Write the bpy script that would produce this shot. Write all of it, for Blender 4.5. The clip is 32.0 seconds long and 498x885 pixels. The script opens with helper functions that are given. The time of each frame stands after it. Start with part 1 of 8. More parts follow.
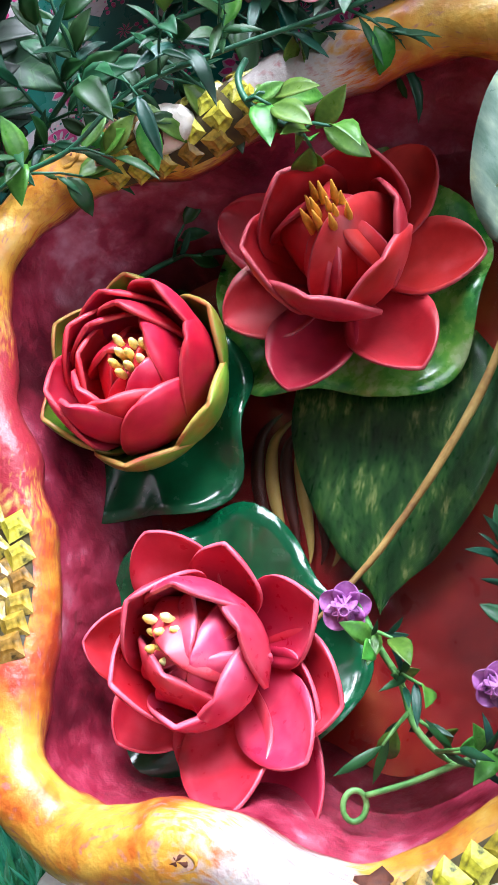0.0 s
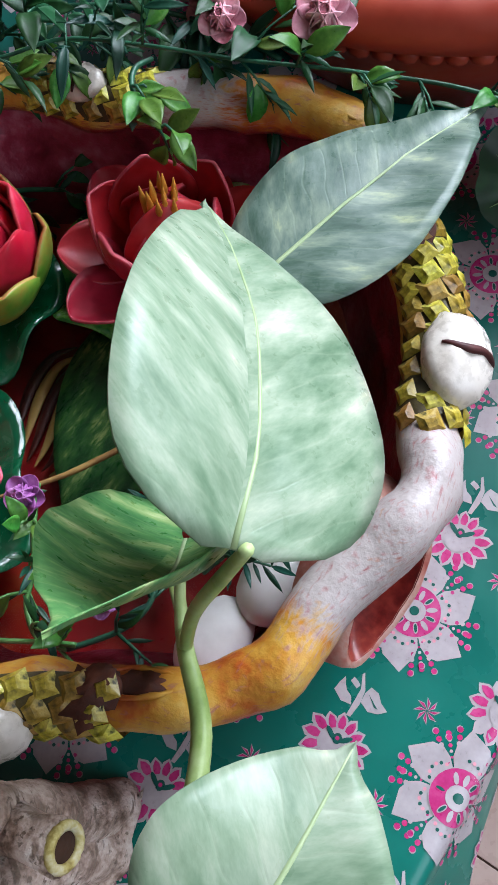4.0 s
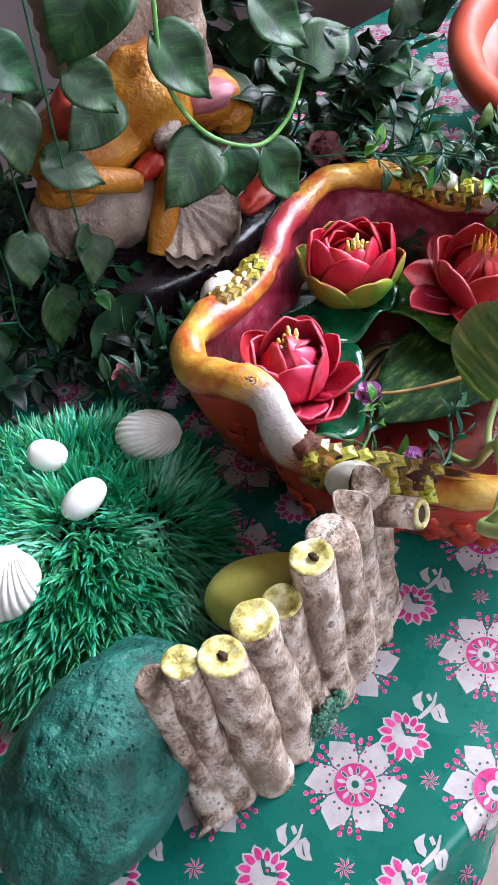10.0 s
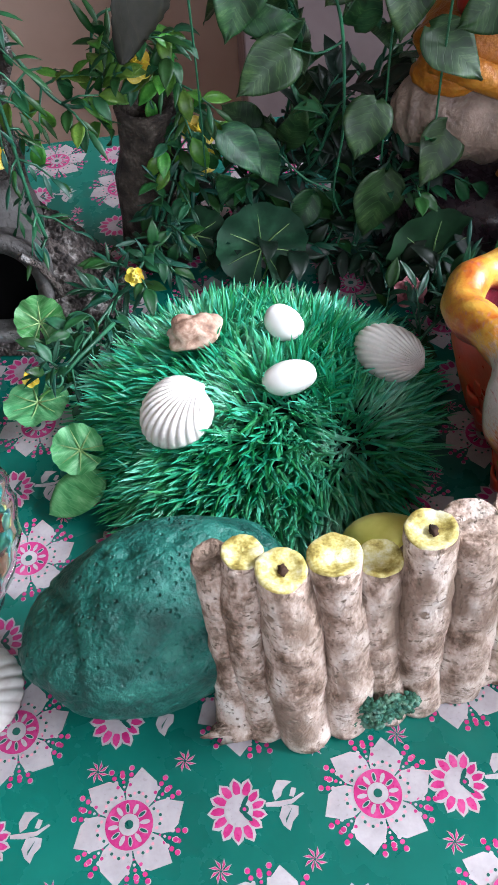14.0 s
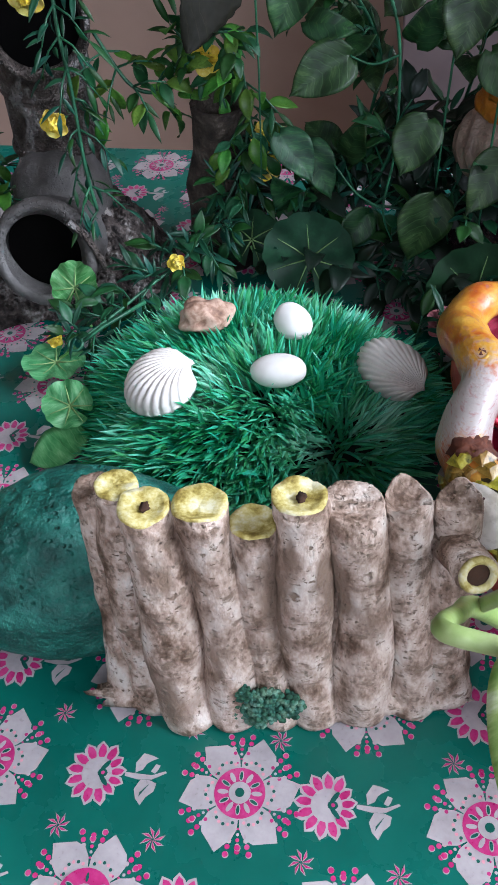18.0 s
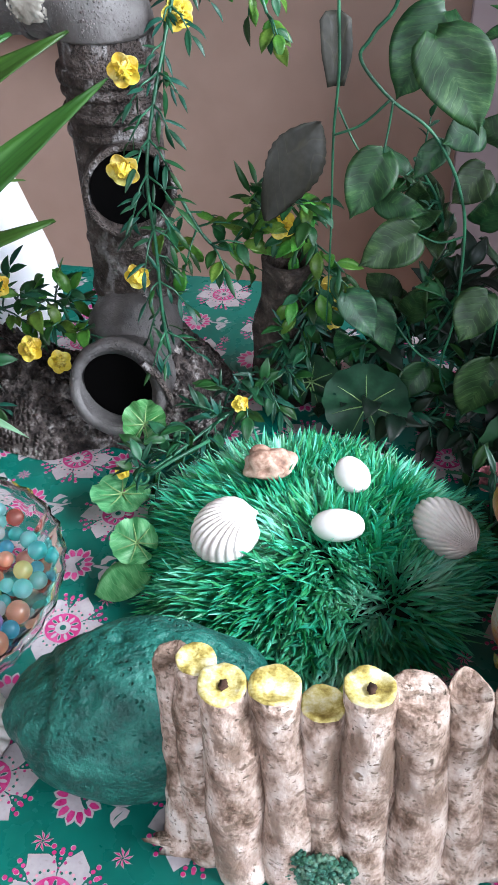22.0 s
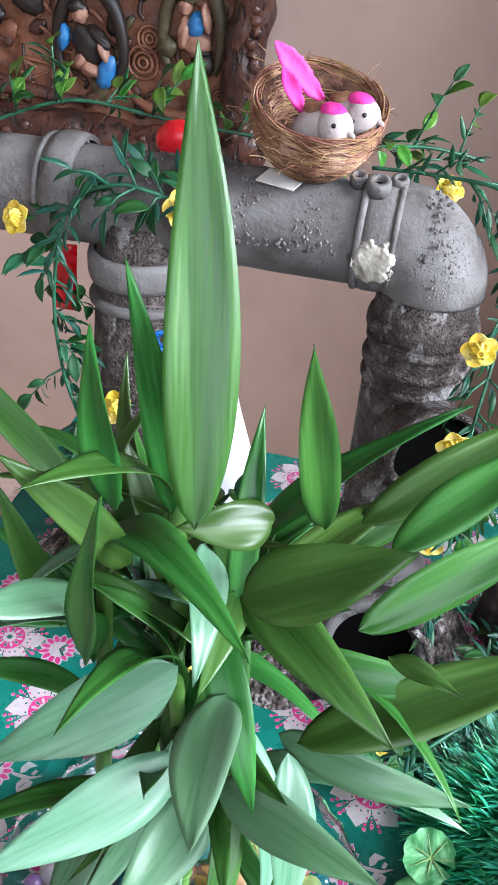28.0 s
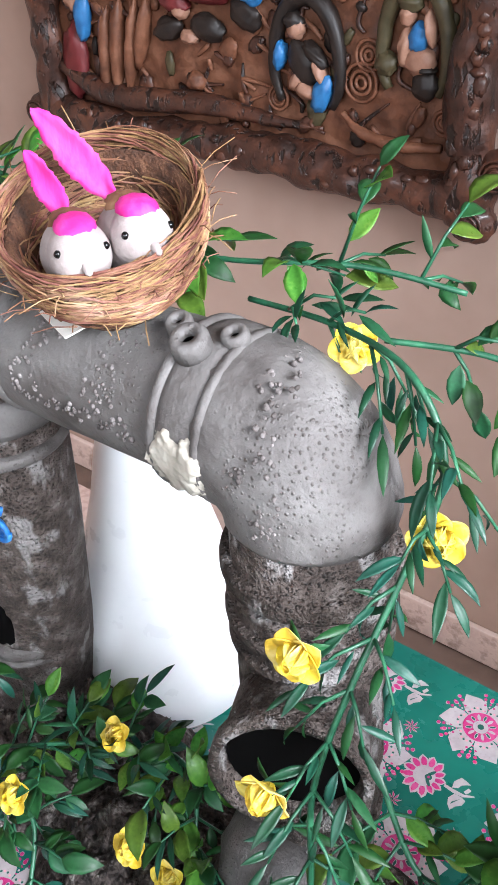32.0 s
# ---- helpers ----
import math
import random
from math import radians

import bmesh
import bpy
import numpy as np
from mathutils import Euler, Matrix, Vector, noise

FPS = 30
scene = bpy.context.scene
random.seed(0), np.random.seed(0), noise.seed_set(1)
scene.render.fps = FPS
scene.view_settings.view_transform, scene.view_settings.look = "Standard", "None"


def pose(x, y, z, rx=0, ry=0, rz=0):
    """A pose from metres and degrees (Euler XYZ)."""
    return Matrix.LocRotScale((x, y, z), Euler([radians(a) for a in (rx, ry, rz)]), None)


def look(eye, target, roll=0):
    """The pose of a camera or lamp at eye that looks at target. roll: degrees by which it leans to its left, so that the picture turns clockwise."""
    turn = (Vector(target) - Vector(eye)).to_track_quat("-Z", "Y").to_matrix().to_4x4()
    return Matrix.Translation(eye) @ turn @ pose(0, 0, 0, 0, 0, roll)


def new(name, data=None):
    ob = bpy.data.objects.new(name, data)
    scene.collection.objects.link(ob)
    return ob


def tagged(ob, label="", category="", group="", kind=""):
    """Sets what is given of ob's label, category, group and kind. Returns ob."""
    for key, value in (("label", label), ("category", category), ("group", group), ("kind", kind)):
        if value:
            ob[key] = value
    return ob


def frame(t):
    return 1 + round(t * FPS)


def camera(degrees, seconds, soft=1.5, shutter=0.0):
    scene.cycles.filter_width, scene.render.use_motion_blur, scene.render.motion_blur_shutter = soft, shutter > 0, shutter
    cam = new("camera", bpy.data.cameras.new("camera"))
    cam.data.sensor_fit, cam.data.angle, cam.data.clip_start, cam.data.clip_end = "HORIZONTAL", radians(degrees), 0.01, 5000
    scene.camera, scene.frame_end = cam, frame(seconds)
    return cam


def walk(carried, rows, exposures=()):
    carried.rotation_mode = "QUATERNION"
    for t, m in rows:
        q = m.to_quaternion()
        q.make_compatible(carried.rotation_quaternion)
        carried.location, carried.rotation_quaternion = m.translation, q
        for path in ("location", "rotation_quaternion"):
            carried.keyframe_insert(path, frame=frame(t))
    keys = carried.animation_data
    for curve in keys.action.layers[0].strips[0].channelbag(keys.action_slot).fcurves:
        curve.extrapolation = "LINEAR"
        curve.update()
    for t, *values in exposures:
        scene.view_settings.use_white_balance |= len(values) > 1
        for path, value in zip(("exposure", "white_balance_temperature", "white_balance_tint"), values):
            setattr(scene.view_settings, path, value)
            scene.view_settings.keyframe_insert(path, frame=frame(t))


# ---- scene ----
cam = camera(31.7, 32.0)
PATH = [
    (0, (0.297, 0.162, 0.457), (0.706, 0.919, -1.348), -54.5),
    (0.5, (0.297, 0.157, 0.459), (0.711, 0.908, -1.348), -54.3),
    (1, (0.292, 0.140, 0.461), (0.726, 0.866, -1.351), -52.8),
    (1.5, (0.293, 0.122, 0.472), (0.752, 0.833, -1.340), -50.8),
    (2, (0.296, 0.106, 0.482), (0.775, 0.807, -1.328), -46.9),
    (2.5, (0.288, 0.106, 0.481), (0.841, 0.760, -1.326), -33.6),
    (3, (0.296, 0.086, 0.474), (0.842, 0.731, -1.338), -28.1),
    (3.5, (0.290, 0.060, 0.493), (0.831, 0.689, -1.327), -22.5),
    (4, (0.279, 0.031, 0.495), (0.803, 0.669, -1.327), -18.2),
    (4.5, (0.287, -0.019, 0.501), (0.788, 0.663, -1.312), -18.4),
    (6.5, (0.160, -0.105, 0.542), (0.814, 0.678, -1.178), -17.4),
    (7, (0.138, -0.101, 0.558), (0.884, 0.675, -1.128), -14.5),
    (7.5, (0.103, -0.085, 0.569), (0.906, 0.725, -1.074), -9.1),
    (8, (0.054, -0.076, 0.575), (0.845, 0.773, -1.055), -6.9),
    (8.5, (0.024, -0.070, 0.582), (0.781, 0.834, -1.033), -8.3),
    (9, (0.001, -0.070, 0.593), (0.723, 0.890, -1.007), -9.7),
    (9.5, (-0.025, -0.073, 0.605), (0.699, 0.950, -0.953), -9.6),
    (10, (-0.050, -0.080, 0.615), (0.684, 0.986, -0.911), -8.8),
    (10.5, (-0.074, -0.085, 0.607), (0.649, 1.006, -0.906), -7.7),
    (11, (-0.073, -0.066, 0.609), (0.594, 1.077, -0.891), -4.1),
    (11.5, (-0.055, -0.060, 0.595), (0.422, 1.171, -0.907), -5.3),
    (12, (-0.031, -0.063, 0.590), (0.258, 1.221, -0.916), -9.1),
    (12.5, (-0.022, -0.056, 0.580), (0.148, 1.236, -0.937), -9.8),
    (13, (-0.012, -0.072, 0.579), (0.063, 1.225, -0.942), -10.5),
    (13.5, (0.025, -0.102, 0.564), (0.100, 1.177, -0.971), -8.3),
    (14, (0.035, -0.103, 0.547), (0.065, 1.178, -0.989), -5.8),
    (14.5, (0.044, -0.118, 0.523), (0.027, 1.162, -1.013), -7.5),
    (15, (0.060, -0.140, 0.512), (0.074, 1.137, -1.027), -6.5),
    (15.5, (0.071, -0.137, 0.492), (0.093, 1.147, -1.041), -5.0),
    (17.5, (0.167, -0.146, 0.489), (-0.145, 1.231, -0.927), -4.6),
    (18, (0.163, -0.140, 0.490), (-0.151, 1.253, -0.910), -4.5),
    (18.5, (0.155, -0.137, 0.505), (-0.167, 1.278, -0.872), -3.9),
    (19, (0.155, -0.141, 0.505), (-0.169, 1.281, -0.864), -3.5),
    (19.5, (0.156, -0.145, 0.515), (-0.158, 1.295, -0.838), -3.0),
    (20, (0.154, -0.142, 0.528), (-0.174, 1.317, -0.801), -2.8),
    (20.5, (0.141, -0.136, 0.541), (-0.196, 1.327, -0.780), -2.2),
    (21, (0.132, -0.131, 0.549), (-0.219, 1.345, -0.755), -1.9),
    (21.5, (0.143, -0.130, 0.556), (-0.220, 1.355, -0.734), -2.2),
    (22, (0.135, -0.132, 0.559), (-0.249, 1.360, -0.717), -2.5),
    (22.5, (0.110, -0.123, 0.547), (-0.304, 1.370, -0.718), -3.0),
    (23, (0.082, -0.111, 0.538), (-0.374, 1.376, -0.718), -2.9),
    (23.5, (0.064, -0.075, 0.541), (-0.417, 1.407, -0.713), -2.6),
    (24, (0.007, -0.026, 0.564), (-0.466, 1.415, -0.739), -1.9),
    (24.5, (-0.032, 0.004, 0.605), (-0.391, 1.463, -0.716), -1.5),
    (25, (-0.054, -0.012, 0.622), (-0.257, 1.474, -0.701), 1.0),
    (25.5, (-0.090, -0.021, 0.629), (-0.349, 1.475, -0.673), 5.3),
    (26, (-0.107, -0.027, 0.648), (-0.413, 1.513, -0.591), 3.9),
    (26.5, (-0.125, -0.025, 0.655), (-0.436, 1.536, -0.556), 3.0),
    (28.5, (-0.180, -0.052, 0.647), (-0.474, 1.559, -0.501), 5.6),
    (29, (-0.144, 0.007, 0.660), (-0.465, 1.607, -0.496), 4.4),
    (29.5, (-0.070, 0.080, 0.683), (-0.586, 1.623, -0.480), 0.4),
    (30, (-0.039, 0.157, 0.679), (-0.744, 1.621, -0.488), -2.5),
    (30.5, (0.007, 0.209, 0.664), (-0.846, 1.587, -0.508), -4.9),
    (31, (0.022, 0.233, 0.652), (-0.839, 1.607, -0.518), -3.8),
    (31.5, (0.038, 0.307, 0.625), (-0.971, 1.611, -0.507), -6.0),
    (32, (0.016, 0.340, 0.627), (-1.013, 1.594, -0.544), -3.1),
]
walk(cam, [(t, look(eye, target, roll)) for t, eye, target, roll in PATH],
     [(0, 0.32, 6000, 10), (2, -0.36, 6000, 10), (4, -0.75, 6000, 10), (7, -0.7, 7200, 10), (8, -0.45, 6050, 10), (9, -0.2, 6100, 10), (11, 0.1, 6050, 10), (13, 0.1, 6150, 10), (15, -0.1, 6100, 10), (18, -0.5, 5950, 10), (19.5, -0.35, 6000, 10), (22, 0.15, 6100, 10), (24, 0.4, 6000, 10), (25.3, 0.56, 6050, 10), (28.5, 0.6, 6050, 10), (30, 0.78, 6400, 10), (31, 0.78, 6400, 10), (32, 0.66, 6350, 10)])

# ---- world and light ----
world = bpy.data.worlds.new("world")
scene.world = world
world.use_nodes = True
wn = world.node_tree
sky = wn.nodes.new("ShaderNodeTexSky")
sky.sky_type, sky.sun_disc = "NISHITA", False
sky.sun_elevation, sky.sun_rotation = radians(38), radians(215)
wn.links.new(sky.outputs[0], wn.nodes["Background"].inputs[0])
wn.nodes["Background"].inputs[1].default_value = 0.12


def area_lamp(name, m, sx, sy, watts, color):
    data = bpy.data.lights.new(name, "AREA")
    data.shape, data.size, data.size_y, data.energy, data.color = "RECTANGLE", sx, sy, watts, color
    ob = new(name, data)
    ob.matrix_basis = m
    return ob


# daylight of the large window in the side wall, and of the smaller one in the wall behind the camera
side_lamp = area_lamp("side_window_daylight", look((1.93, 0.10, 1.35), (-0.05, 0.30, 0.1)), 1.8, 1.2, 48, (0.90, 0.93, 1.0))
side_lamp.data.spread = radians(75)
area_lamp("front_window_daylight", look((0.25, -1.52, 1.20), (-0.10, 0.5, 0.20)), 1.5, 1.3, 34, (0.89, 0.93, 1.0))

# ---- materials ----
MATS = {}


def hexa(h):
    v = [int(h[i:i + 2], 16) / 255 for i in (0, 2, 4)]
    return tuple(((c + 0.055) / 1.055) ** 2.4 if c > 0.04 else c / 12.92 for c in v) + (1,)


def mat(name, cols, scale=30, rough=0.6, metal=0.0, bump=0.2, bscale=None, detail=6, vary=0.0, trans=0.0, ior=1.45, spec=0.5, coat=0.0, sss=0.0, island=False, rvar=0.12, dist=0.001, stretch=None):
    """A surface whose colour wanders between the given ones at two scales, with fine relief."""
    if name in MATS:
        return MATS[name]
    m = bpy.data.materials.new(name)
    m.use_nodes = True
    nt = m.node_tree
    L, N = nt.links, nt.nodes
    p = N["Principled BSDF"]
    tc = N.new("ShaderNodeTexCoord")
    src = tc.outputs["Object"]
    if stretch:
        mp = N.new("ShaderNodeMapping")
        mp.inputs["Scale"].default_value = stretch
        L.new(src, mp.inputs[0])
        src = mp.outputs[0]
    big, fine = N.new("ShaderNodeTexNoise"), N.new("ShaderNodeTexNoise")
    big.inputs["Scale"].default_value, fine.inputs["Scale"].default_value = scale, scale * 6
    big.inputs["Detail"].default_value = fine.inputs["Detail"].default_value = detail
    for n in (big, fine):
        L.new(src, n.inputs["Vector"])
    mix = N.new("ShaderNodeMath")
    mix.operation = "MULTIPLY_ADD"
    mix.inputs[1].default_value, mix.inputs[2].default_value = 0.35, -0.175
    L.new(fine.outputs[0], mix.inputs[0])
    add = N.new("ShaderNodeMath")
    add.operation = "ADD"
    L.new(mix.outputs[0], add.inputs[0])
    L.new(big.outputs[0], add.inputs[1])
    ramp = N.new("ShaderNodeValToRGB")
    el = ramp.color_ramp.elements
    cols = [hexa(c) if isinstance(c, str) else (*c, 1) for c in cols]
    while len(el) < len(cols):
        el.new(0.5)
    for i, c in enumerate(cols):
        el[i].position = 0.3 + 0.4 * i / max(1, len(cols) - 1)
        el[i].color = c
    L.new(add.outputs[0], ramp.inputs[0])
    out = ramp.outputs[0]
    if vary:
        if island:
            rnd = N.new("ShaderNodeNewGeometry").outputs["Random Per Island"]
        else:
            rnd = N.new("ShaderNodeObjectInfo").outputs["Random"]
        hsv = N.new("ShaderNodeHueSaturation")
        for sock, lo, hi in (("Hue", 0.5 - vary * 0.06, 0.5 + vary * 0.06), ("Value", 1 - vary * 0.55, 1 + vary * 0.5)):
            mr = N.new("ShaderNodeMapRange")
            mr.inputs["To Min"].default_value, mr.inputs["To Max"].default_value = lo, hi
            L.new(rnd, mr.inputs[0])
            L.new(mr.outputs[0], hsv.inputs[sock])
        L.new(out, hsv.inputs["Color"])
        out = hsv.outputs[0]
    L.new(out, p.inputs["Base Color"])
    mr = N.new("ShaderNodeMapRange")
    mr.inputs["From Min"].default_value, mr.inputs["From Max"].default_value = 0.3, 0.7
    mr.inputs["To Min"].default_value, mr.inputs["To Max"].default_value = max(0.02, rough - rvar), min(1, rough + rvar)
    L.new(fine.outputs[0], mr.inputs[0])
    L.new(mr.outputs[0], p.inputs["Roughness"])
    p.inputs["Metallic"].default_value, p.inputs["IOR"].default_value = metal, ior
    p.inputs["Transmission Weight"].default_value = trans
    p.inputs["Specular IOR Level"].default_value = spec
    p.inputs["Coat Weight"].default_value = coat
    p.inputs["Coat Roughness"].default_value = 0.12
    if sss:
        p.inputs["Subsurface Weight"].default_value = sss
        p.inputs["Subsurface Radius"].default_value = (0.006, 0.004, 0.003)
        p.inputs["Subsurface Scale"].default_value = 0.6
    if bump:
        bn = N.new("ShaderNodeTexNoise")
        bn.inputs["Scale"].default_value, bn.inputs["Detail"].default_value = bscale or scale * 8, 8
        L.new(src, bn.inputs["Vector"])
        b = N.new("ShaderNodeBump")
        b.inputs["Strength"].default_value, b.inputs["Distance"].default_value = bump, dist
        L.new(bn.outputs[0], b.inputs["Height"])
        L.new(b.outputs[0], p.inputs["Normal"])
    MATS[name] = m
    return m


def grains(m, scale, reach=0.35, high=0.6, dist=0.002, patchy=0.0, tint=None):
    """Adds pits (high below 0) or stuck grains (above 0) to a material's relief, all over or in patches."""
    N, L = m.node_tree.nodes, m.node_tree.links
    p = N["Principled BSDF"]
    tc, vo, rm = N.new("ShaderNodeTexCoord"), N.new("ShaderNodeTexVoronoi"), N.new("ShaderNodeMapRange")
    vo.inputs["Scale"].default_value = scale
    L.new(tc.outputs["Object"], vo.inputs["Vector"])
    rm.inputs["From Min"].default_value, rm.inputs["From Max"].default_value = 0.0, reach
    rm.inputs["To Min"].default_value, rm.inputs["To Max"].default_value = 1.0, 0.0
    L.new(vo.outputs["Distance"], rm.inputs[0])
    h = rm.outputs[0]
    if patchy:
        nz, r2, mu = N.new("ShaderNodeTexNoise"), N.new("ShaderNodeMapRange"), N.new("ShaderNodeMath")
        nz.inputs["Scale"].default_value, nz.inputs["Detail"].default_value = patchy, 5
        L.new(tc.outputs["Object"], nz.inputs["Vector"])
        r2.inputs["From Min"].default_value, r2.inputs["From Max"].default_value = 0.46, 0.60
        L.new(nz.outputs[0], r2.inputs[0])
        mu.operation = "MULTIPLY"
        L.new(h, mu.inputs[0])
        L.new(r2.outputs[0], mu.inputs[1])
        h = mu.outputs[0]
    b = N.new("ShaderNodeBump")
    b.invert = high < 0
    b.inputs["Strength"].default_value, b.inputs["Distance"].default_value = abs(high), dist
    L.new(h, b.inputs["Height"])
    if p.inputs["Normal"].links:
        L.new(p.inputs["Normal"].links[0].from_socket, b.inputs["Normal"])
    L.new(b.outputs[0], p.inputs["Normal"])
    if tint:
        mx = N.new("ShaderNodeMix")
        mx.data_type = "RGBA"
        L.new(h, mx.inputs["Factor"])
        L.new(p.inputs["Base Color"].links[0].from_socket, mx.inputs[6])
        mx.inputs[7].default_value = hexa(tint)
        L.new(mx.outputs[2], p.inputs["Base Color"])
    return m


def glass(name, tint, rough=0.03, ior=1.45):
    if name in MATS:
        return MATS[name]
    m = bpy.data.materials.new(name)
    m.use_nodes = True
    p = m.node_tree.nodes["Principled BSDF"]
    p.inputs["Base Color"].default_value = hexa(tint)
    p.inputs["Roughness"].default_value, p.inputs["IOR"].default_value = rough, ior
    p.inputs["Transmission Weight"].default_value = 1
    MATS[name] = m
    return m


def gel(name, tint):
    """Wet translucent gel: a clear body that lets light through from behind, under a wet gloss."""
    m = mat(name, [tint, tint], scale=20, rough=0.05, bump=0, trans=0.95, ior=1.08, coat=1.0, rvar=0.02, vary=0.15)
    N, L = m.node_tree.nodes, m.node_tree.links
    p = N["Principled BSDF"]
    t, mx = N.new("ShaderNodeBsdfTranslucent"), N.new("ShaderNodeMixShader")
    L.new(p.inputs["Base Color"].links[0].from_socket, t.inputs[0])
    mx.inputs[0].default_value = 0.30
    L.new(p.outputs[0], mx.inputs[1])
    L.new(t.outputs[0], mx.inputs[2])
    L.new(mx.outputs[0], N["Material Output"].inputs[0])
    return m


def sheet_water(name):
    """Clear water: see-through, glossy by Fresnel."""
    m = bpy.data.materials.new(name)
    m.use_nodes = True
    N, L = m.node_tree.nodes, m.node_tree.links
    N.remove(N["Principled BSDF"])
    tr, gl, mx, fr = (N.new("ShaderNode" + k) for k in ("BsdfTransparent", "BsdfGlossy", "MixShader", "Fresnel"))
    tr.inputs[0].default_value = (0.93, 0.95, 0.92, 1)
    gl.inputs["Roughness"].default_value = 0.03
    fr.inputs["IOR"].default_value = 1.33
    nz, b = N.new("ShaderNodeTexNoise"), N.new("ShaderNodeBump")
    nz.inputs["Scale"].default_value = 45
    b.inputs["Strength"].default_value, b.inputs["Distance"].default_value = 0.15, 0.002
    L.new(nz.outputs[0], b.inputs["Height"])
    L.new(b.outputs[0], gl.inputs["Normal"])
    L.new(b.outputs[0], fr.inputs["Normal"])
    L.new(fr.outputs[0], mx.inputs[0])
    L.new(tr.outputs[0], mx.inputs[1])
    L.new(gl.outputs[0], mx.inputs[2])
    L.new(mx.outputs[0], N["Material Output"].inputs[0])
    return m


def leaf_mat(name, cols, scale=22, rough=0.4, vary=0.5, glow=0.25, stretch=None, island=False):
    """A leaf: principled face with some light let through."""
    if name in MATS:
        return MATS[name]
    m = mat(name, cols, scale=scale, rough=rough, bump=0.12, vary=vary, bscale=scale * 5, stretch=stretch, island=island)
    N, L = m.node_tree.nodes, m.node_tree.links
    p = N["Principled BSDF"]
    t, mx = N.new("ShaderNodeBsdfTranslucent"), N.new("ShaderNodeMixShader")
    L.new(p.inputs["Base Color"].links[0].from_socket, t.inputs[0])
    mx.inputs[0].default_value = glow
    L.new(p.outputs[0], mx.inputs[1])
    L.new(t.outputs[0], mx.inputs[2])
    L.new(mx.outputs[0], N["Material Output"].inputs[0])
    return m


def dashes(m, scale, stretch, lo, col, high=-0.6, dist=0.002):
    """Cracks or dashes: stretched noise past a threshold, sunk and tinted."""
    N, L = m.node_tree.nodes, m.node_tree.links
    p = N["Principled BSDF"]
    tc, mp, nz, rm, b, mx = (N.new("ShaderNode" + k) for k in ("TexCoord", "Mapping", "TexNoise", "MapRange", "Bump", "Mix"))
    mp.inputs["Scale"].default_value = stretch
    L.new(tc.outputs["Object"], mp.inputs[0])
    L.new(mp.outputs[0], nz.inputs["Vector"])
    nz.inputs["Scale"].default_value, nz.inputs["Detail"].default_value = scale, 4
    rm.inputs["From Min"].default_value, rm.inputs["From Max"].default_value = lo, lo + 0.07
    L.new(nz.outputs[0], rm.inputs[0])
    b.invert = high < 0
    b.inputs["Strength"].default_value, b.inputs["Distance"].default_value = abs(high), dist
    L.new(rm.outputs[0], b.inputs["Height"])
    if p.inputs["Normal"].links:
        L.new(p.inputs["Normal"].links[0].from_socket, b.inputs["Normal"])
    L.new(b.outputs[0], p.inputs["Normal"])
    mx.data_type = "RGBA"
    L.new(rm.outputs[0], mx.inputs["Factor"])
    L.new(p.inputs["Base Color"].links[0].from_socket, mx.inputs[6])
    mx.inputs[7].default_value = hexa(col)
    L.new(mx.outputs[2], p.inputs["Base Color"])
    return m


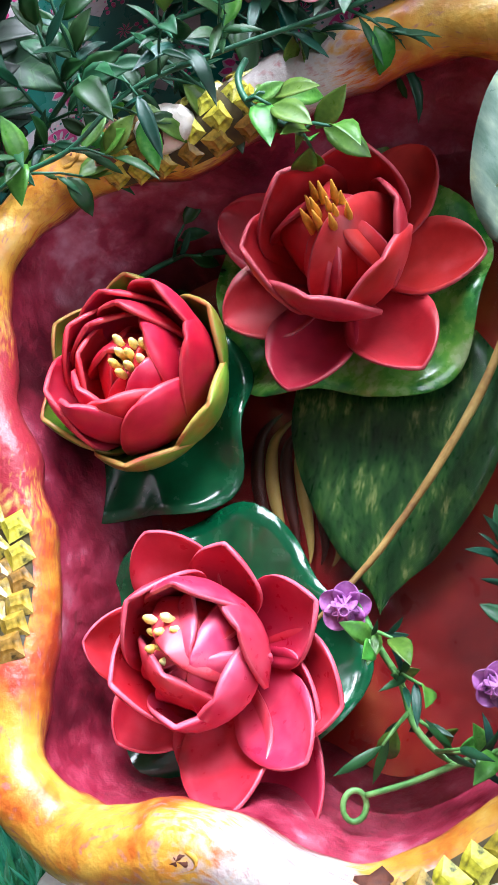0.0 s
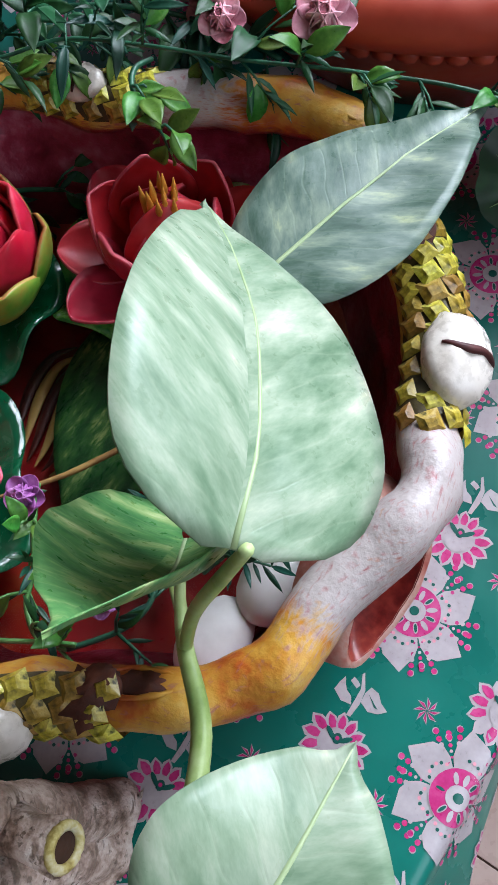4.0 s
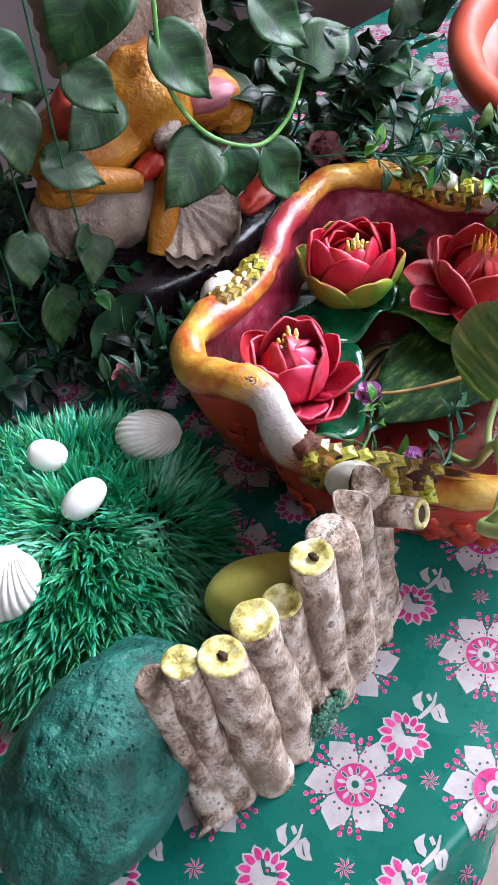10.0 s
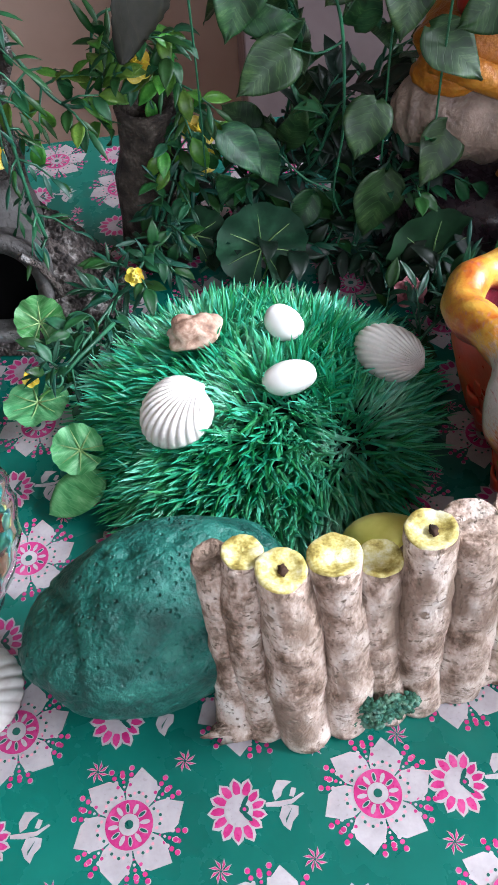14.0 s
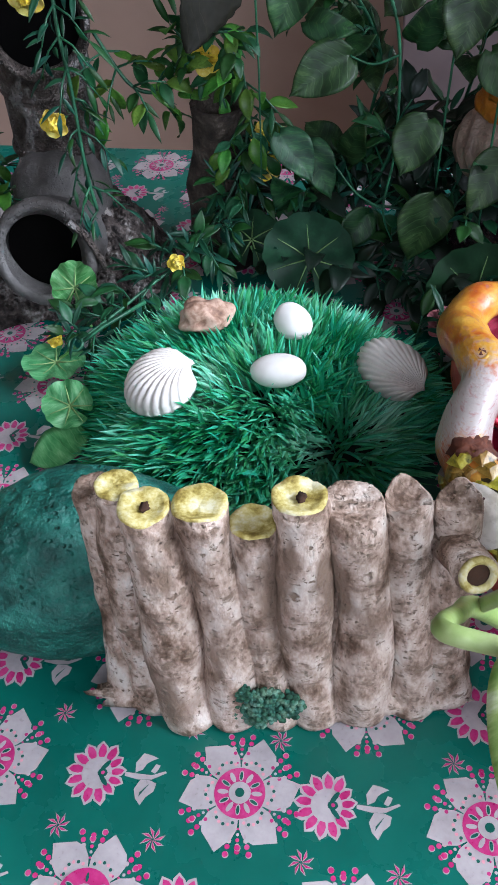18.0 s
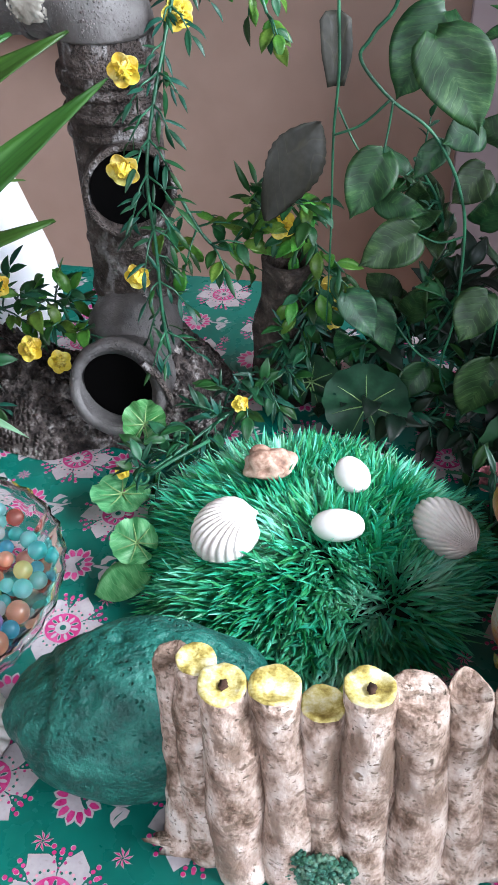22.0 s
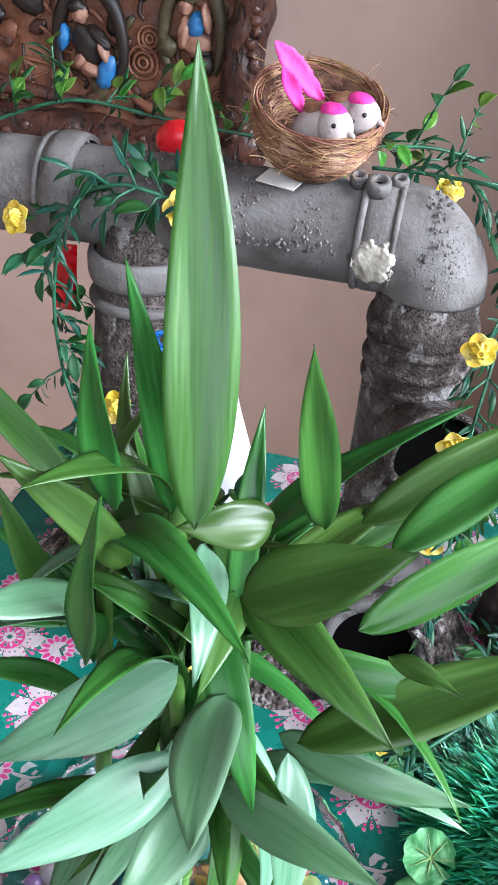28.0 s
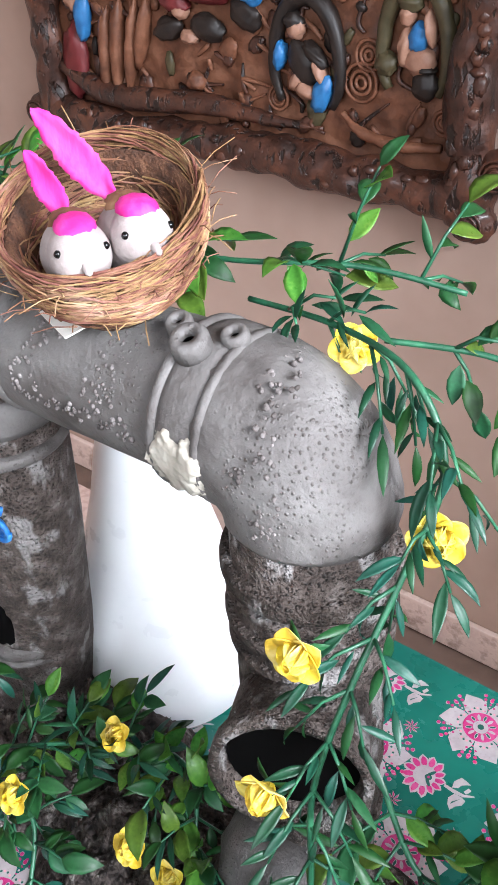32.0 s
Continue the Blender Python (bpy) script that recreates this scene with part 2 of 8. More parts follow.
def veined(name, cols, vein, length, rough=0.35, glow=0.3, patch=55, amount=0.55, vary=0.25, slant=0.75, nv=11):
    """A leaf blade along +y: patches that run with the side veins, and the fine pale veins themselves."""
    if name in MATS:
        return MATS[name]
    m = leaf_mat(name, cols, scale=30, rough=rough, vary=vary, glow=glow)
    N, L = m.node_tree.nodes, m.node_tree.links
    p = N["Principled BSDF"]
    ramp = [n for n in N if n.type == "VALTORGB"][0]
    tc, sp = N.new("ShaderNodeTexCoord"), N.new("ShaderNodeSeparateXYZ")
    L.new(tc.outputs["Object"], sp.inputs[0])

    def op(kind, a, b=None, c=None):
        n = N.new("ShaderNodeMath")
        n.operation = kind
        for i, v in enumerate((a, b, c)):
            if v is None:
                continue
            if isinstance(v, (int, float)):
                n.inputs[i].default_value = v
            else:
                L.new(v, n.inputs[i])
        return n.outputs[0]

    ax = op("ABSOLUTE", sp.outputs[0])
    u = op("MULTIPLY_ADD", ax, -slant, sp.outputs[1])
    wob = N.new("ShaderNodeTexNoise")
    wob.inputs["Scale"].default_value = 25 / length * 0.12
    L.new(tc.outputs["Object"], wob.inputs["Vector"])
    cb, pn = N.new("ShaderNodeCombineXYZ"), N.new("ShaderNodeTexNoise")
    L.new(u, cb.inputs[0])
    L.new(op("MULTIPLY", ax, 0.5), cb.inputs[1])
    L.new(op("SIGN", sp.outputs[0]), cb.inputs[2])
    pn.inputs["Scale"].default_value, pn.inputs["Detail"].default_value, pn.inputs["Roughness"].default_value = patch, 6, 0.62
    L.new(cb.outputs[0], pn.inputs["Vector"])
    L.new(pn.outputs[0], ramp.inputs[0])
    ph = op("MULTIPLY_ADD", wob.outputs[0], 1.8, op("MULTIPLY", u, nv / length))
    tri = op("PINGPONG", ph, 0.5)
    line = N.new("ShaderNodeMapRange")
    line.inputs["From Min"].default_value, line.inputs["From Max"].default_value = 0.0, 0.075
    line.inputs["To Min"].default_value, line.inputs["To Max"].default_value = amount, 0.0
    L.new(tri, line.inputs[0])
    mx = N.new("ShaderNodeMix")
    mx.data_type = "RGBA"
    old = p.inputs["Base Color"].links[0].from_socket
    L.new(line.outputs[0], mx.inputs["Factor"])
    L.new(old, mx.inputs[6])
    mx.inputs[7].default_value = hexa(vein)
    L.new(mx.outputs[2], p.inputs["Base Color"])
    for n in N:
        if n.type == "BSDF_TRANSLUCENT":
            L.new(mx.outputs[2], n.inputs[0])
    b = N.new("ShaderNodeBump")
    b.invert = True
    b.inputs["Strength"].default_value, b.inputs["Distance"].default_value = 0.3, 0.001
    L.new(line.outputs[0], b.inputs["Height"])
    if p.inputs["Normal"].links:
        L.new(p.inputs["Normal"].links[0].from_socket, b.inputs["Normal"])
    L.new(b.outputs[0], p.inputs["Normal"])
    return m


# ---- builders ----
W = {}


def thing(name, label, category, at=(0, 0, 0), group="", kind=""):
    e = new(name)
    e.empty_display_size = 0.02
    e.location = at
    W[e] = Matrix.Translation(at)
    return tagged(e, label, category, group, kind)


def mesh(name, verts, faces, mats, smooth=True, idx=None):
    me = bpy.data.meshes.new(name)
    me.from_pydata([tuple(v) for v in verts], [], faces)
    for m in (mats if isinstance(mats, (list, tuple)) else [mats]):
        me.materials.append(m)
    if idx is not None:
        me.polygons.foreach_set("material_index", idx)
    if smooth:
        me.polygons.foreach_set("use_smooth", [True] * len(me.polygons))
    me.update()
    return me


def part(name, geo, mats, parent=None, label="", m=None, smooth=True, idx=None):
    """One mesh object, its points given in the world, under a thing or a part."""
    me = geo if isinstance(geo, bpy.types.Mesh) else mesh(name, geo[0], geo[1], mats, smooth, idx)
    ob = new(name, me)
    wm = m if m is not None else Matrix()
    if parent is not None:
        ob.parent = parent
        ob.matrix_parent_inverse = W[parent].inverted()
    ob.matrix_basis = wm
    W[ob] = wm.copy()
    if label:
        ob["label"] = label
    return ob


def lone(name, geo, mats, label, category, m=None, group="", kind="", smooth=True, idx=None):
    return tagged(part(name, geo, mats, None, "", m, smooth, idx), label, category, group, kind)


def join(geos):
    v, f = [], []
    for a, b in geos:
        o = len(v)
        v += [Vector(p) for p in a]
        f += [tuple(i + o for i in q) for q in b]
    return v, f


def moved(geo, m):
    return [m @ Vector(p) for p in geo[0]], geo[1]


def spline(pts, n=8, closed=False):
    """Points along a Catmull-Rom curve; extra columns (radius) go along."""
    P = [np.array(p, float) for p in pts]
    out, k = [], len(P)
    for i in range(k if closed else k - 1):
        a, b, c, d = (P[(i + j) % k] if closed else P[min(max(i + j, 0), k - 1)] for j in (-1, 0, 1, 2))
        for s in range(n):
            t = s / n
            out.append(0.5 * (2 * b + (c - a) * t + (2 * a - 5 * b + 4 * c - d) * t * t + (3 * b - a - 3 * c + d) * t ** 3))
    if not closed:
        out.append(P[-1])
    return out


def tube(path, r, seg=8, closed=False, caps=True, rough=0.0, freq=40, squash=1.0):
    """A tube along points (x, y, z[, radius])."""
    pts = [Vector(p[:3]) for p in path]
    rad = [float(p[3]) if len(p) > 3 else r for p in path]
    n = len(pts)
    verts, faces = [], []
    up = None
    for i, p in enumerate(pts):
        a = pts[(i - 1) % n] if closed else pts[max(i - 1, 0)]
        b = pts[(i + 1) % n] if closed else pts[min(i + 1, n - 1)]
        t = (b - a).normalized()
        if up is None:
            up = t.orthogonal().normalized() if abs(t.z) > 0.9 else (Vector((0, 0, 1)) - t * t.z).normalized()
        up = (up - t * up.dot(t)).normalized()
        side = t.cross(up)
        for k in range(seg):
            an = 2 * math.pi * k / seg
            d = math.cos(an) * up * squash + math.sin(an) * side
            q = p + d * rad[i]
            if rough:
                q += d * rough * noise.noise(q * freq)
            verts.append(q)
    for i in range(n if closed else n - 1):
        for k in range(seg):
            j, l = (i + 1) % n, (k + 1) % seg
            faces.append((i * seg + k, j * seg + k, j * seg + l, i * seg + l))
    if caps and not closed:
        faces.append(tuple(range(seg)))
        faces.append(tuple((n - 1) * seg + k for k in reversed(range(seg))))
    return verts, [tuple(reversed(f)) for f in faces]


def lathe(prof, seg=32, at=(0, 0, 0), wob=None):
    verts, faces = [], []
    n = len(prof)
    for k in range(seg):
        a = 2 * math.pi * k / seg
        for i, (r, z) in enumerate(prof):
            rr = r * (wob(a, z) if wob else 1)
            verts.append(Vector((at[0] + rr * math.cos(a), at[1] + rr * math.sin(a), at[2] + z)))
    for k in range(seg):
        l = (k + 1) % seg
        for i in range(n - 1):
            faces.append((k * n + i, l * n + i, l * n + i + 1, k * n + i + 1))
    return verts, faces


def blob(rx, ry, rz, amp=0.0, freq=3.0, nu=20, nv=14, power=1.0, m=None, seed=0.0, fine=0.0, ffreq=20):
    """A closed rounded body with an uneven skin."""
    verts, faces = [], []
    for j in range(1, nv):
        ph = math.pi * j / nv - math.pi / 2
        for i in range(nu):
            th = 2 * math.pi * i / nu
            d = Vector((math.cos(th) * math.cos(ph), math.sin(th) * math.cos(ph), math.sin(ph)))
            verts.append(d)
    verts += [Vector((0, 0, -1)), Vector((0, 0, 1))]
    s, t = len(verts) - 2, len(verts) - 1
    for j in range(nv - 2):
        for i in range(nu):
            k = (i + 1) % nu
            faces.append((j * nu + i, j * nu + k, (j + 1) * nu + k, (j + 1) * nu + i))
    for i in range(nu):
        k = (i + 1) % nu
        faces.append((s, k, i))
        faces.append((t, (nv - 2) * nu + i, (nv - 2) * nu + k))
    out = []
    o = Vector((seed * 7.3, seed * 3.1, seed))
    for d in verts:
        e = Vector([math.copysign(abs(c) ** power, c) for c in d])
        k = 1 + amp * noise.noise(d * freq + o) + (fine * noise.noise(d * ffreq + o) if fine else 0)
        q = Vector((e.x * rx, e.y * ry, e.z * rz)) * k
        out.append(m @ q if m is not None else q)
    return out, faces


def box(x0, x1, y0, y1, z0, z1, bev=0.0):
    bm = bmesh.new()
    bmesh.ops.create_cube(bm, size=1)
    for v in bm.verts:
        v.co = Vector(((x0 + x1) / 2 + v.co.x * (x1 - x0), (y0 + y1) / 2 + v.co.y * (y1 - y0), (z0 + z1) / 2 + v.co.z * (z1 - z0)))
    if bev:
        bmesh.ops.bevel(bm, geom=bm.edges[:], offset=bev, segments=2, affect="EDGES", profile=0.5)
    bm.verts.index_update()
    r = [v.co.copy() for v in bm.verts], [tuple(v.index for v in f.verts) for f in bm.faces]
    bm.free()
    return r


def blade(length, width, shape, nl=8, nw=4, bend=0.0, fold=0.0, cup=0.0, wave=0.0, thick=0.0, tip=0.0, heart=0.0, crease=0.0, sweep=0.0):
    """A leaf or petal along +y from its base at the origin, upper face +z. shape(t): half width, 0 to 1."""
    verts, faces = [], []
    for i in range(nl + 1):
        t = i / nl
        hw = shape(t) * width / 2
        y = length * (math.sin(bend * t) / bend if abs(bend) > 1e-4 else t)
        z = -length * ((1 - math.cos(bend * t)) / bend if abs(bend) > 1e-4 else 0)
        for j in range(nw + 1):
            s = 2 * j / nw - 1
            zz = z + abs(s) * hw * fold + cup * s * s * hw + wave * math.sin(t * 9 + s * 2) * abs(s) + crease * abs(math.sin(s * 7)) * hw
            yy = y - heart * length * abs(s) ** 1.5 * max(0, 1 - t * 3.2) + tip * 0
            verts.append(Vector((s * hw + sweep * length * math.sin(math.pi * t), yy, zz)))
    k = nw + 1
    for i in range(nl):
        for j in range(nw):
            faces.append((i * k + j, i * k + j + 1, (i + 1) * k + j + 1, (i + 1) * k + j))
    if thick:
        o = len(verts)
        verts += [v - Vector((0, 0, thick)) for v in verts]
        faces += [tuple(reversed([i + o for i in f])) for f in faces]
        edge = [j for j in range(k)] + [i * k + nw for i in range(1, nl + 1)] + [nl * k + j for j in range(nw - 1, -1, -1)] + [i * k for i in range(nl - 1, 0, -1)]
        for a, b in zip(edge, edge[1:] + edge[:1]):
            faces.append((b, a, a + o, b + o))
    return verts, faces


def frame_at(base, ahead, up=(0, 0, 1)):
    """The pose that lays a blade's +y along ahead and its face towards up."""
    y = Vector(ahead).normalized()
    x = y.cross(Vector(up))
    x = x.normalized() if x.length > 1e-5 else y.orthogonal().normalized()
    z = x.cross(y)
    m = Matrix((x, y, z)).transposed().to_4x4()
    m.translation = Vector(base)
    return m


def oval(p=0.5, q=1.0):
    """Half width of a leaf: widest at p, pointed by q."""
    def f(t):
        u = t ** (math.log(0.5) / math.log(p))
        return max(0.0, math.sin(math.pi * min(max(u, 0), 1))) ** q
    return f


def rounded(base=0.35, top=0.25):
    """Half width of a petal: narrow base, broad round top."""
    def f(t):
        return (base + (1 - base) * math.sin(min(t / 0.65, 1) * math.pi / 2)) * math.sqrt(max(0.0, 1 - max(0, (t - 0.55) / 0.452) ** 2.4)) + (0.02 if t >= 1 else 0)
    return f


def rnd(a, b):
    return random.uniform(a, b)

# ---- the room ----
WALL = mat("wall_paint", ["9c8578", "a48d80", "aa9386"], scale=3, rough=0.75, bump=0.08, bscale=90, rvar=0.05)
PALE = mat("pale_plaster", ["c4b2aa", "d0c0b8", "d8cac2"], scale=6, rough=0.55, bump=0.1, bscale=120)
lone("wall_back", box(-2.1, 2.0, 1.62, 1.74, -0.9, 2.1), WALL, "plain beige-brown painted wall behind the table", "wall", kind="structure", smooth=False)
lone("wall_left", box(-2.22, -2.1, -1.72, 1.74, -0.9, 2.1), WALL, "plain painted side wall", "wall", kind="structure", smooth=False)
wr = thing("wall_right", "plain painted side wall with a large window opening", "wall", kind="structure")
for b in ((2.0, 2.12, -1.72, -0.85, -0.9, 2.1), (2.0, 2.12, 1.05, 1.74, -0.9, 2.1), (2.0, 2.12, -0.85, 1.05, -0.9, 0.7), (2.0, 2.12, -0.85, 1.05, 2.0, 2.1)):
    part("wall_panel", box(*b), WALL, wr, smooth=False)
wf = thing("wall_front", "plain painted wall with a large window opening", "wall", kind="structure")
for b in ((-2.1, -0.6, -1.72, -1.6, -0.9, 2.1), (1.1, 2.0, -1.72, -1.6, -0.9, 2.1), (-0.6, 1.1, -1.72, -1.6, -0.9, 0.3), (-0.6, 1.1, -1.72, -1.6, 2.0, 2.1)):
    part("wall_panel", box(*b), WALL, wf, smooth=False)
lone("ceiling", box(-2.22, 2.12, -1.72, 1.74, 2.1, 2.2), mat("ceiling_paint", ["cfcac4", "dad6d0"], scale=4, rough=0.8, bump=0), "plain white ceiling", "ceiling", kind="structure", smooth=False)
GREYW = mat("grey_laminate", ["6b5f60", "756869", "7e7273"], scale=5, rough=0.45, bump=0.05)
lone("cupboard_side", box(0.132, 1.99, 1.42, 1.615, -0.895, 2.05, 0.004), GREYW, "tall grey laminate cupboard standing against the wall", "cupboard", smooth=False)
lone("baseboard", box(-2.1, 0.131, 1.605, 1.619, -0.895, -0.80, 0.003), mat("baseboard_paint", ["b9a39a", "c8b4aa", "8d776c"], scale=18, rough=0.6, bump=0.3), "pale chipped skirting along the foot of the wall", "baseboard", kind="structure", smooth=False)
fl = thing("floor", "pinkish beige square floor tiles with dark joints", "floor", (0, 0, -0.9), kind="structure")
part("screed", box(-2.1, 2.0, -1.6, 1.62, -0.92, -0.9035), mat("joint_dirt", ["5d4a41", "6d584d"], scale=20, rough=0.9), fl, smooth=False)
TILE = mat("floor_tile", ["bfa79d", "c9b2a8", "cdb9b0"], scale=9, rough=0.3, bump=0.05, vary=0.12)
tile_me = mesh("tile", *box(-0.1985, 0.1985, -0.1985, 0.1985, -0.008, 0, 0.0012), TILE, smooth=False)
for ix in range(10):
    for iy in range(9):
        x, y = -1.9 + ix * 0.4 + 0.02, -1.4 + iy * 0.4 - 0.055
        if y < 1.42:
            part("tile", tile_me, None, fl, m=Matrix.Translation((x, y, -0.896)))

# the table: a built-in bench with a plastered front and a dark skirting line
tb = thing("table", "built-in display bench with a pale plastered front", "table", (0.3, 0.4, -0.9))
part("bench_body", box(-0.565, 1.3, 0.012, 0.835, -0.892, -0.0035), PALE, tb, smooth=False)
part("skirting", box(-0.565, 1.3, -0.003, 0.0115, -0.892, -0.82, 0.002), mat("skirting_tile", ["8d7468", "a08a7e", "6f5a50"], scale=14, rough=0.5, stretch=(0.3, 1, 1)), tb, "grimy brown skirting", smooth=False)

# ---- the tablecloth ----
CLOTH = [mat("cloth_green", ["0b5046", "106054", "166e60"], scale=5, rough=0.28, bump=0.12, bscale=500, dist=0.0004, rvar=0.08),
         mat("cloth_white", ["9a9294", "aea6a8"], scale=60, rough=0.32, bump=0.05, rvar=0.06),
         mat("cloth_pink", ["9e1f5e", "b02e6e", "ba4a7e"], scale=80, rough=0.32, bump=0.05, rvar=0.06),
         mat("cloth_dark", ["0d4a42", "12574c"], scale=60, rough=0.32, bump=0.05, rvar=0.06),
         mat("cloth_dusty_pink", ["c9808f", "d695a1"], scale=60, rough=0.32, bump=0.05, rvar=0.06)]
EDGE, BEND = 0.004, 0.011


def hem(u):
    return -0.062 + 0.018 * math.sin(u * 17 + 1) + 0.012 * math.sin(u * 41 + 2.2)


def cloth_at(u, v, lift=0.0):
    """The cloth's surface: flat on the bench, over its front edge and down in soft folds."""
    h = 0.0007 * noise.noise(Vector((u * 9, v * 9, 3.3))) + 0.0009 * noise.noise(Vector((u * 2.5, v * 30, 1.3)))
    if v >= EDGE:
        return Vector((u, v, h + lift))
    d = EDGE - v
    a = min(d / BEND, math.pi / 2)
    c = Vector((u, EDGE, -BEND))
    n = Vector((0, -math.sin(a), math.cos(a)))
    q = c + n * (BEND + lift + h)
    e = max(0.0, d - BEND * math.pi / 2)
    fold = e * (0.35 + 0.30 * math.sin(u * 46 + 3 * math.sin(u * 9)))
    return q + Vector((0, -fold * 0.8, -e))


us = np.linspace(-0.57, 1.3, 188)
vs = list(np.linspace(0.84, 0.02, 42)) + list(np.linspace(0.016, -0.012, 12)) + [None] * 7
verts, faces = [], []
for i, v in enumerate(vs):
    for u in us:
        vv = v if v is not None else -0.012 + (hem(u) + 0.012) * (i - len(vs) + 8) / 7
        verts.append(cloth_at(u, vv))
nu = len(us)
for i in range(len(vs) - 1):
    for j in range(nu - 1):
        faces.append((i * nu + j, i * nu + j + 1, (i + 1) * nu + j + 1, (i + 1) * nu + j))
faces = [tuple(reversed(f)) for f in faces]
idx = [0] * len(faces)


def ring_pts(cx, cy, rx, ry, n, a0=0.0):
    return [(cx + rx * math.cos(a0 + 2 * math.pi * k / n), cy + ry * math.sin(a0 + 2 * math.pi * k / n)) for k in range(n)]


def turned(pts, a, cx=0.0, cy=0.0, s=1.0):
    c, q = math.cos(a) * s, math.sin(a) * s
    return [(cx + c * x - q * y, cy + q * x + c * y) for x, y in pts]


def rosette():
    """Six curled white petals with dotted arches, a pink disc with spokes, and beaded strands."""
    out = []
    pet = [(0.0115, -0.0065), (0.018, -0.0095), (0.024, -0.0098), (0.029, -0.0066), (0.0322, 0.0005), (0.0345, 0.0055), (0.0290, 0.0076), (0.024, 0.0098), (0.018, 0.0096), (0.0115, 0.0065)]
    for k in range(6):
        a = k * math.pi / 3 + 0.06
        out.append((turned(pet, a), 1, 0))
        for j in range(6):
            b = a + (j - 2.5) * 0.135
            r = 0.0195 - 0.0004 * (j - 2.5) ** 2
            out.append((ring_pts(r * math.cos(b), r * math.sin(b), 0.0010, 0.0010, 7), 3 if j % 2 else 4, 1))
        g = a + math.pi / 6
        for s in (-1, 0, 1):
            for j in range(5):
                r = 0.0175 + j * 0.0030 + (0.0025 if s == 0 else 0.0)
                w = 0.0007 + 0.00022 * j
                col = 1 if j % 2 else 2
                x, y = r, s * (0.0022 + j * 0.0008)
                out.append((turned(ring_pts(x, y, w, w, 7), g), col, 0))
            j, r = 5, 0.0335 - (0.0035 if s == 0 else 0.0)
            out.append((turned(ring_pts(r + 0.0002, s * 0.0064 + 0.0002, 0.0019, 0.0019, 9), g), 1, 0))
            out.append((turned(ring_pts(r, s * 0.0064, 0.0016, 0.0016, 9), g), 2, 1))
    out.append((ring_pts(0, 0, 0.0152, 0.0152, 28), 1, 1))
    out.append((ring_pts(0, 0, 0.0146, 0.0146, 28), 2, 2))
    for k in range(12):
        a = k * math.pi / 6
        out.append((turned(ring_pts(0.0097, 0, 0.0032, 0.0014, 10), a), 1, 3))
        if k % 2:
            out.append((turned(ring_pts(0.0097, 0, 0.0025, 0.0009, 8), a), 3, 4))
    out.append((ring_pts(0, 0, 0.0064, 0.0064, 18), 1, 4))
    out.append((ring_pts(0, 0, 0.0027, 0.0027, 12), 3, 5))
    return out


def lotus_print():
    """A side-on flower of pink-tipped petals, with a white stem and two leaves."""
    out = []
    pet = [(0.006, -0.0026), (0.0115, -0.0040), (0.016, -0.0032), (0.0198, 0.0006), (0.0165, 0.0036), (0.0115, 0.0040), (0.006, 0.0026)]
    inn = [(0.0095, -0.0018), (0.0128, -0.0027), (0.0160, -0.0018), (0.0180, 0.0006), (0.0150, 0.0020), (0.0118, 0.0022), (0.0095, 0.0012)]
    for k in range(13):
        a = k * 2 * math.pi / 13 + 0.1
        near = math.cos(a) > 0.55
        s = 0.86 if near else 1.0
        out.append((turned(pet, a, s=s), 1, 0))
        out.append((turned(inn, a, s=s), 2, 1))
    out.append((ring_pts(-0.0005, 0, 0.0085, 0.0075, 16), 1, 2))
    for a in (0.9, -0.9):
        out.append((turned(ring_pts(0.0055, 0, 0.0042, 0.0014, 10), a, 0.0005, 0), 3, 3))
    out.append((ring_pts(0.0028, 0, 0.0030, 0.0026, 10), 3, 3))
    out.append((ring_pts(0.0030, 0, 0.0012, 0.0012, 8), 2, 4))
    out.append(([(0.016, -0.0012), (0.024, -0.0030), (0.032, -0.0028), (0.0405, 0.0014), (0.0395, 0.0024), (0.032, -0.0002), (0.024, 0.0004), (0.016, 0.0012)], 1, 0))
    out.append(([(0.022, 0.0010), (0.0215, 0.0070), (0.0255, 0.0128), (0.0300, 0.0118), (0.0345, 0.0100), (0.0305, 0.0082), (0.0280, 0.0064), (0.0262, 0.0030)], 1, 0))
    out.append(([(0.0310, 0.0020), (0.0335, 0.0066), (0.0362, 0.0056), (0.0350, 0.0028), (0.0335, 0.0008)], 1, 0))
    out.append(([(0.0255, -0.0030), (0.0225, -0.0085), (0.0240, -0.0140), (0.0272, -0.0178), (0.0300, -0.0130), (0.0340, -0.0098), (0.0352, -0.0050), (0.0310, -0.0032)], 1, 0))
    out.append(([(0.0262, -0.0105), (0.0258, -0.0130), (0.0300, -0.0070), (0.0312, -0.0052)], 3, 1))
    return out


def star_print():
    out = []
    for k in range(8):
        out.append((turned([(0.0004, -0.0004), (0.0042, -0.0012), (0.0074, 0.0012), (0.0040, 0.0008)], k * math.pi / 4), 1, 0))
        out.append((turned([(0.0006, -0.0002), (0.0040, -0.0008), (0.0066, 0.0009), (0.0040, 0.0004)], k * math.pi / 4), 2, 1))
    return out


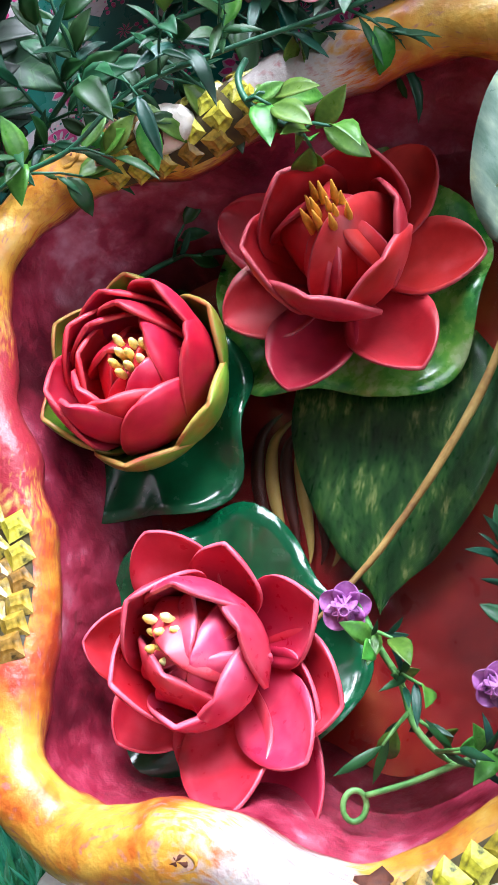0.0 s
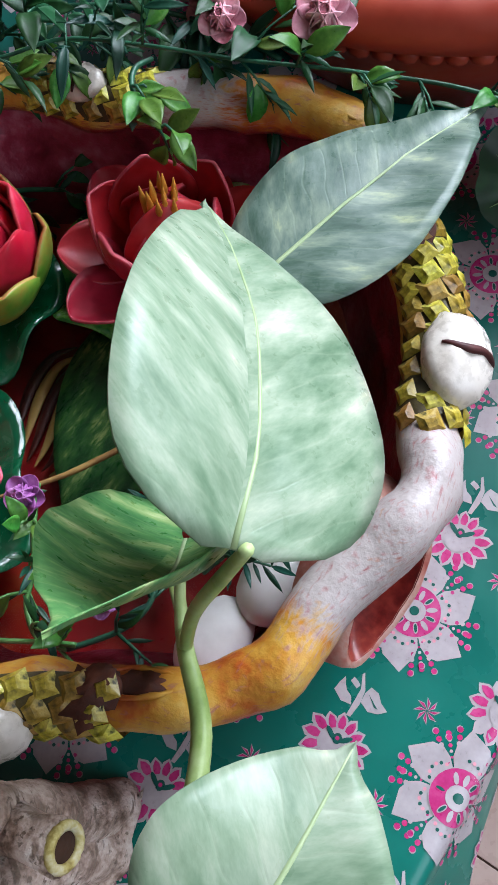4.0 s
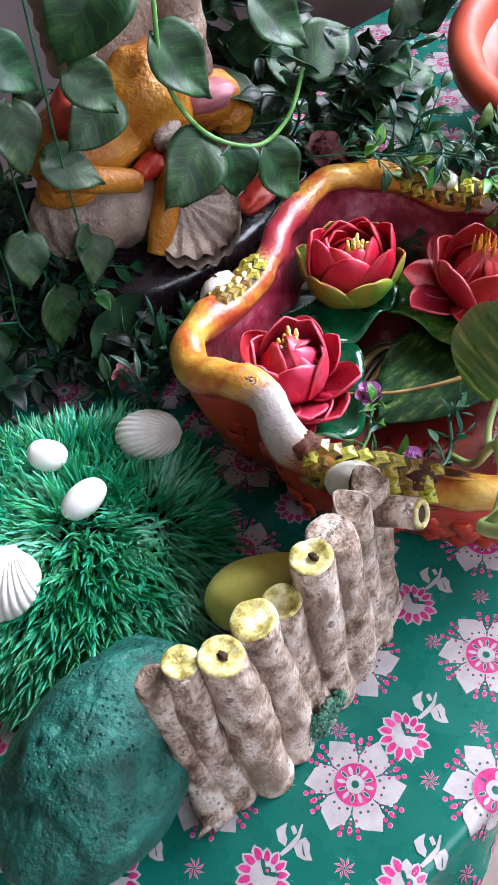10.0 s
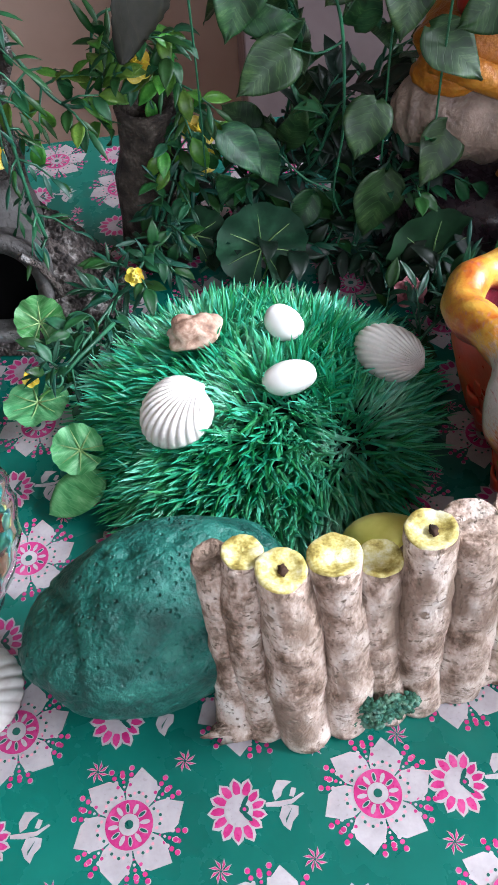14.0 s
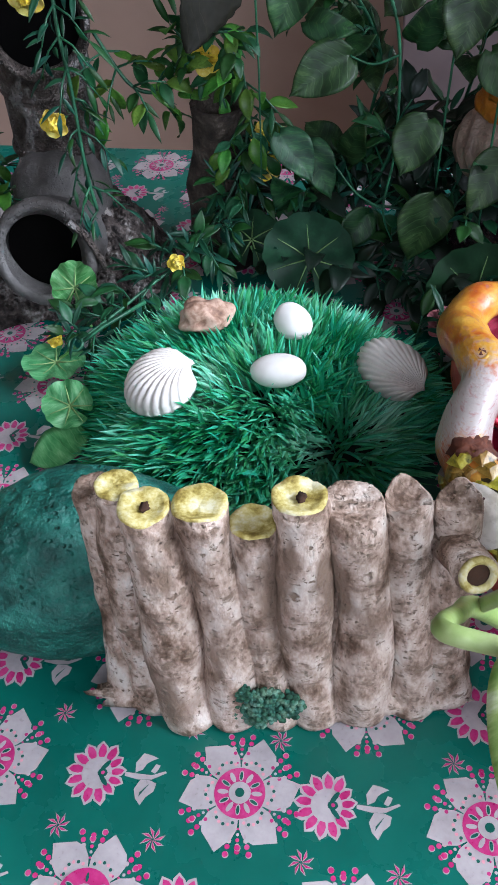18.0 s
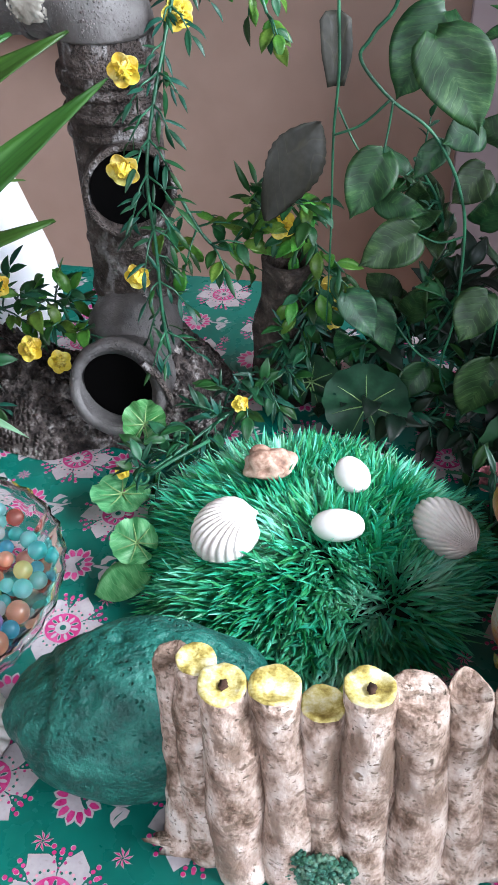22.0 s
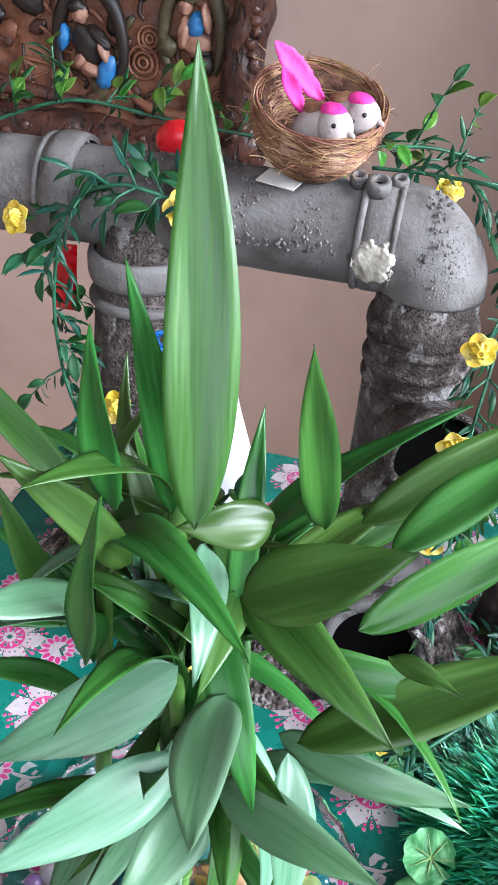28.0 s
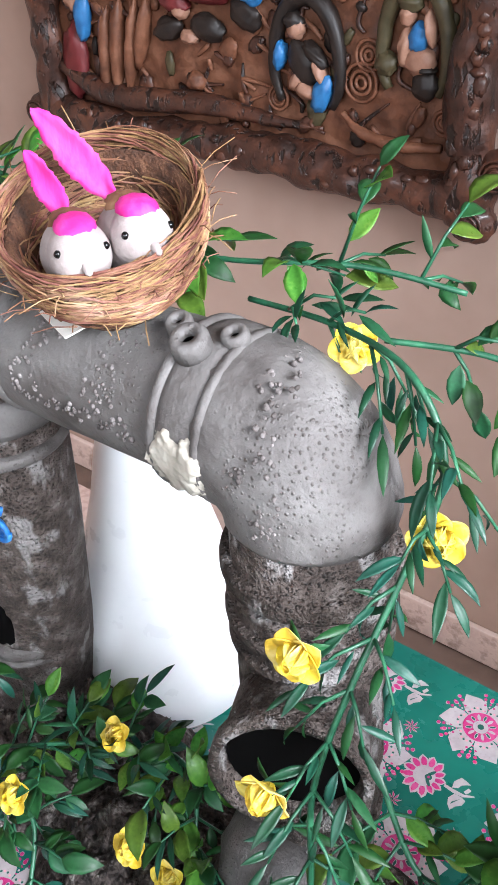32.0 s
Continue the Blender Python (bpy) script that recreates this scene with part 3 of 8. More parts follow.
PERIOD, ROW = 0.289, 0.0665
prints = []
ROS, LOT, STA = rosette(), lotus_print(), star_print()
for k in range(-2, 12):
    y = 0.067 + k * ROW
    shift = -0.0723 * (k % 2)
    for c in range(-3, 5):
        x0 = shift + c * PERIOD
        for dx, kind, a in ((0.095, ROS, 0.06), (0.233, ROS, 0.06), (0.145, LOT, 0.1), (0.300, LOT, 0.1)):
            prints.append((x0 + dx, y, kind, a))
        for dx in (0.134, 0.186, -0.003, 0.052):
            prints.append((x0 + dx, y - 0.5 * ROW + 0.001, STA, 0.3))
bent = bmesh.new()
bent_idx = bent.faces.layers.int.new("lay")
for cx, cy, kind, a in prints:
    if not (-0.525 < cx < 1.2 and -0.10 < cy < 0.81):
        continue
    for pts, col, lay in kind:
        q = turned(pts, a, cx, cy)
        lift = 0.00025 + 0.00016 * lay
        if cy > 0.05 or min(p[1] for p in q) > EDGE:
            if any(p[1] > 0.838 for p in q):
                continue
            o = len(verts)
            verts += [cloth_at(u, v, lift) for u, v in q]
            faces.append(tuple(range(o, o + len(q))))
            idx.append(col)
        else:
            f = bent.faces.new([bent.verts.new((u, v, lift)) for u, v in q])
            f[bent_idx] = col
bmesh.ops.triangulate(bent, faces=bent.faces[:])
bmesh.ops.subdivide_edges(bent, edges=[e for e in bent.edges if e.calc_length() > 0.004], cuts=3, use_grid_fill=True)
bent.verts.index_update()
o = len(verts)
verts += [cloth_at(v.co.x, v.co.y, v.co.z + 0.0003) for v in bent.verts]
for f in bent.faces:
    if all(v.co.y > hem(v.co.x) for v in f.verts):
        faces.append(tuple(v.index + o for v in f.verts))
        idx.append(f[bent_idx])
bent.free()
lone("tablecloth", (verts, faces), CLOTH, "glossy green vinyl tablecloth printed with white and pink flowers", "tablecloth", idx=idx)

# ---- the planter bowl ----
RIM = [(0.205, 0.345, 0.125, 0.016), (0.222, 0.378, 0.125, 0.014), (0.262, 0.395, 0.118, 0.016), (0.300, 0.402, 0.112, 0.015),
       (0.345, 0.418, 0.118, 0.014), (0.385, 0.440, 0.122, 0.013), (0.440, 0.457, 0.122, 0.013), (0.482, 0.450, 0.120, 0.013),
       (0.512, 0.412, 0.114, 0.014), (0.528, 0.365, 0.110, 0.016), (0.552, 0.305, 0.115, 0.016), (0.572, 0.240, 0.118, 0.015),
       (0.555, 0.185, 0.118, 0.014), (0.520, 0.150, 0.112, 0.015), (0.490, 0.122, 0.105, 0.016), (0.445, 0.100, 0.108, 0.014),
       (0.405, 0.080, 0.118, 0.015), (0.350, 0.092, 0.115, 0.014), (0.305, 0.098, 0.110, 0.014), (0.272, 0.127, 0.108, 0.014),
       (0.246, 0.172, 0.110, 0.015), (0.218, 0.208, 0.116, 0.015), (0.206, 0.240, 0.125, 0.015), (0.218, 0.285, 0.138, 0.015)]
BC = Vector((0.385, 0.265, 0))
rim = spline(RIM, 8, closed=True)
YEL = mat("glaze_yellow_orange", ["8a3018", "a8561c", "b57e2a", "bc9038", "bea25c"], scale=22, rough=0.42, bump=0.5, bscale=170, detail=8, coat=0.15, dist=0.002)


def glaze_blend(m):
    """Lets the yellow glaze run out into white and, on the flanks, into red, as its own glaze marks say."""
    N, L = m.node_tree.nodes, m.node_tree.links
    p = N["Principled BSDF"]
    out = p.inputs["Base Color"].links[0].from_socket
    at, sp, nz = N.new("ShaderNodeAttribute"), N.new("ShaderNodeSeparateColor"), N.new("ShaderNodeTexNoise")
    at.attribute_name = "glaze"
    L.new(at.outputs["Color"], sp.inputs[0])
    nz.inputs["Scale"].default_value, nz.inputs["Detail"].default_value = 70, 8
    for ch, col in (("Red", "a89e9a"), ("Green", "8c2430")):
        ad, rm, mx = N.new("ShaderNodeMath"), N.new("ShaderNodeMapRange"), N.new("ShaderNodeMix")
        ad.operation = "ADD"
        L.new(sp.outputs[ch], ad.inputs[0])
        L.new(nz.outputs[0], ad.inputs[1])
        rm.inputs["From Min"].default_value, rm.inputs["From Max"].default_value = 0.85, 1.15
        L.new(ad.outputs[0], rm.inputs[0])
        mx.data_type = "RGBA"
        L.new(rm.outputs[0], mx.inputs["Factor"])
        L.new(out, mx.inputs[6])
        mx.inputs[7].default_value = hexa(col)
        out = mx.outputs[2]
    L.new(out, p.inputs["Base Color"])


glaze_blend(YEL)
MAG = mat("glaze_magenta", ["4c0f1c", "74182c", "933046", "b06a7c"], scale=17, rough=0.4, bump=0.8, bscale=90, coat=0.15, dist=0.004)
RED = mat("glaze_red_orange", ["8a1d14", "ad2c1c", "bf401e", "d0702e"], scale=8, rough=0.35, bump=0.35, bscale=160, coat=0.35)
SCALE = mat("glaze_scale_yellow", ["4a4016", "86741f", "a89030", "bca84e", "3a3a16"], scale=70, rough=0.4, bump=0.5, bscale=300, coat=0.3, vary=0.7)
BROWN = mat("bark_brown", ["3a1d14", "4d271b", "6a3a28"], scale=60, rough=0.75, bump=0.6, bscale=300)
IVORY = mat("ivory_glaze", ["b0a698", "cfc7bc", "ddd6cc"], scale=40, rough=0.3, bump=0.2, coat=0.4)
bowl = thing("planter_bowl", "glazed ceramic pond planter, red outside, with a yellow branch-like rim", "planter", (0.385, 0.265, 0.0))
NB = len(rim)


def ring(scale, z, grow=0.0, mixz=0.0):
    out = []
    for p in rim:
        d = Vector((p[0], p[1], 0)) - BC
        q = BC + d * scale + d.normalized() * grow
        q.z = z + mixz * (p[2] - 0.118)
        out.append(q)
    return out


def skin(rings, flip=False, cap=None):
    v = [q for r in rings for q in r]
    f = []
    for i in range(len(rings) - 1):
        for k in range(NB):
            l = (k + 1) % NB
            q = (i * NB + k, i * NB + l, (i + 1) * NB + l, (i + 1) * NB + k)
            f.append(tuple(reversed(q)) if flip else q)
    if cap is not None:
        c = tuple(cap * NB + k for k in range(NB))
        f.append(tuple(reversed(c)) if flip else c)
    return v, f


# rim control points run clockwise seen from above, so the outer skin is flipped
outer = skin([ring(0.80, 0.001), ring(0.86, 0.008), ring(0.93, 0.03), ring(0.985, 0.06), ring(1.0, 0.085, 0.004, 0.3), ring(1.0, 0.110, 0.004, 1)], flip=False, cap=None)
part("outer_wall", ([q + (q - BC).normalized() * 0.002 * noise.noise(q * 60) for q in outer[0]], outer[1]), RED, bowl, "red-orange glaze with raised scales")
inner = skin([ring(1.0, 0.112, -0.006, 1), ring(0.955, 0.09, 0, 0.5), ring(0.90, 0.06), ring(0.80, 0.03)], flip=True)
floor_in = skin([ring(0.80, 0.03), ring(0.62, 0.0235), ring(0.45, 0.021), ring(0.02, 0.02)], flip=True)
part("bowl_floor", floor_in, mat("glaze_floor_red", ["7a1018", "9a181e", "b02c1c", "c0582a"], scale=13, rough=0.35, bump=0.3, bscale=120, coat=0.3), bowl, "bright red and orange glazed floor")
part("inner_wall", ([q + Vector((0, 0, 1)) * 0.003 * noise.noise(q * 35) for q in inner[0]], inner[1]), MAG, bowl, "maroon and pink glaze")
part("foot", skin([ring(0.80, 0.0006), ring(0.02, 0.0006)], flip=True), RED, bowl)
rim_ob = part("rim", tube(rim, 0.014, 16, closed=True, rough=0.004, freq=45), YEL, bowl, "yellow glaze running out into white and red")
gz = rim_ob.data.color_attributes.new("glaze", "FLOAT_COLOR", "POINT")
for n, vert in enumerate(rim_ob.data.vertices):
    u = (n // 16) / 8
    white = max(math.exp(-((((u - c + 12) % 24) - 12) / w) ** 2) for c, w in ((22.35, 0.6), (15.9, 1.05), (9.8, 0.5), (16.9, 0.5)))
    down = (rim[n // 16][2] - vert.co.z) / 0.014
    gz.data[n].color = (0.25 + 0.62 * white - 0.25 * max(0.0, down), min(0.9, 0.30 + 0.75 * max(0.0, down) + 0.5 * math.exp(-((u - 4.6) / 1.0) ** 2)), 0, 1)


def rim_at(i):
    p = rim[int(i * 8) % NB]
    a, b = rim[(int(i * 8) - 1) % NB], rim[(int(i * 8) + 1) % NB]
    t = Vector(b[:3]) - Vector(a[:3])
    t.z = 0
    t.normalize()
    c = Vector(p[:3])
    out = (c - BC)
    out.z = 0
    out = (out - t * out.dot(t)).normalized()
    return c, t, out


# fish-scale relief on the outside, in rows
sc = blade(0.016, 0.018, rounded(0.7), nl=4, nw=4, cup=-0.35, thick=0.002)
sc_me = mesh("scale", sc[0], sc[1], RED)
for i in range(0, NB, 4):
    if not (16 * 8 - 6 < i < 20 * 8 + 4 or 21.5 * 8 < i < NB):
        continue
    c, t, out = rim_at(i / 8)
    for row in range(4):
        z = 0.088 - row * 0.017
        q = c + out * (0.0035 - 0.006 * max(0, row - 1)) + t * (0.006 * (row % 2) - 0.004)
        q.z = z
        part("scale", sc_me, None, bowl, m=frame_at(q, (-out * 0.12 + Vector((0, 0, -1))), out))
# patches of blocky yellow scales lying over the rim
block = [Vector(p) for p in ((-1, -1, 0), (1, -1, 0), (1, 1, 0), (-1, 1, 0), (-0.45, -0.1, 0.9), (0.45, -0.2, 1), (0.4, 0.62, 0.8), (-0.45, 0.6, 0.9))]
bl_me = mesh("scale_block", [Vector((v.x * 0.0063, v.y * 0.0063, v.z * 0.0034)) for v in block],
             [(0, 1, 5, 4), (1, 2, 6, 5), (2, 3, 7, 6), (3, 0, 4, 7), (4, 5, 6, 7), (3, 2, 1, 0)], SCALE, smooth=False)
for i0, i1, lo, hi in ((19.6, 21.3, -0.1, 2.4), (2.3, 3.6, -0.3, 1.9), (8.3, 9.5, -1.1, 1.3), (12.9, 15.2, -0.7, 2.2)):
    n = int((i1 - i0) * 4.2) + 1
    pad = []
    for a in range(n):
        c, t, out = rim_at(i0 + (i1 - i0) * a / max(1, n - 1))
        r = 0.0185
        pad.append((c, t, out))
        for b in range(5):
            an = lo + (hi - lo) * b / 4
            d = out * math.sin(an) + Vector((0, 0, 1)) * math.cos(an)
            m = frame_at(c + d * (r - 0.0018), t, d) @ Matrix.Translation((rnd(-0.0005, 0.0005), 0.0045 * (b % 2), 0)) @ Matrix.Rotation(0.35 + rnd(-0.12, 0.12), 4, "Z") @ Matrix.Rotation(rnd(-0.12, 0.12), 4, "X") @ Matrix.Scale(rnd(0.82, 1.02), 4)
            part("scale_block", bl_me, None, bowl, m=m)
    v, f = [], []
    for a, (c, t, out) in enumerate(pad):
        for b in range(9):
            an = lo - 0.35 + (hi - lo + 0.7) * b / 8
            d = out * math.sin(an) + Vector((0, 0, 1)) * math.cos(an)
            v.append(c + d * 0.0172 * (1 + 0.06 * noise.noise(c * 80 + d)))
    for a in range(n - 1):
        for b in range(8):
            f.append((a * 9 + b, a * 9 + b + 1, (a + 1) * 9 + b + 1, (a + 1) * 9 + b))
    part("scale_bed", (v, f), mat("scale_bed_olive", ["241c0e", "3c3214", "554a1e"], scale=60, rough=0.6, bump=0.6, bscale=200), bowl, "dark olive bed of the scales")
# carved knots and crusted bark along the rim
for i, r, q in ((7.75, 0.008, 0.75), (23.2, 0.007, 0.6), (19.35, 0.016, 0.45), (0.8, 0.006, 0.8), (11.4, 0.007, 0.7)):
    c, t, out = rim_at(i)
    d = Vector((0, 0, 1)) * 0.9 + out * (0.25 if r < 0.01 else -0.5)
    m = frame_at(c + d.normalized() * 0.0118, t, d)
    kn = part("knot", blob(r * q, r, 0.0024, 0.35, 3, 20, 10, m=m, seed=i, fine=0.25, ffreq=9), BROWN, bowl, "brown cracked knot")
    part("knot_lip", tube([m @ Vector((r * q * 1.05 * math.cos(a) * (1 + 0.12 * math.sin(3 * a)), r * 1.05 * math.sin(a), 0.0008)) for a in np.linspace(0, 2 * math.pi, 19)[:-1]], 0.0013, 6, closed=True, rough=0.0008, freq=200), YEL, kn)
for i, s in ((8.25, 0.012), (19.7, 0.014), (21.5, 0.012), (13.0, 0.012)):
    c, t, out = rim_at(i)
    part("bark_crust", blob(s, s * 0.8, 0.006, 0.6, 4, 16, 10, m=Matrix.Translation(c + Vector((0, 0, 0.013))), seed=i, fine=0.3, ffreq=14), BROWN, bowl)
# round ivory snails' shells set into the scales
for i, ang, s in ((20.7, 1.1, 0.016), (2.7, 1.0, 0.015), (14.6, 0.62, 0.019), (8.9, -0.2, 0.012)):
    c, t, out = rim_at(i)
    d = out * math.sin(ang) + Vector((0, 0, 1)) * math.cos(ang)
    m = frame_at(c + d * 0.018, t, d)
    sh = part("round_boss", blob(s, s * 1.3, s * 0.75, 0.12, 2, 20, 14, m=m), IVORY, bowl, "smooth ivory boss with a dark slit")
    part("slit", tube([(*(m @ Vector((s * math.sin(a), 0.04 * s * math.sin(5 * a), s * 0.745 * math.cos(a)))), 0.0004 + s * 0.10 * math.cos(a * 1.5)) for a in np.linspace(-0.95, 0.95, 15)], 0.001, 8), mat("slit_maroon", ["2a0c0c", "4a1a18"], scale=60, rough=0.6), sh, "dark maroon slit")
# a long red scoop let into the wall under the front corner, its lip running up into the rim
hm = frame_at((0.3635, 0.0745, 0.0925), (0.90, 0.03, 0.42), (0.12, -0.80, 0.60))
SCOOP = mat("glaze_scoop", ["4a1012", "6e1e1a", "8c3026", "a8503e"], scale=40, rough=0.4, bump=0.5, bscale=140, coat=0.2)
LIP = mat("glaze_lip_pink", ["a85a4e", "b87a6c", "c09a8c", "b8543c"], scale=45, rough=0.4, bump=0.5, bscale=160, coat=0.2)
for nm, prof, mt, lab in (("scoop_lip", ((1.75, -0.034), (1.55, -0.016), (1.34, -0.004), (1.15, 0.0012), (1.0, -0.0005)), LIP, "pale pink and red lip round the hollow"),
                          ("scoop", ((1.02, 0.0), (0.9, -0.005), (0.68, -0.012), (0.35, -0.017), (0.02, -0.0185)), SCOOP, "dark maroon scooped hollow")):
    sv = [hm @ Vector((0.0150 * rr * math.cos(a) * (1 + 0.22 * math.sin(a)), 0.0345 * (0.55 * rr + 0.45 if rr > 1 else rr) * math.sin(a), dz + 0.0012 * noise.noise(Vector((3 * math.cos(a), 3 * math.sin(a), rr * 4))))) for rr, dz in prof for a in np.linspace(0, 2 * math.pi, 37)[:-1]]
    part(nm, (sv, [(j * 36 + k, j * 36 + (k + 1) % 36, (j + 1) * 36 + (k + 1) % 36, (j + 1) * 36 + k) for j in range(4) for k in range(36)]), mt, bowl, lab)
for dx, dy, s_ in ((-0.0065, 0.008, 0.0065), (-0.0085, -0.006, 0.0040), (-0.008, -0.016, 0.0032)):
    part("scoop_lump", tube([hm @ Vector((dx + 0.45 * s_ * math.cos(a), dy + s_ * math.sin(a), -0.0085 + 0.001 * math.sin(2 * a))) for a in np.linspace(0, 2 * math.pi, 13)[:-1]], 0.0012, 6, closed=True, rough=0.0005, freq=300), LIP, bowl)
# painted stripes on the bowl's floor
for k in range(6):
    pts = spline([(0.412 - 0.002 * k, 0.326 - 0.008 * k, 0.0265, 0.0006), (0.398 - 0.002 * k, 0.336 - 0.008 * k, 0.0262, 0.003), (0.374, 0.334 - 0.0085 * k, 0.0262, 0.0042), (0.350 - 0.001 * k, 0.324 - 0.008 * k, 0.0262, 0.0024), (0.334, 0.316 - 0.006 * k, 0.0265, 0.0005)], 6)
    part("painted_stripe", tube(pts, 0.004, 6, squash=0.25), mat("stripe_gold", ["b08a4a", "c9a45e"], scale=50, rough=0.4) if k % 2 else mat("stripe_brown", ["3a1410", "55201a"], scale=50, rough=0.4), bowl)
wat = skin([ring(0.90, 0.0525), ring(0.01, 0.0525)], flip=True)
lone("water", wat, sheet_water("pond_water"), "clear shallow water in the planter bowl", "water")

# ---- the lotus flowers ----
PETAL = {"bright": mat("petal_bright", ["b4142c", "c8223c", "d44256"], scale=30, rough=0.4, bump=0.12, vary=0.1, sss=0.15),
         "deep": mat("petal_deep", ["8f1620", "a6212c", "b4323e"], scale=30, rough=0.42, bump=0.12, vary=0.1, sss=0.15),
         "rosy": mat("petal_rosy", ["a81a34", "ba2c44", "c84a60"], scale=24, rough=0.36, bump=0.12, vary=0.12, sss=0.15)}
PEDGE = {"bright": mat("petal_rim_bright", ["c42a3a", "d8505c"], scale=60, rough=0.5), "deep": mat("petal_rim_deep", ["9a2a36", "b04a56"], scale=60, rough=0.5), "rosy": mat("petal_rim_rosy", ["c83c50", "d86478"], scale=60, rough=0.5)}
GREENP = mat("sepal_green", ["3f6a1c", "6a8f2c", "8a8a34", "9a4a2c"], scale=26, rough=0.4, vary=0.3)
GREENE = mat("sepal_rim", ["b0503c", "a8a04a"], scale=40, rough=0.5)
PAD = mat("pad_green", ["063a22", "0b5030", "14663e"], scale=18, rough=0.2, bump=0.25, bscale=60, coat=0.5)
PADW = mat("pad_green_worn", ["123f24", "2a6a2c", "5a8a34", "8a9a6a"], scale=30, rough=0.26, bump=0.3, bscale=80, coat=0.4)
STAMEN = mat("stamen_yellow", ["d2a84c", "e0c060", "eadc9c"], scale=80, rough=0.5)
STAMENO = mat("stamen_orange", ["a8681c", "c98a2c", "d8a040"], scale=80, rough=0.5)


def petal(length, width, bend, cup, thick=0.0022, nl=13, nw=8, round_=0.46):
    """A spoon of foam: narrow foot, broad round end, curled along its length."""
    top, low = [], []
    for i in range(nl + 1):
        t = 1 - (1 - i / nl) ** 1.9
        hw = width / 2 * (0.42 + 0.58 * math.sin(min(t / 0.6, 1) * math.pi / 2)) * math.sqrt(max(0.0, 1 - max(0.0, (t - round_) / (1.0005 - round_)) ** 2.0))
        y = length * math.sin(bend * t) / bend
        z = -length * (1 - math.cos(bend * t)) / bend
        n = Vector((0, math.sin(bend * t), math.cos(bend * t)))
        for j in range(nw + 1):
            q = 2 * j / nw - 1
            p = Vector((q * hw, y, z)) + n * (cup * q * q * hw)
            top.append(p)
            low.append(p - n * thick)
    k, o, f = nw + 1, len(top), []
    for i in range(nl):
        for j in range(nw):
            f.append((i * k + j, i * k + j + 1, (i + 1) * k + j + 1, (i + 1) * k + j))
    m = len(f)
    f += [tuple(reversed([i + o for i in q])) for q in f]
    edge = list(range(k)) + [i * k + nw for i in range(1, nl + 1)] + [nl * k + j for j in range(nw - 1, -1, -1)] + [i * k for i in range(nl - 1, 0, -1)]
    f += [(b, a, a + o, b + o) for a, b in zip(edge, edge[1:] + edge[:1])]
    return top + low, f, [0] * (2 * m) + [1] * len(edge)


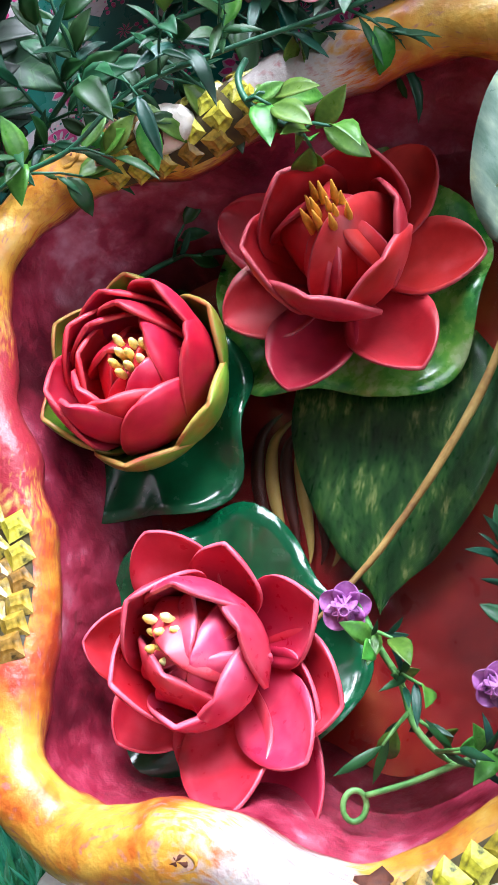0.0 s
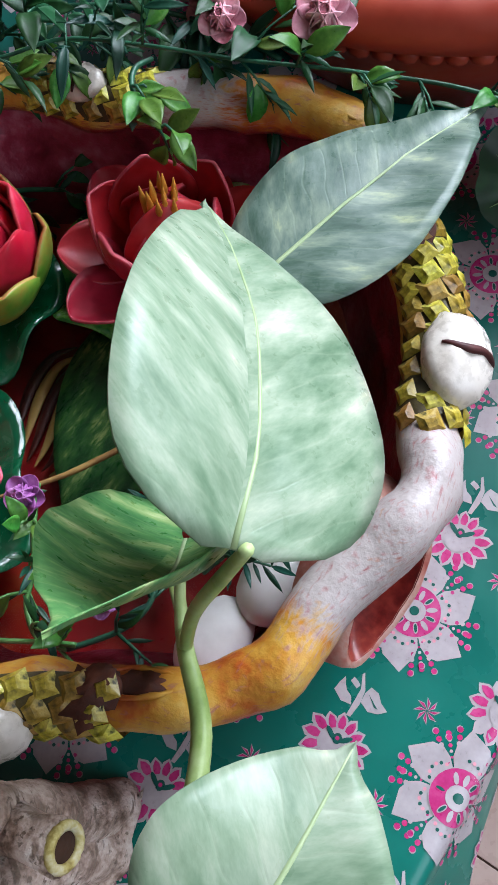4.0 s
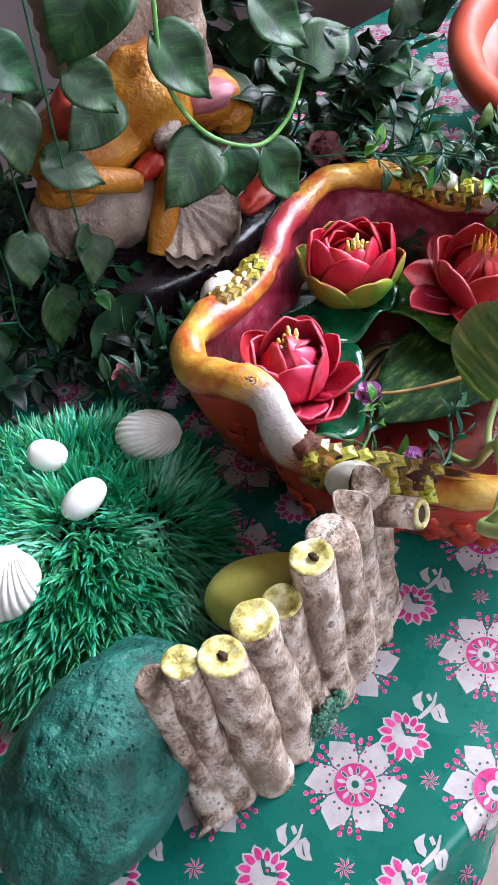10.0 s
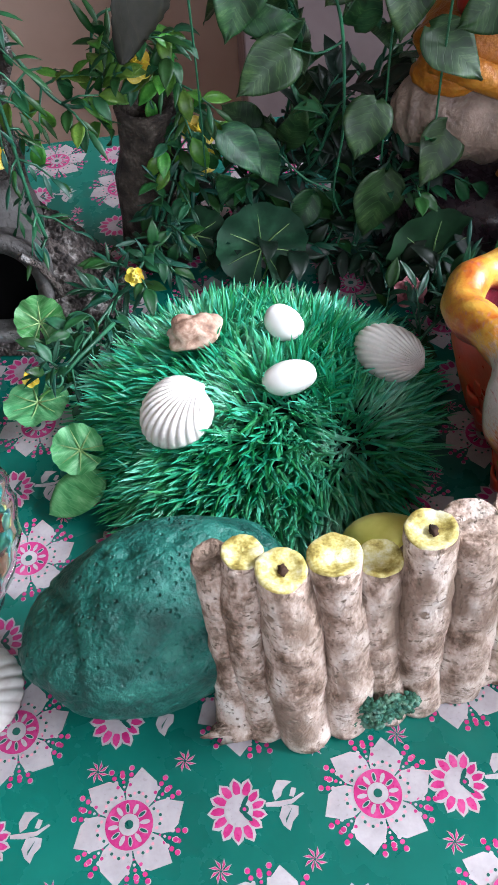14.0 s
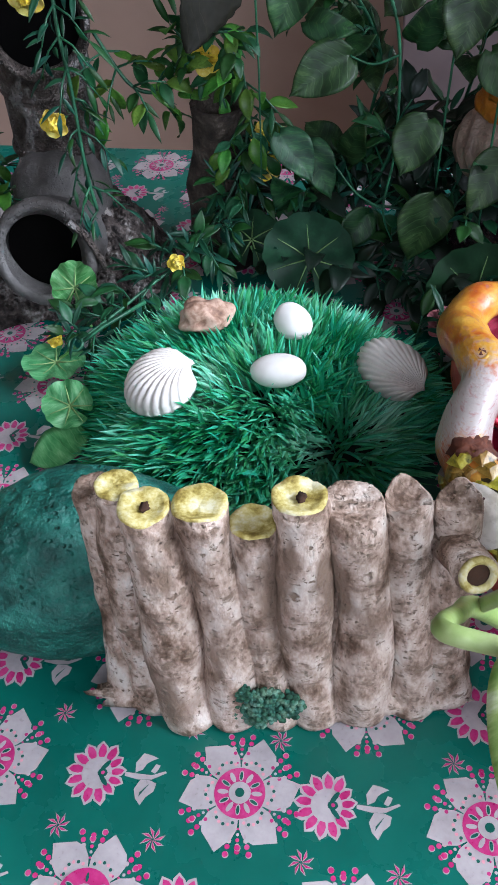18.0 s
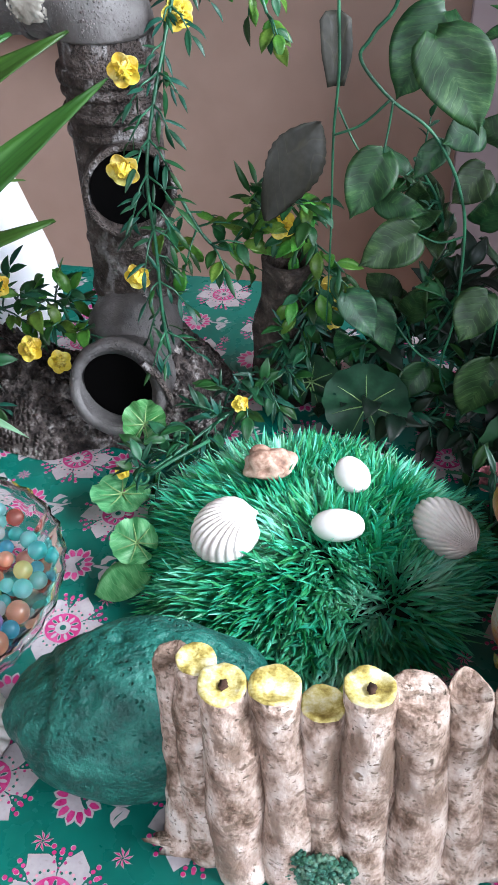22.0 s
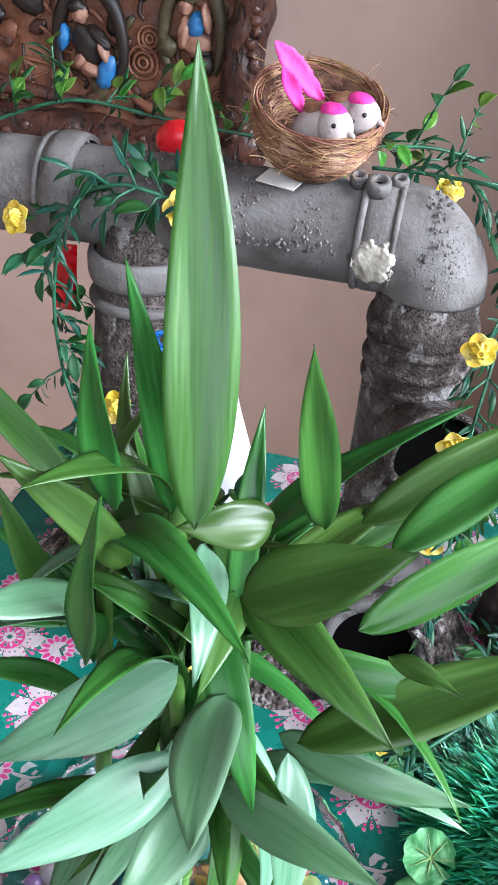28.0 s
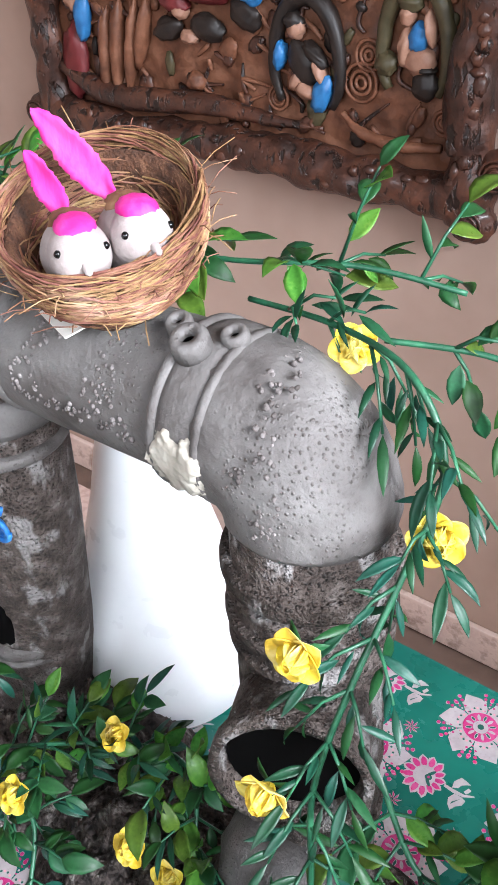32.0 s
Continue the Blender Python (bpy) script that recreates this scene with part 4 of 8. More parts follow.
def lotus(at, axis, turn, rings, kind, pad_r, pad_at, pad_mat, loose=(), sepals=0, stamens=9, st_h=0.036, st_lean=(0, 0)):
    fl = thing("lotus_flower", {"bright": "bright red half-closed foam lotus with green sepals on a pad", "deep": "deep red open foam lotus floating on a worn pad",
                                "rosy": "rosy red open foam lotus floating on a green pad"}[kind], "artificial flower", at, group="lotus flowers in the bowl")
    base = frame_at(at, Vector((math.cos(turn), math.sin(turn), 0)), axis)

    def put(name, a, e, r0, z0, g, mats, label=""):
        d = Vector((math.cos(a) * math.cos(e), math.sin(a) * math.cos(e), math.sin(e)))
        inn = Vector((-math.cos(a) * math.sin(e), -math.sin(a) * math.sin(e), math.cos(e)))
        v, f = moved((g[0], g[1]), base @ frame_at((r0 * math.cos(a), r0 * math.sin(a), z0), d, inn) @ Matrix.Rotation(rnd(-0.12, 0.12), 4, "Y"))
        part(name, (v, f), mats, fl, label, idx=g[2])

    for n, elev, length, width, bend, r0, off in rings:
        for k in range(n):
            g = petal(length * rnd(0.9, 1.06), width * rnd(0.94, 1.06), bend + rnd(-0.14, 0.14), rnd(0.34, 0.5))
            put("petal", off + 2 * math.pi * (k + rnd(-0.12, 0.12)) / n, radians(elev + rnd(-6, 6)), r0, 0.004, g, [PETAL[kind], PEDGE[kind]])
    for a, elev, length, width, bend, r0 in loose:
        put("petal", a - turn, radians(elev), r0, 0.004, petal(length, width, bend, 0.35), [PETAL[kind], PEDGE[kind]])
    for k in range(sepals):
        put("sepal", 2 * math.pi * k / sepals + 0.3, radians(16), 0.013, -0.001, petal(0.066, 0.056, -1.35, 0.42), [GREENP, GREENE], "green outer petal with a red edge")
    for k in range(stamens):
        a = k * 2.4
        r = 0.0016 + 0.0022 * math.sqrt(k)
        p0 = Vector((r * 0.6 * math.cos(a), r * 0.6 * math.sin(a), 0.008))
        p1 = Vector((r * 1.3 * math.cos(a) + st_lean[0], r * 1.3 * math.sin(a) + st_lean[1], st_h + rnd(-0.004, 0.003)))
        if kind == "deep":
            pts = [(*(base @ p0.lerp(p1, s)), q) for s, q in ((0, 0.0008), (0.5, 0.0009), (0.68, 0.0022), (0.85, 0.0020), (1, 0.0004))]
        else:
            pts = [(*(base @ p0.lerp(p1, s)), q) for s, q in ((0, 0.0009), (0.55, 0.0010), (0.62, 0.0021), (0.70, 0.0016), (0.78, 0.0023), (0.86, 0.0017), (0.93, 0.0023), (1, 0.0012))]
        part("stamen", tube(pts, 0.002, 7), STAMENO if kind == "deep" else STAMEN, fl)
    part("heart", blob(0.012, 0.012, 0.012, m=base @ Matrix.Translation((0, 0, 0.004))), PETAL[kind], fl)
    v, f = [], []
    ns = 72
    for j in range(9):
        for k in range(ns):
            a = 2 * math.pi * k / ns
            notch = 0.10 * max(0.0, math.cos(a - turn - 2.0)) ** 24
            r = pad_r * j / 8 * (1 + 0.06 * math.sin(5 * a + turn) + 0.05 * math.sin(3 * a + 1) - notch)
            z = 0.0555 + (0.006 * math.sin(7 * a + turn) + 0.004 * math.sin(4 * a + 2 * turn) + 0.007) * (j / 8) ** 3
            v.append(Vector((pad_at[0] + r * math.cos(a), pad_at[1] + r * math.sin(a), z)))
    for j in range(8):
        for k in range(ns):
            l = (k + 1) % ns
            f.append((j * ns + k, (j + 1) * ns + k, (j + 1) * ns + l, j * ns + l))
    o = len(v)
    v += [p - Vector((0, 0, 0.0022)) for p in v[8 * ns:]]
    f += [(8 * ns + k, o + k, o + (k + 1) % ns, 8 * ns + (k + 1) % ns) for k in range(ns)]
    part("lily_pad", (v, f), pad_mat, fl, "wavy glossy green pad")
    return fl


lotus((0.409, 0.380, 0.057), (-0.06, -0.04, 1), 0.4, [(5, 66, 0.052, 0.042, -1.25, 0.012, 0.2), (6, 56, 0.061, 0.048, -1.40, 0.013, 0.7), (7, 44, 0.067, 0.052, -1.45, 0.014, 0.1), (7, 31, 0.072, 0.056, -1.5, 0.014, 0.6)], "bright", 0.063, (0.398, 0.392), PAD, sepals=6, st_h=0.064, st_lean=(0.006, 0.0))
lotus((0.478, 0.290, 0.056), (0.16, 0.05, 1), 1.0, [(4, 72, 0.054, 0.046, -1.2, 0.010, 0.2), (5, 58, 0.064, 0.060, -1.5, 0.012, 0.9), (6, 34, 0.064, 0.056, -1.1, 0.013, 0.4), (7, 8, 0.060, 0.044, -0.4, 0.015, 0.0)], "deep", 0.070, (0.475, 0.290), PADW, stamens=12, st_h=0.070,
      loose=[(3.5, 70, 0.060, 0.058, -1.25, 0.013)])
lotus((0.285, 0.324, 0.056), (-0.10, 0.0, 1), 2.1, [(4, 66, 0.054, 0.046, -1.7, 0.012, 0.5), (6, 54, 0.064, 0.054, -1.65, 0.013, 0.0), (6, 36, 0.062, 0.052, -1.3, 0.013, 0.6), (7, 14, 0.054, 0.042, -0.8, 0.014, 0.2)], "rosy", 0.068, (0.282, 0.325), PAD,
      loose=[(-1.2, 68, 0.060, 0.056, -1.35, 0.010), (-0.55, 30, 0.066, 0.040, -0.4, 0.016), (-1.15, 24, 0.070, 0.046, -0.6, 0.014), (-0.85, 6, 0.074, 0.050, -0.5, 0.018), (-0.15, 14, 0.060, 0.050, -0.7, 0.018)], stamens=10, st_h=0.060, st_lean=(0.011, 0.004))

# ---- the log fence ----
BARK = mat("fence_bark", ["5c4636", "8e7666", "b8a192", "cfbdb0", "dbcfc5"], scale=75, rough=0.65, bump=0.9, bscale=420, detail=14, stretch=(1, 1, 0.6), dist=0.002)
dashes(BARK, 120, (0.7, 0.7, 1.15), 0.60, "8a7666", -0.5, 0.002)
dashes(BARK, 420, (0.7, 0.7, 1.2), 0.63, "7a6656", -0.7, 0.002)
dashes(BARK, 260, (1, 1, 0.8), 0.62, "8a7868", -0.7, 0.002)
dashes(BARK, 30, (1, 1, 0.4), 0.60, "8c7666", -0.25, 0.0015)
CUT = mat("cut_wood_yellow", ["7a682e", "a08e48", "bfb06c", "cfc594", "d8d2b4"], scale=110, rough=0.6, bump=0.6, bscale=300)
HOLE = mat("knot_hole", ["2a1a10", "4a3020"], scale=90, rough=0.9)
MOSS = mat("moss", ["183e30", "346450", "6e8e7a"], scale=120, rough=0.9, bump=0.8, vary=0.4, island=True)
fence = thing("log_fence", "small ceramic fence of upright bark-covered logs with yellow cut tops", "garden ornament", (0.11, 0.125, 0.0))
LOGS = [(0.013, 0.124, 0.018, 0.144, 0.163, 0.0112), (0.031, 0.119, 0.030, 0.137, 0.175, 0.0120), (0.059, 0.112, 0.048, 0.123, 0.177, 0.0165), (0.084, 0.115, 0.079, 0.126, 0.179, 0.0140),
        (0.108, 0.120, 0.101, 0.131, 0.163, 0.0130), (0.132, 0.124, 0.122, 0.129, 0.187, 0.0150), (0.160, 0.131, 0.150, 0.138, 0.176, 0.0160), (0.186, 0.139, 0.176, 0.146, 0.171, 0.0130), (0.208, 0.147, 0.197, 0.154, 0.162, 0.0140)]
for k, (x0, y0, x1, y1, z1, r) in enumerate(LOGS):
    pts = []
    for s in np.linspace(0, 1, 60):
        sway = 0.0025 * math.sin(s * 5 + k * 1.9)
        swell = 0.06 * math.sin(s * 7 + 2.1 * k) + 0.035 * math.sin(s * 15 + 1.3 * k) + 0.07 * noise.noise(Vector((k * 3.1, s * 5, 0)))
        pts.append((x0 + (x1 - x0) * s + sway, y0 + (y1 - y0) * s, 0.002 + (z1 - 0.0055) * s, r * (1.08 - 0.17 * s + swell)))
    lg = part("log", tube(pts, r, 28, rough=0.0016, freq=75), BARK, fence)
    r = pts[-1][3]
    top = Vector((x1 + 0.0025 * math.sin(5 + k * 1.9), y1, z1))
    lean = Vector((0.04 * math.sin(k * 3.0), 0.05, 1)).normalized()
    ns = 30
    m = frame_at(top + Vector((0, 0, 0.0006)), Vector((1, 0, 0)), lean)
    thin = k in (7, 8)
    prof = ((0.0, -0.0032), (0.55, -0.0030), (0.84, -0.001), (0.92, 0.003), (1.0, 0.003), (1.0, -0.012)) if thin else ((0.0, -0.0012), (0.35, -0.0010), (0.72, 0.0), (0.94, 0.0006), (0.995, -0.0008), (0.985, -0.012))
    cv, cf = [], []
    for q, dz in prof:
        for i in range(ns):
            a = 2 * math.pi * i / ns
            edge = 1 + 0.05 * noise.noise(Vector((math.cos(a) * 1.5, math.sin(a) * 1.5, k * 2.0))) * (q > 0.6)
            up_ = 0.0022 * noise.noise(Vector((math.cos(a) * 1.4 * q, math.sin(a) * 1.4 * q, k * 3.0))) + 0.0008 * noise.noise(Vector((math.cos(a) * 6 * q, math.sin(a) * 6 * q, k)))
            if thin and q > 0.85:
                up_ += 0.004 * math.sin(2 * a + k)
            cv.append(m @ Vector((r * q * edge * math.cos(a), r * q * edge * math.sin(a), dz + up_)))
    for j in range(len(prof) - 1):
        for i in range(ns):
            cf.append((j * ns + i, (j + 1) * ns + i, (j + 1) * ns + (i + 1) % ns, j * ns + (i + 1) % ns))
    part("cut_top", (cv, cf), [BARK if thin or k in (0, 6) else CUT, BARK], lg, "thin wavy broken rim" if thin else "rough pale broken top" if k in (0, 6) else "yellow-painted cut face", idx=[0] * (4 * ns) + [1] * ns)
    if k in (2, 5):
        part("knot_hole", blob(r * 0.24, r * 0.18, 0.0012, 0.6, 3, 16, 10, m=m @ Matrix.Translation((0.001, 0.001, 0.0)), seed=k), HOLE, lg, "dark brown pith")
# the wall of clay between the logs, its upper edge running from log to log
foot = spline([(a, b + 0.004) for a, b, c, d, e, q in LOGS], 10)
head = spline([(c, d + 0.003, e) for a, b, c, d, e, q in LOGS], 10)
v, f = [], []
nh = len(head)
for i in range(nh):
    a, b = foot[i], head[i]
    sag = 0.010 * abs(math.sin(math.pi * (i % 10) / 10)) if i < 60 else 0.001
    for j in range(9):
        t = j / 8
        for off in (-0.0035, 0.0035):
            v.append(Vector((a[0] + (b[0] - a[0]) * t, a[1] + (b[1] - a[1]) * t + off, 0.001 + (b[2] - 0.004 - sag - 0.001) * t)))
for i in range(nh - 1):
    for j in range(8):
        p, q = (i * 9 + j) * 2, ((i + 1) * 9 + j) * 2
        f += [(p, q, q + 2, p + 2), (p + 1, p + 3, q + 3, q + 1)]
    p, q = (i * 9 + 8) * 2, ((i + 1) * 9 + 8) * 2
    f.append((p, q, q + 1, p + 1))
part("clay_wall", (v, f), BARK, fence, "clay wall joining the logs")
stub = part("log_stub", tube([(0.200, 0.145, 0.142, 0.0105), (0.203, 0.134, 0.148, 0.0100), (0.2085, 0.120, 0.154, 0.0100)], 0.01, 16, rough=0.003, freq=90), BARK, fence, "short sawn side branch")
md = frame_at((0.2085, 0.1196, 0.154), (1, 0.4, 0), (0.35, -0.85, 0.4))
part("cut_ring", tube([md @ Vector((0.0078 * math.cos(a), 0.0078 * math.sin(a), 0.0006)) for a in np.linspace(0, 2 * math.pi, 19)[:-1]], 0.0022, 6, closed=True), CUT, stub, "yellow ring round a dark hole")
part("hole", blob(0.0066, 0.0066, 0.001, m=md), HOLE, stub)
part("base_slab", blob(0.112, 0.016, 0.012, 0.25, 4, 40, 10, m=Matrix.Translation((0.108, 0.127, 0.0085)) @ Matrix.Rotation(0.12, 4, "Z"), fine=0.15), BARK, fence)
gv, gf = [], []
for k in range(640):
    x, z = rnd(-1, 1), rnd(-1, 1)
    if x * x + z * z > 1:
        continue
    c = Vector((0.100 + x * 0.027, 0.103 + abs(x) * 0.006 + rnd(-0.002, 0.002), 0.032 + z * 0.019))
    b = blob(0.0018, 0.0018, 0.0018, 0.5, 3, 6, 4, m=Matrix.Translation(c), seed=k)
    o = len(gv)
    gv += b[0]
    gf += [tuple(i + o for i in q) for q in b[1]]
tagged(part("moss_patch", (gv, gf), MOSS, fence, "dusty green moss clump"), kind="stuff")

# ---- stones and shells ----
GSTONE = mat("stone_green_paint", ["0f423a", "165147", "1e6256", "337668"], scale=60, rough=0.48, bump=1.0, bscale=260, dist=0.003, detail=10)
grains(GSTONE, 210, 0.30, -1.0, 0.003, 40)
gs = blob(0.092, 0.058, 0.061, 0.10, 1.6, 110, 72, m=Matrix.Translation((-0.021, 0.176, 0.054)) @ Matrix.Rotation(0.35, 4, "Z") @ Matrix.Rotation(0.06, 4, "Y"), seed=2.0, fine=0.012, ffreq=11)


def pitted(geo, c, amp, freq):
    out = []
    for p in geo[0]:
        d = (p - Vector(c)).normalized()
        h = noise.noise(p * freq)
        u = abs(p.x + 0.080 + 0.35 * (p.y - 0.17) + 6 * (p.y - 0.16) ** 2)
        fold = 0.0032 * max(0.0, 1 - u / 0.005) * min(1.0, max(0.0, (p.z - 0.045) / 0.015))
        out.append(p - d * (amp * max(0.0, h - 0.22) * 4 + fold))
    return out, geo[1]


lone("green_stone", pitted(gs, (-0.03, 0.176, 0.054), 0.0022, 95), GSTONE, "large pitted stone painted dark green lying on the cloth", "stone")
YST = mat("stone_yellow", ["d6ce58", "e6e078", "ecea9c"], scale=20, rough=0.45, bump=0.1)
ys = blob(0.043, 0.023, 0.027, 0.05, 1.3, 36, 24, seed=4)
ys = [Vector((p.x, p.y * (1 - 7 * p.x), p.z * (1 - 7 * p.x))) for p in ys[0]], ys[1]
lone("yellow_stone", moved(ys, Matrix.Translation((0.139, 0.214, 0.0325)) @ Matrix.Rotation(-0.22, 4, "Z") @ Matrix.Rotation(-0.08, 4, "Y")), YST, "smooth yellow-green painted pebble behind the log fence", "stone")
WST = mat("stone_white", ["c9c4bf", "dedad6", "e8e5e2"], scale=15, rough=0.4, bump=0.05, vary=0.1)
ROCK = mat("rock_pinkish", ["5a3f33", "8a6a58", "b79a88", "d0bdb0"], scale=45, rough=0.75, bump=0.8, bscale=200)
SHELL = mat("shell_white", ["c9bfb8", "ddd6d0", "e8e3de"], scale=30, rough=0.5, bump=0.15, vary=0.05)


def cockle(width, length, height, ribs=19, gap=0.0018):
    """A ribbed clam valve, hinge at the origin, opening along +y, dome up."""
    v, f = [], []
    nr, na = 20, ribs * 6
    for i in range(nr + 1):
        s = i / nr
        for k in range(na + 1):
            a = (k / na - 0.5) * 2.84
            rib = abs(math.sin(math.pi * ribs * k / na)) ** 0.7
            out = max(0.02, math.cos(a)) ** 0.62 * (1 + 0.025 * rib * s)
            r = s * out
            dome = (s + 0.02) ** 0.42 * max(0.0, 1 - s ** 2.3) ** 0.62 * max(0.0, math.cos(a)) ** 0.45
            q = gap * (rib - 0.4) * s ** 0.6 * max(0.0, math.cos(a)) ** 0.3 * (1 + 0.25 * math.sin(s * 46))
            v.append(Vector((width * 0.86 * r * math.sin(a), length * r * math.cos(a) - length * 0.05 * (1 - s) ** 4, height * 1.25 * dome + q)))
    n = na + 1
    for i in range(nr):
        for k in range(na):
            f.append((i * n + k, (i + 1) * n + k, (i + 1) * n + k + 1, i * n + k + 1))
    o = len(v)
    v += [p - Vector((0, 0, 0.0022)) for p in v]
    f += [tuple(reversed([i + o for i in q])) for q in f]
    f += [(nr * n + k, o + nr * n + k, o + nr * n + k + 1, nr * n + k + 1) for k in range(na)]
    f += [(i * n + e, i * n + e + o, (i + 1) * n + e + o, (i + 1) * n + e) for i in range(nr) for e in (0, na)]
    return v, [tuple(reversed(q)) for q in f]


# ---- the grass mat ----
GC = Vector((0.055, 0.365, 0.0))
GR = 0.135
mat_ob = thing("grass_mat", "round mat of dense plastic grass, bright to dark green", "artificial grass", GC)
GRASS = leaf_mat("grass_blade", ["1c8658", "34a674", "62c498", "a8e0c8"], scale=14, rough=0.38, vary=0.55, glow=0.3, island=True)


def mat_r(a):
    return GR * (1 + 0.05 * math.sin(3 * a + 0.5) + 0.03 * math.sin(5 * a)) * (1 - 0.01 * math.cos(a) + 0.10 * max(0.0, math.sin(a)))


def dome(s):
    return 0.052 * (1 - s ** 2.6) + 0.004


# near-black dome that shows between the tufts
part("mat_base", lathe([(0.0, 0.050), (0.03, 0.049), (0.06, 0.043), (0.085, 0.032), (0.105, 0.018), (0.120, 0.006), (0.122, 0.001), (0, 0.001)], 48, GC), mat("mat_dark", ["031008", "062014"], scale=20, rough=0.9), mat_ob, "near-black dome under the blades")
gv, gf = [], []
rg = random.Random(77)
crowns = [Vector((0.020, -0.006, 0)), Vector((0.080, -0.035, 0)), Vector((-0.030, 0.065, 0)), Vector((0.055, 0.060, 0))]
for k in range(900):
    a = k * 2.39996
    s = math.sqrt((k + 0.5) / 900)
    r = s * mat_r(a) * 0.92
    flat = Vector((r * math.cos(a) + rg.uniform(-0.003, 0.003), r * math.sin(a) + rg.uniform(-0.003, 0.003), 0))
    root = GC + flat + Vector((0, 0, dome(s) - 0.004))
    near = min(crowns, key=lambda c: (c - flat).length)
    away = flat - near
    q = min(1.0, away.length / 0.040)
    away = away.normalized() if away.length > 1e-5 else Vector((1, 0, 0))
    rim_out = Vector((math.cos(a), math.sin(a), 0))
    out = (away * (0.12 + 0.80 * q) + rim_out * (0.9 * s ** 2) + Vector((0, 0, 0.85 - 0.45 * s ** 3))).normalized()
    for b in range(7):
        d = (out + Vector((rg.uniform(-1, 1), rg.uniform(-1, 1), rg.uniform(-0.6, 0.6))) * 0.55).normalized()
        if d.z < 0.05 and s < 0.85:
            d.z = 0.1
            d.normalize()
        ln, w = rg.uniform(0.028, 0.046), rg.uniform(0.0011, 0.0020)
        side = d.cross(Vector((rg.uniform(-0.5, 0.5), rg.uniform(-0.5, 0.5), 1))).normalized() * w
        nrm = side.cross(d).normalized() * w * 0.5
        p0 = root + Vector((rg.uniform(-0.002, 0.002), rg.uniform(-0.002, 0.002), 0))
        sag = Vector((0, 0, -0.10 * ln))
        p1, p2, p3 = p0 + d * ln * 0.4, p0 + d * ln * 0.75 + sag * 0.4, p0 + d * ln + sag
        o = len(gv)
        gv += [p0 - side * 0.7, p0 + side * 0.7, p1 - side, p1 + nrm, p1 + side, p2 - side * 0.85, p2 + nrm, p2 + side * 0.85, p3]
        gf += [(o, o + 1, o + 3), (o, o + 3, o + 2), (o + 1, o + 4, o + 3), (o + 2, o + 3, o + 6, o + 5), (o + 3, o + 4, o + 7, o + 6), (o + 5, o + 6, o + 8), (o + 6, o + 7, o + 8)]
tagged(part("grass", (gv, gf), GRASS, mat_ob, "tufts of thin plastic blades", smooth=False), kind="stuff")

lone("scallop_shell", moved(cockle(0.054, 0.054, 0.024), frame_at((0.016, 0.342, 0.080), (-0.80, -0.50, -0.30), (-0.32, -0.35, 1))), SHELL, "white ribbed cockle shell resting on the grass mat", "seashell", group="seashells")
lone("scallop_shell", moved(cockle(0.042, 0.054, 0.026, gap=0.0024), frame_at((0.184, 0.364, 0.054), (-0.86, 0.36, 0.36), (-0.25, -0.65, 0.9))), SHELL, "white ribbed cockle shell, tilted, on the edge of the grass mat", "seashell", group="seashells")
lone("scallop_shell", moved(cockle(0.064, 0.064, 0.030), frame_at((-0.186, 0.150, 0.006), (0.85, 0.30, 0.10), (0.1, -0.30, 1))), SHELL, "white ribbed cockle shell lying on the cloth beside the green stone", "seashell", group="seashells")
lone("white_pebble", blob(0.021, 0.0135, 0.012, 0.05, 1.2, 28, 20, m=Matrix.Translation((0.080, 0.344, 0.080)) @ Matrix.Rotation(0.15, 4, "Z"), seed=5), WST, "smooth white pebble in the middle of the grass mat", "pebble", group="pebbles")
lone("white_pebble", blob(0.017, 0.014, 0.0125, 0.08, 1.3, 28, 20, m=Matrix.Translation((0.083, 0.402, 0.081)) @ Matrix.Rotation(-0.75, 4, "Z") @ Matrix.Rotation(0.3, 4, "Y"), seed=6), WST, "rounded white pebble at the back of the grass mat", "pebble", group="pebbles")
lone("brown_rock", blob(0.022, 0.015, 0.014, 0.35, 1.8, 36, 26, m=Matrix.Translation((0.012, 0.406, 0.078)) @ Matrix.Rotation(0.25, 4, "Z"), seed=7, fine=0.06), ROCK, "rough pinkish-brown rock at the back of the grass mat", "stone")

# ---- the glass bowl with water beads ----
gb_c = Vector((-0.250, 0.252, 0.0))
GL = glass("clear_glass", "f8fbfa", ior=1.22)
prof = [(0.0, 0.004), (0.062, 0.004), (0.092, 0.014), (0.114, 0.034), (0.124, 0.048), (0.1285, 0.0495), (0.1225, 0.032), (0.098, 0.009), (0.062, 0.0005), (0.0, 0.0005)]
lone("glass_bowl", lathe(prof, 128, gb_c, wob=lambda a, z: 1 + (0.010 * math.sin(30 * a) + 0.004 * math.sin(47 * a) if z > 0.012 else 0.0)), GL, "shallow clear glass bowl with a scalloped rim on the cloth", "glass bowl")
BEADS = [gel("bead_" + n, c) for n, c in (("teal", "86f0ee"), ("blue", "80d8f0"), ("clear", "fdfdfd"), ("purple", "ceb2e6"), ("red", "fc9a88"), ("yellow", "fcf8b8"), ("aqua", "b4f8f6"), ("orange", "fdc8b0"))]
bd = blob(1, 1, 1, nu=18, nv=12)
bead_me = [mesh("water_bead", bd[0], bd[1], b) for b in BEADS]
beads = thing("water_bead_heap", "heap of wet coloured gel beads filling the glass bowl", "gel beads", gb_c + Vector((0, 0, 0.01)))
placed = []
tries = 0
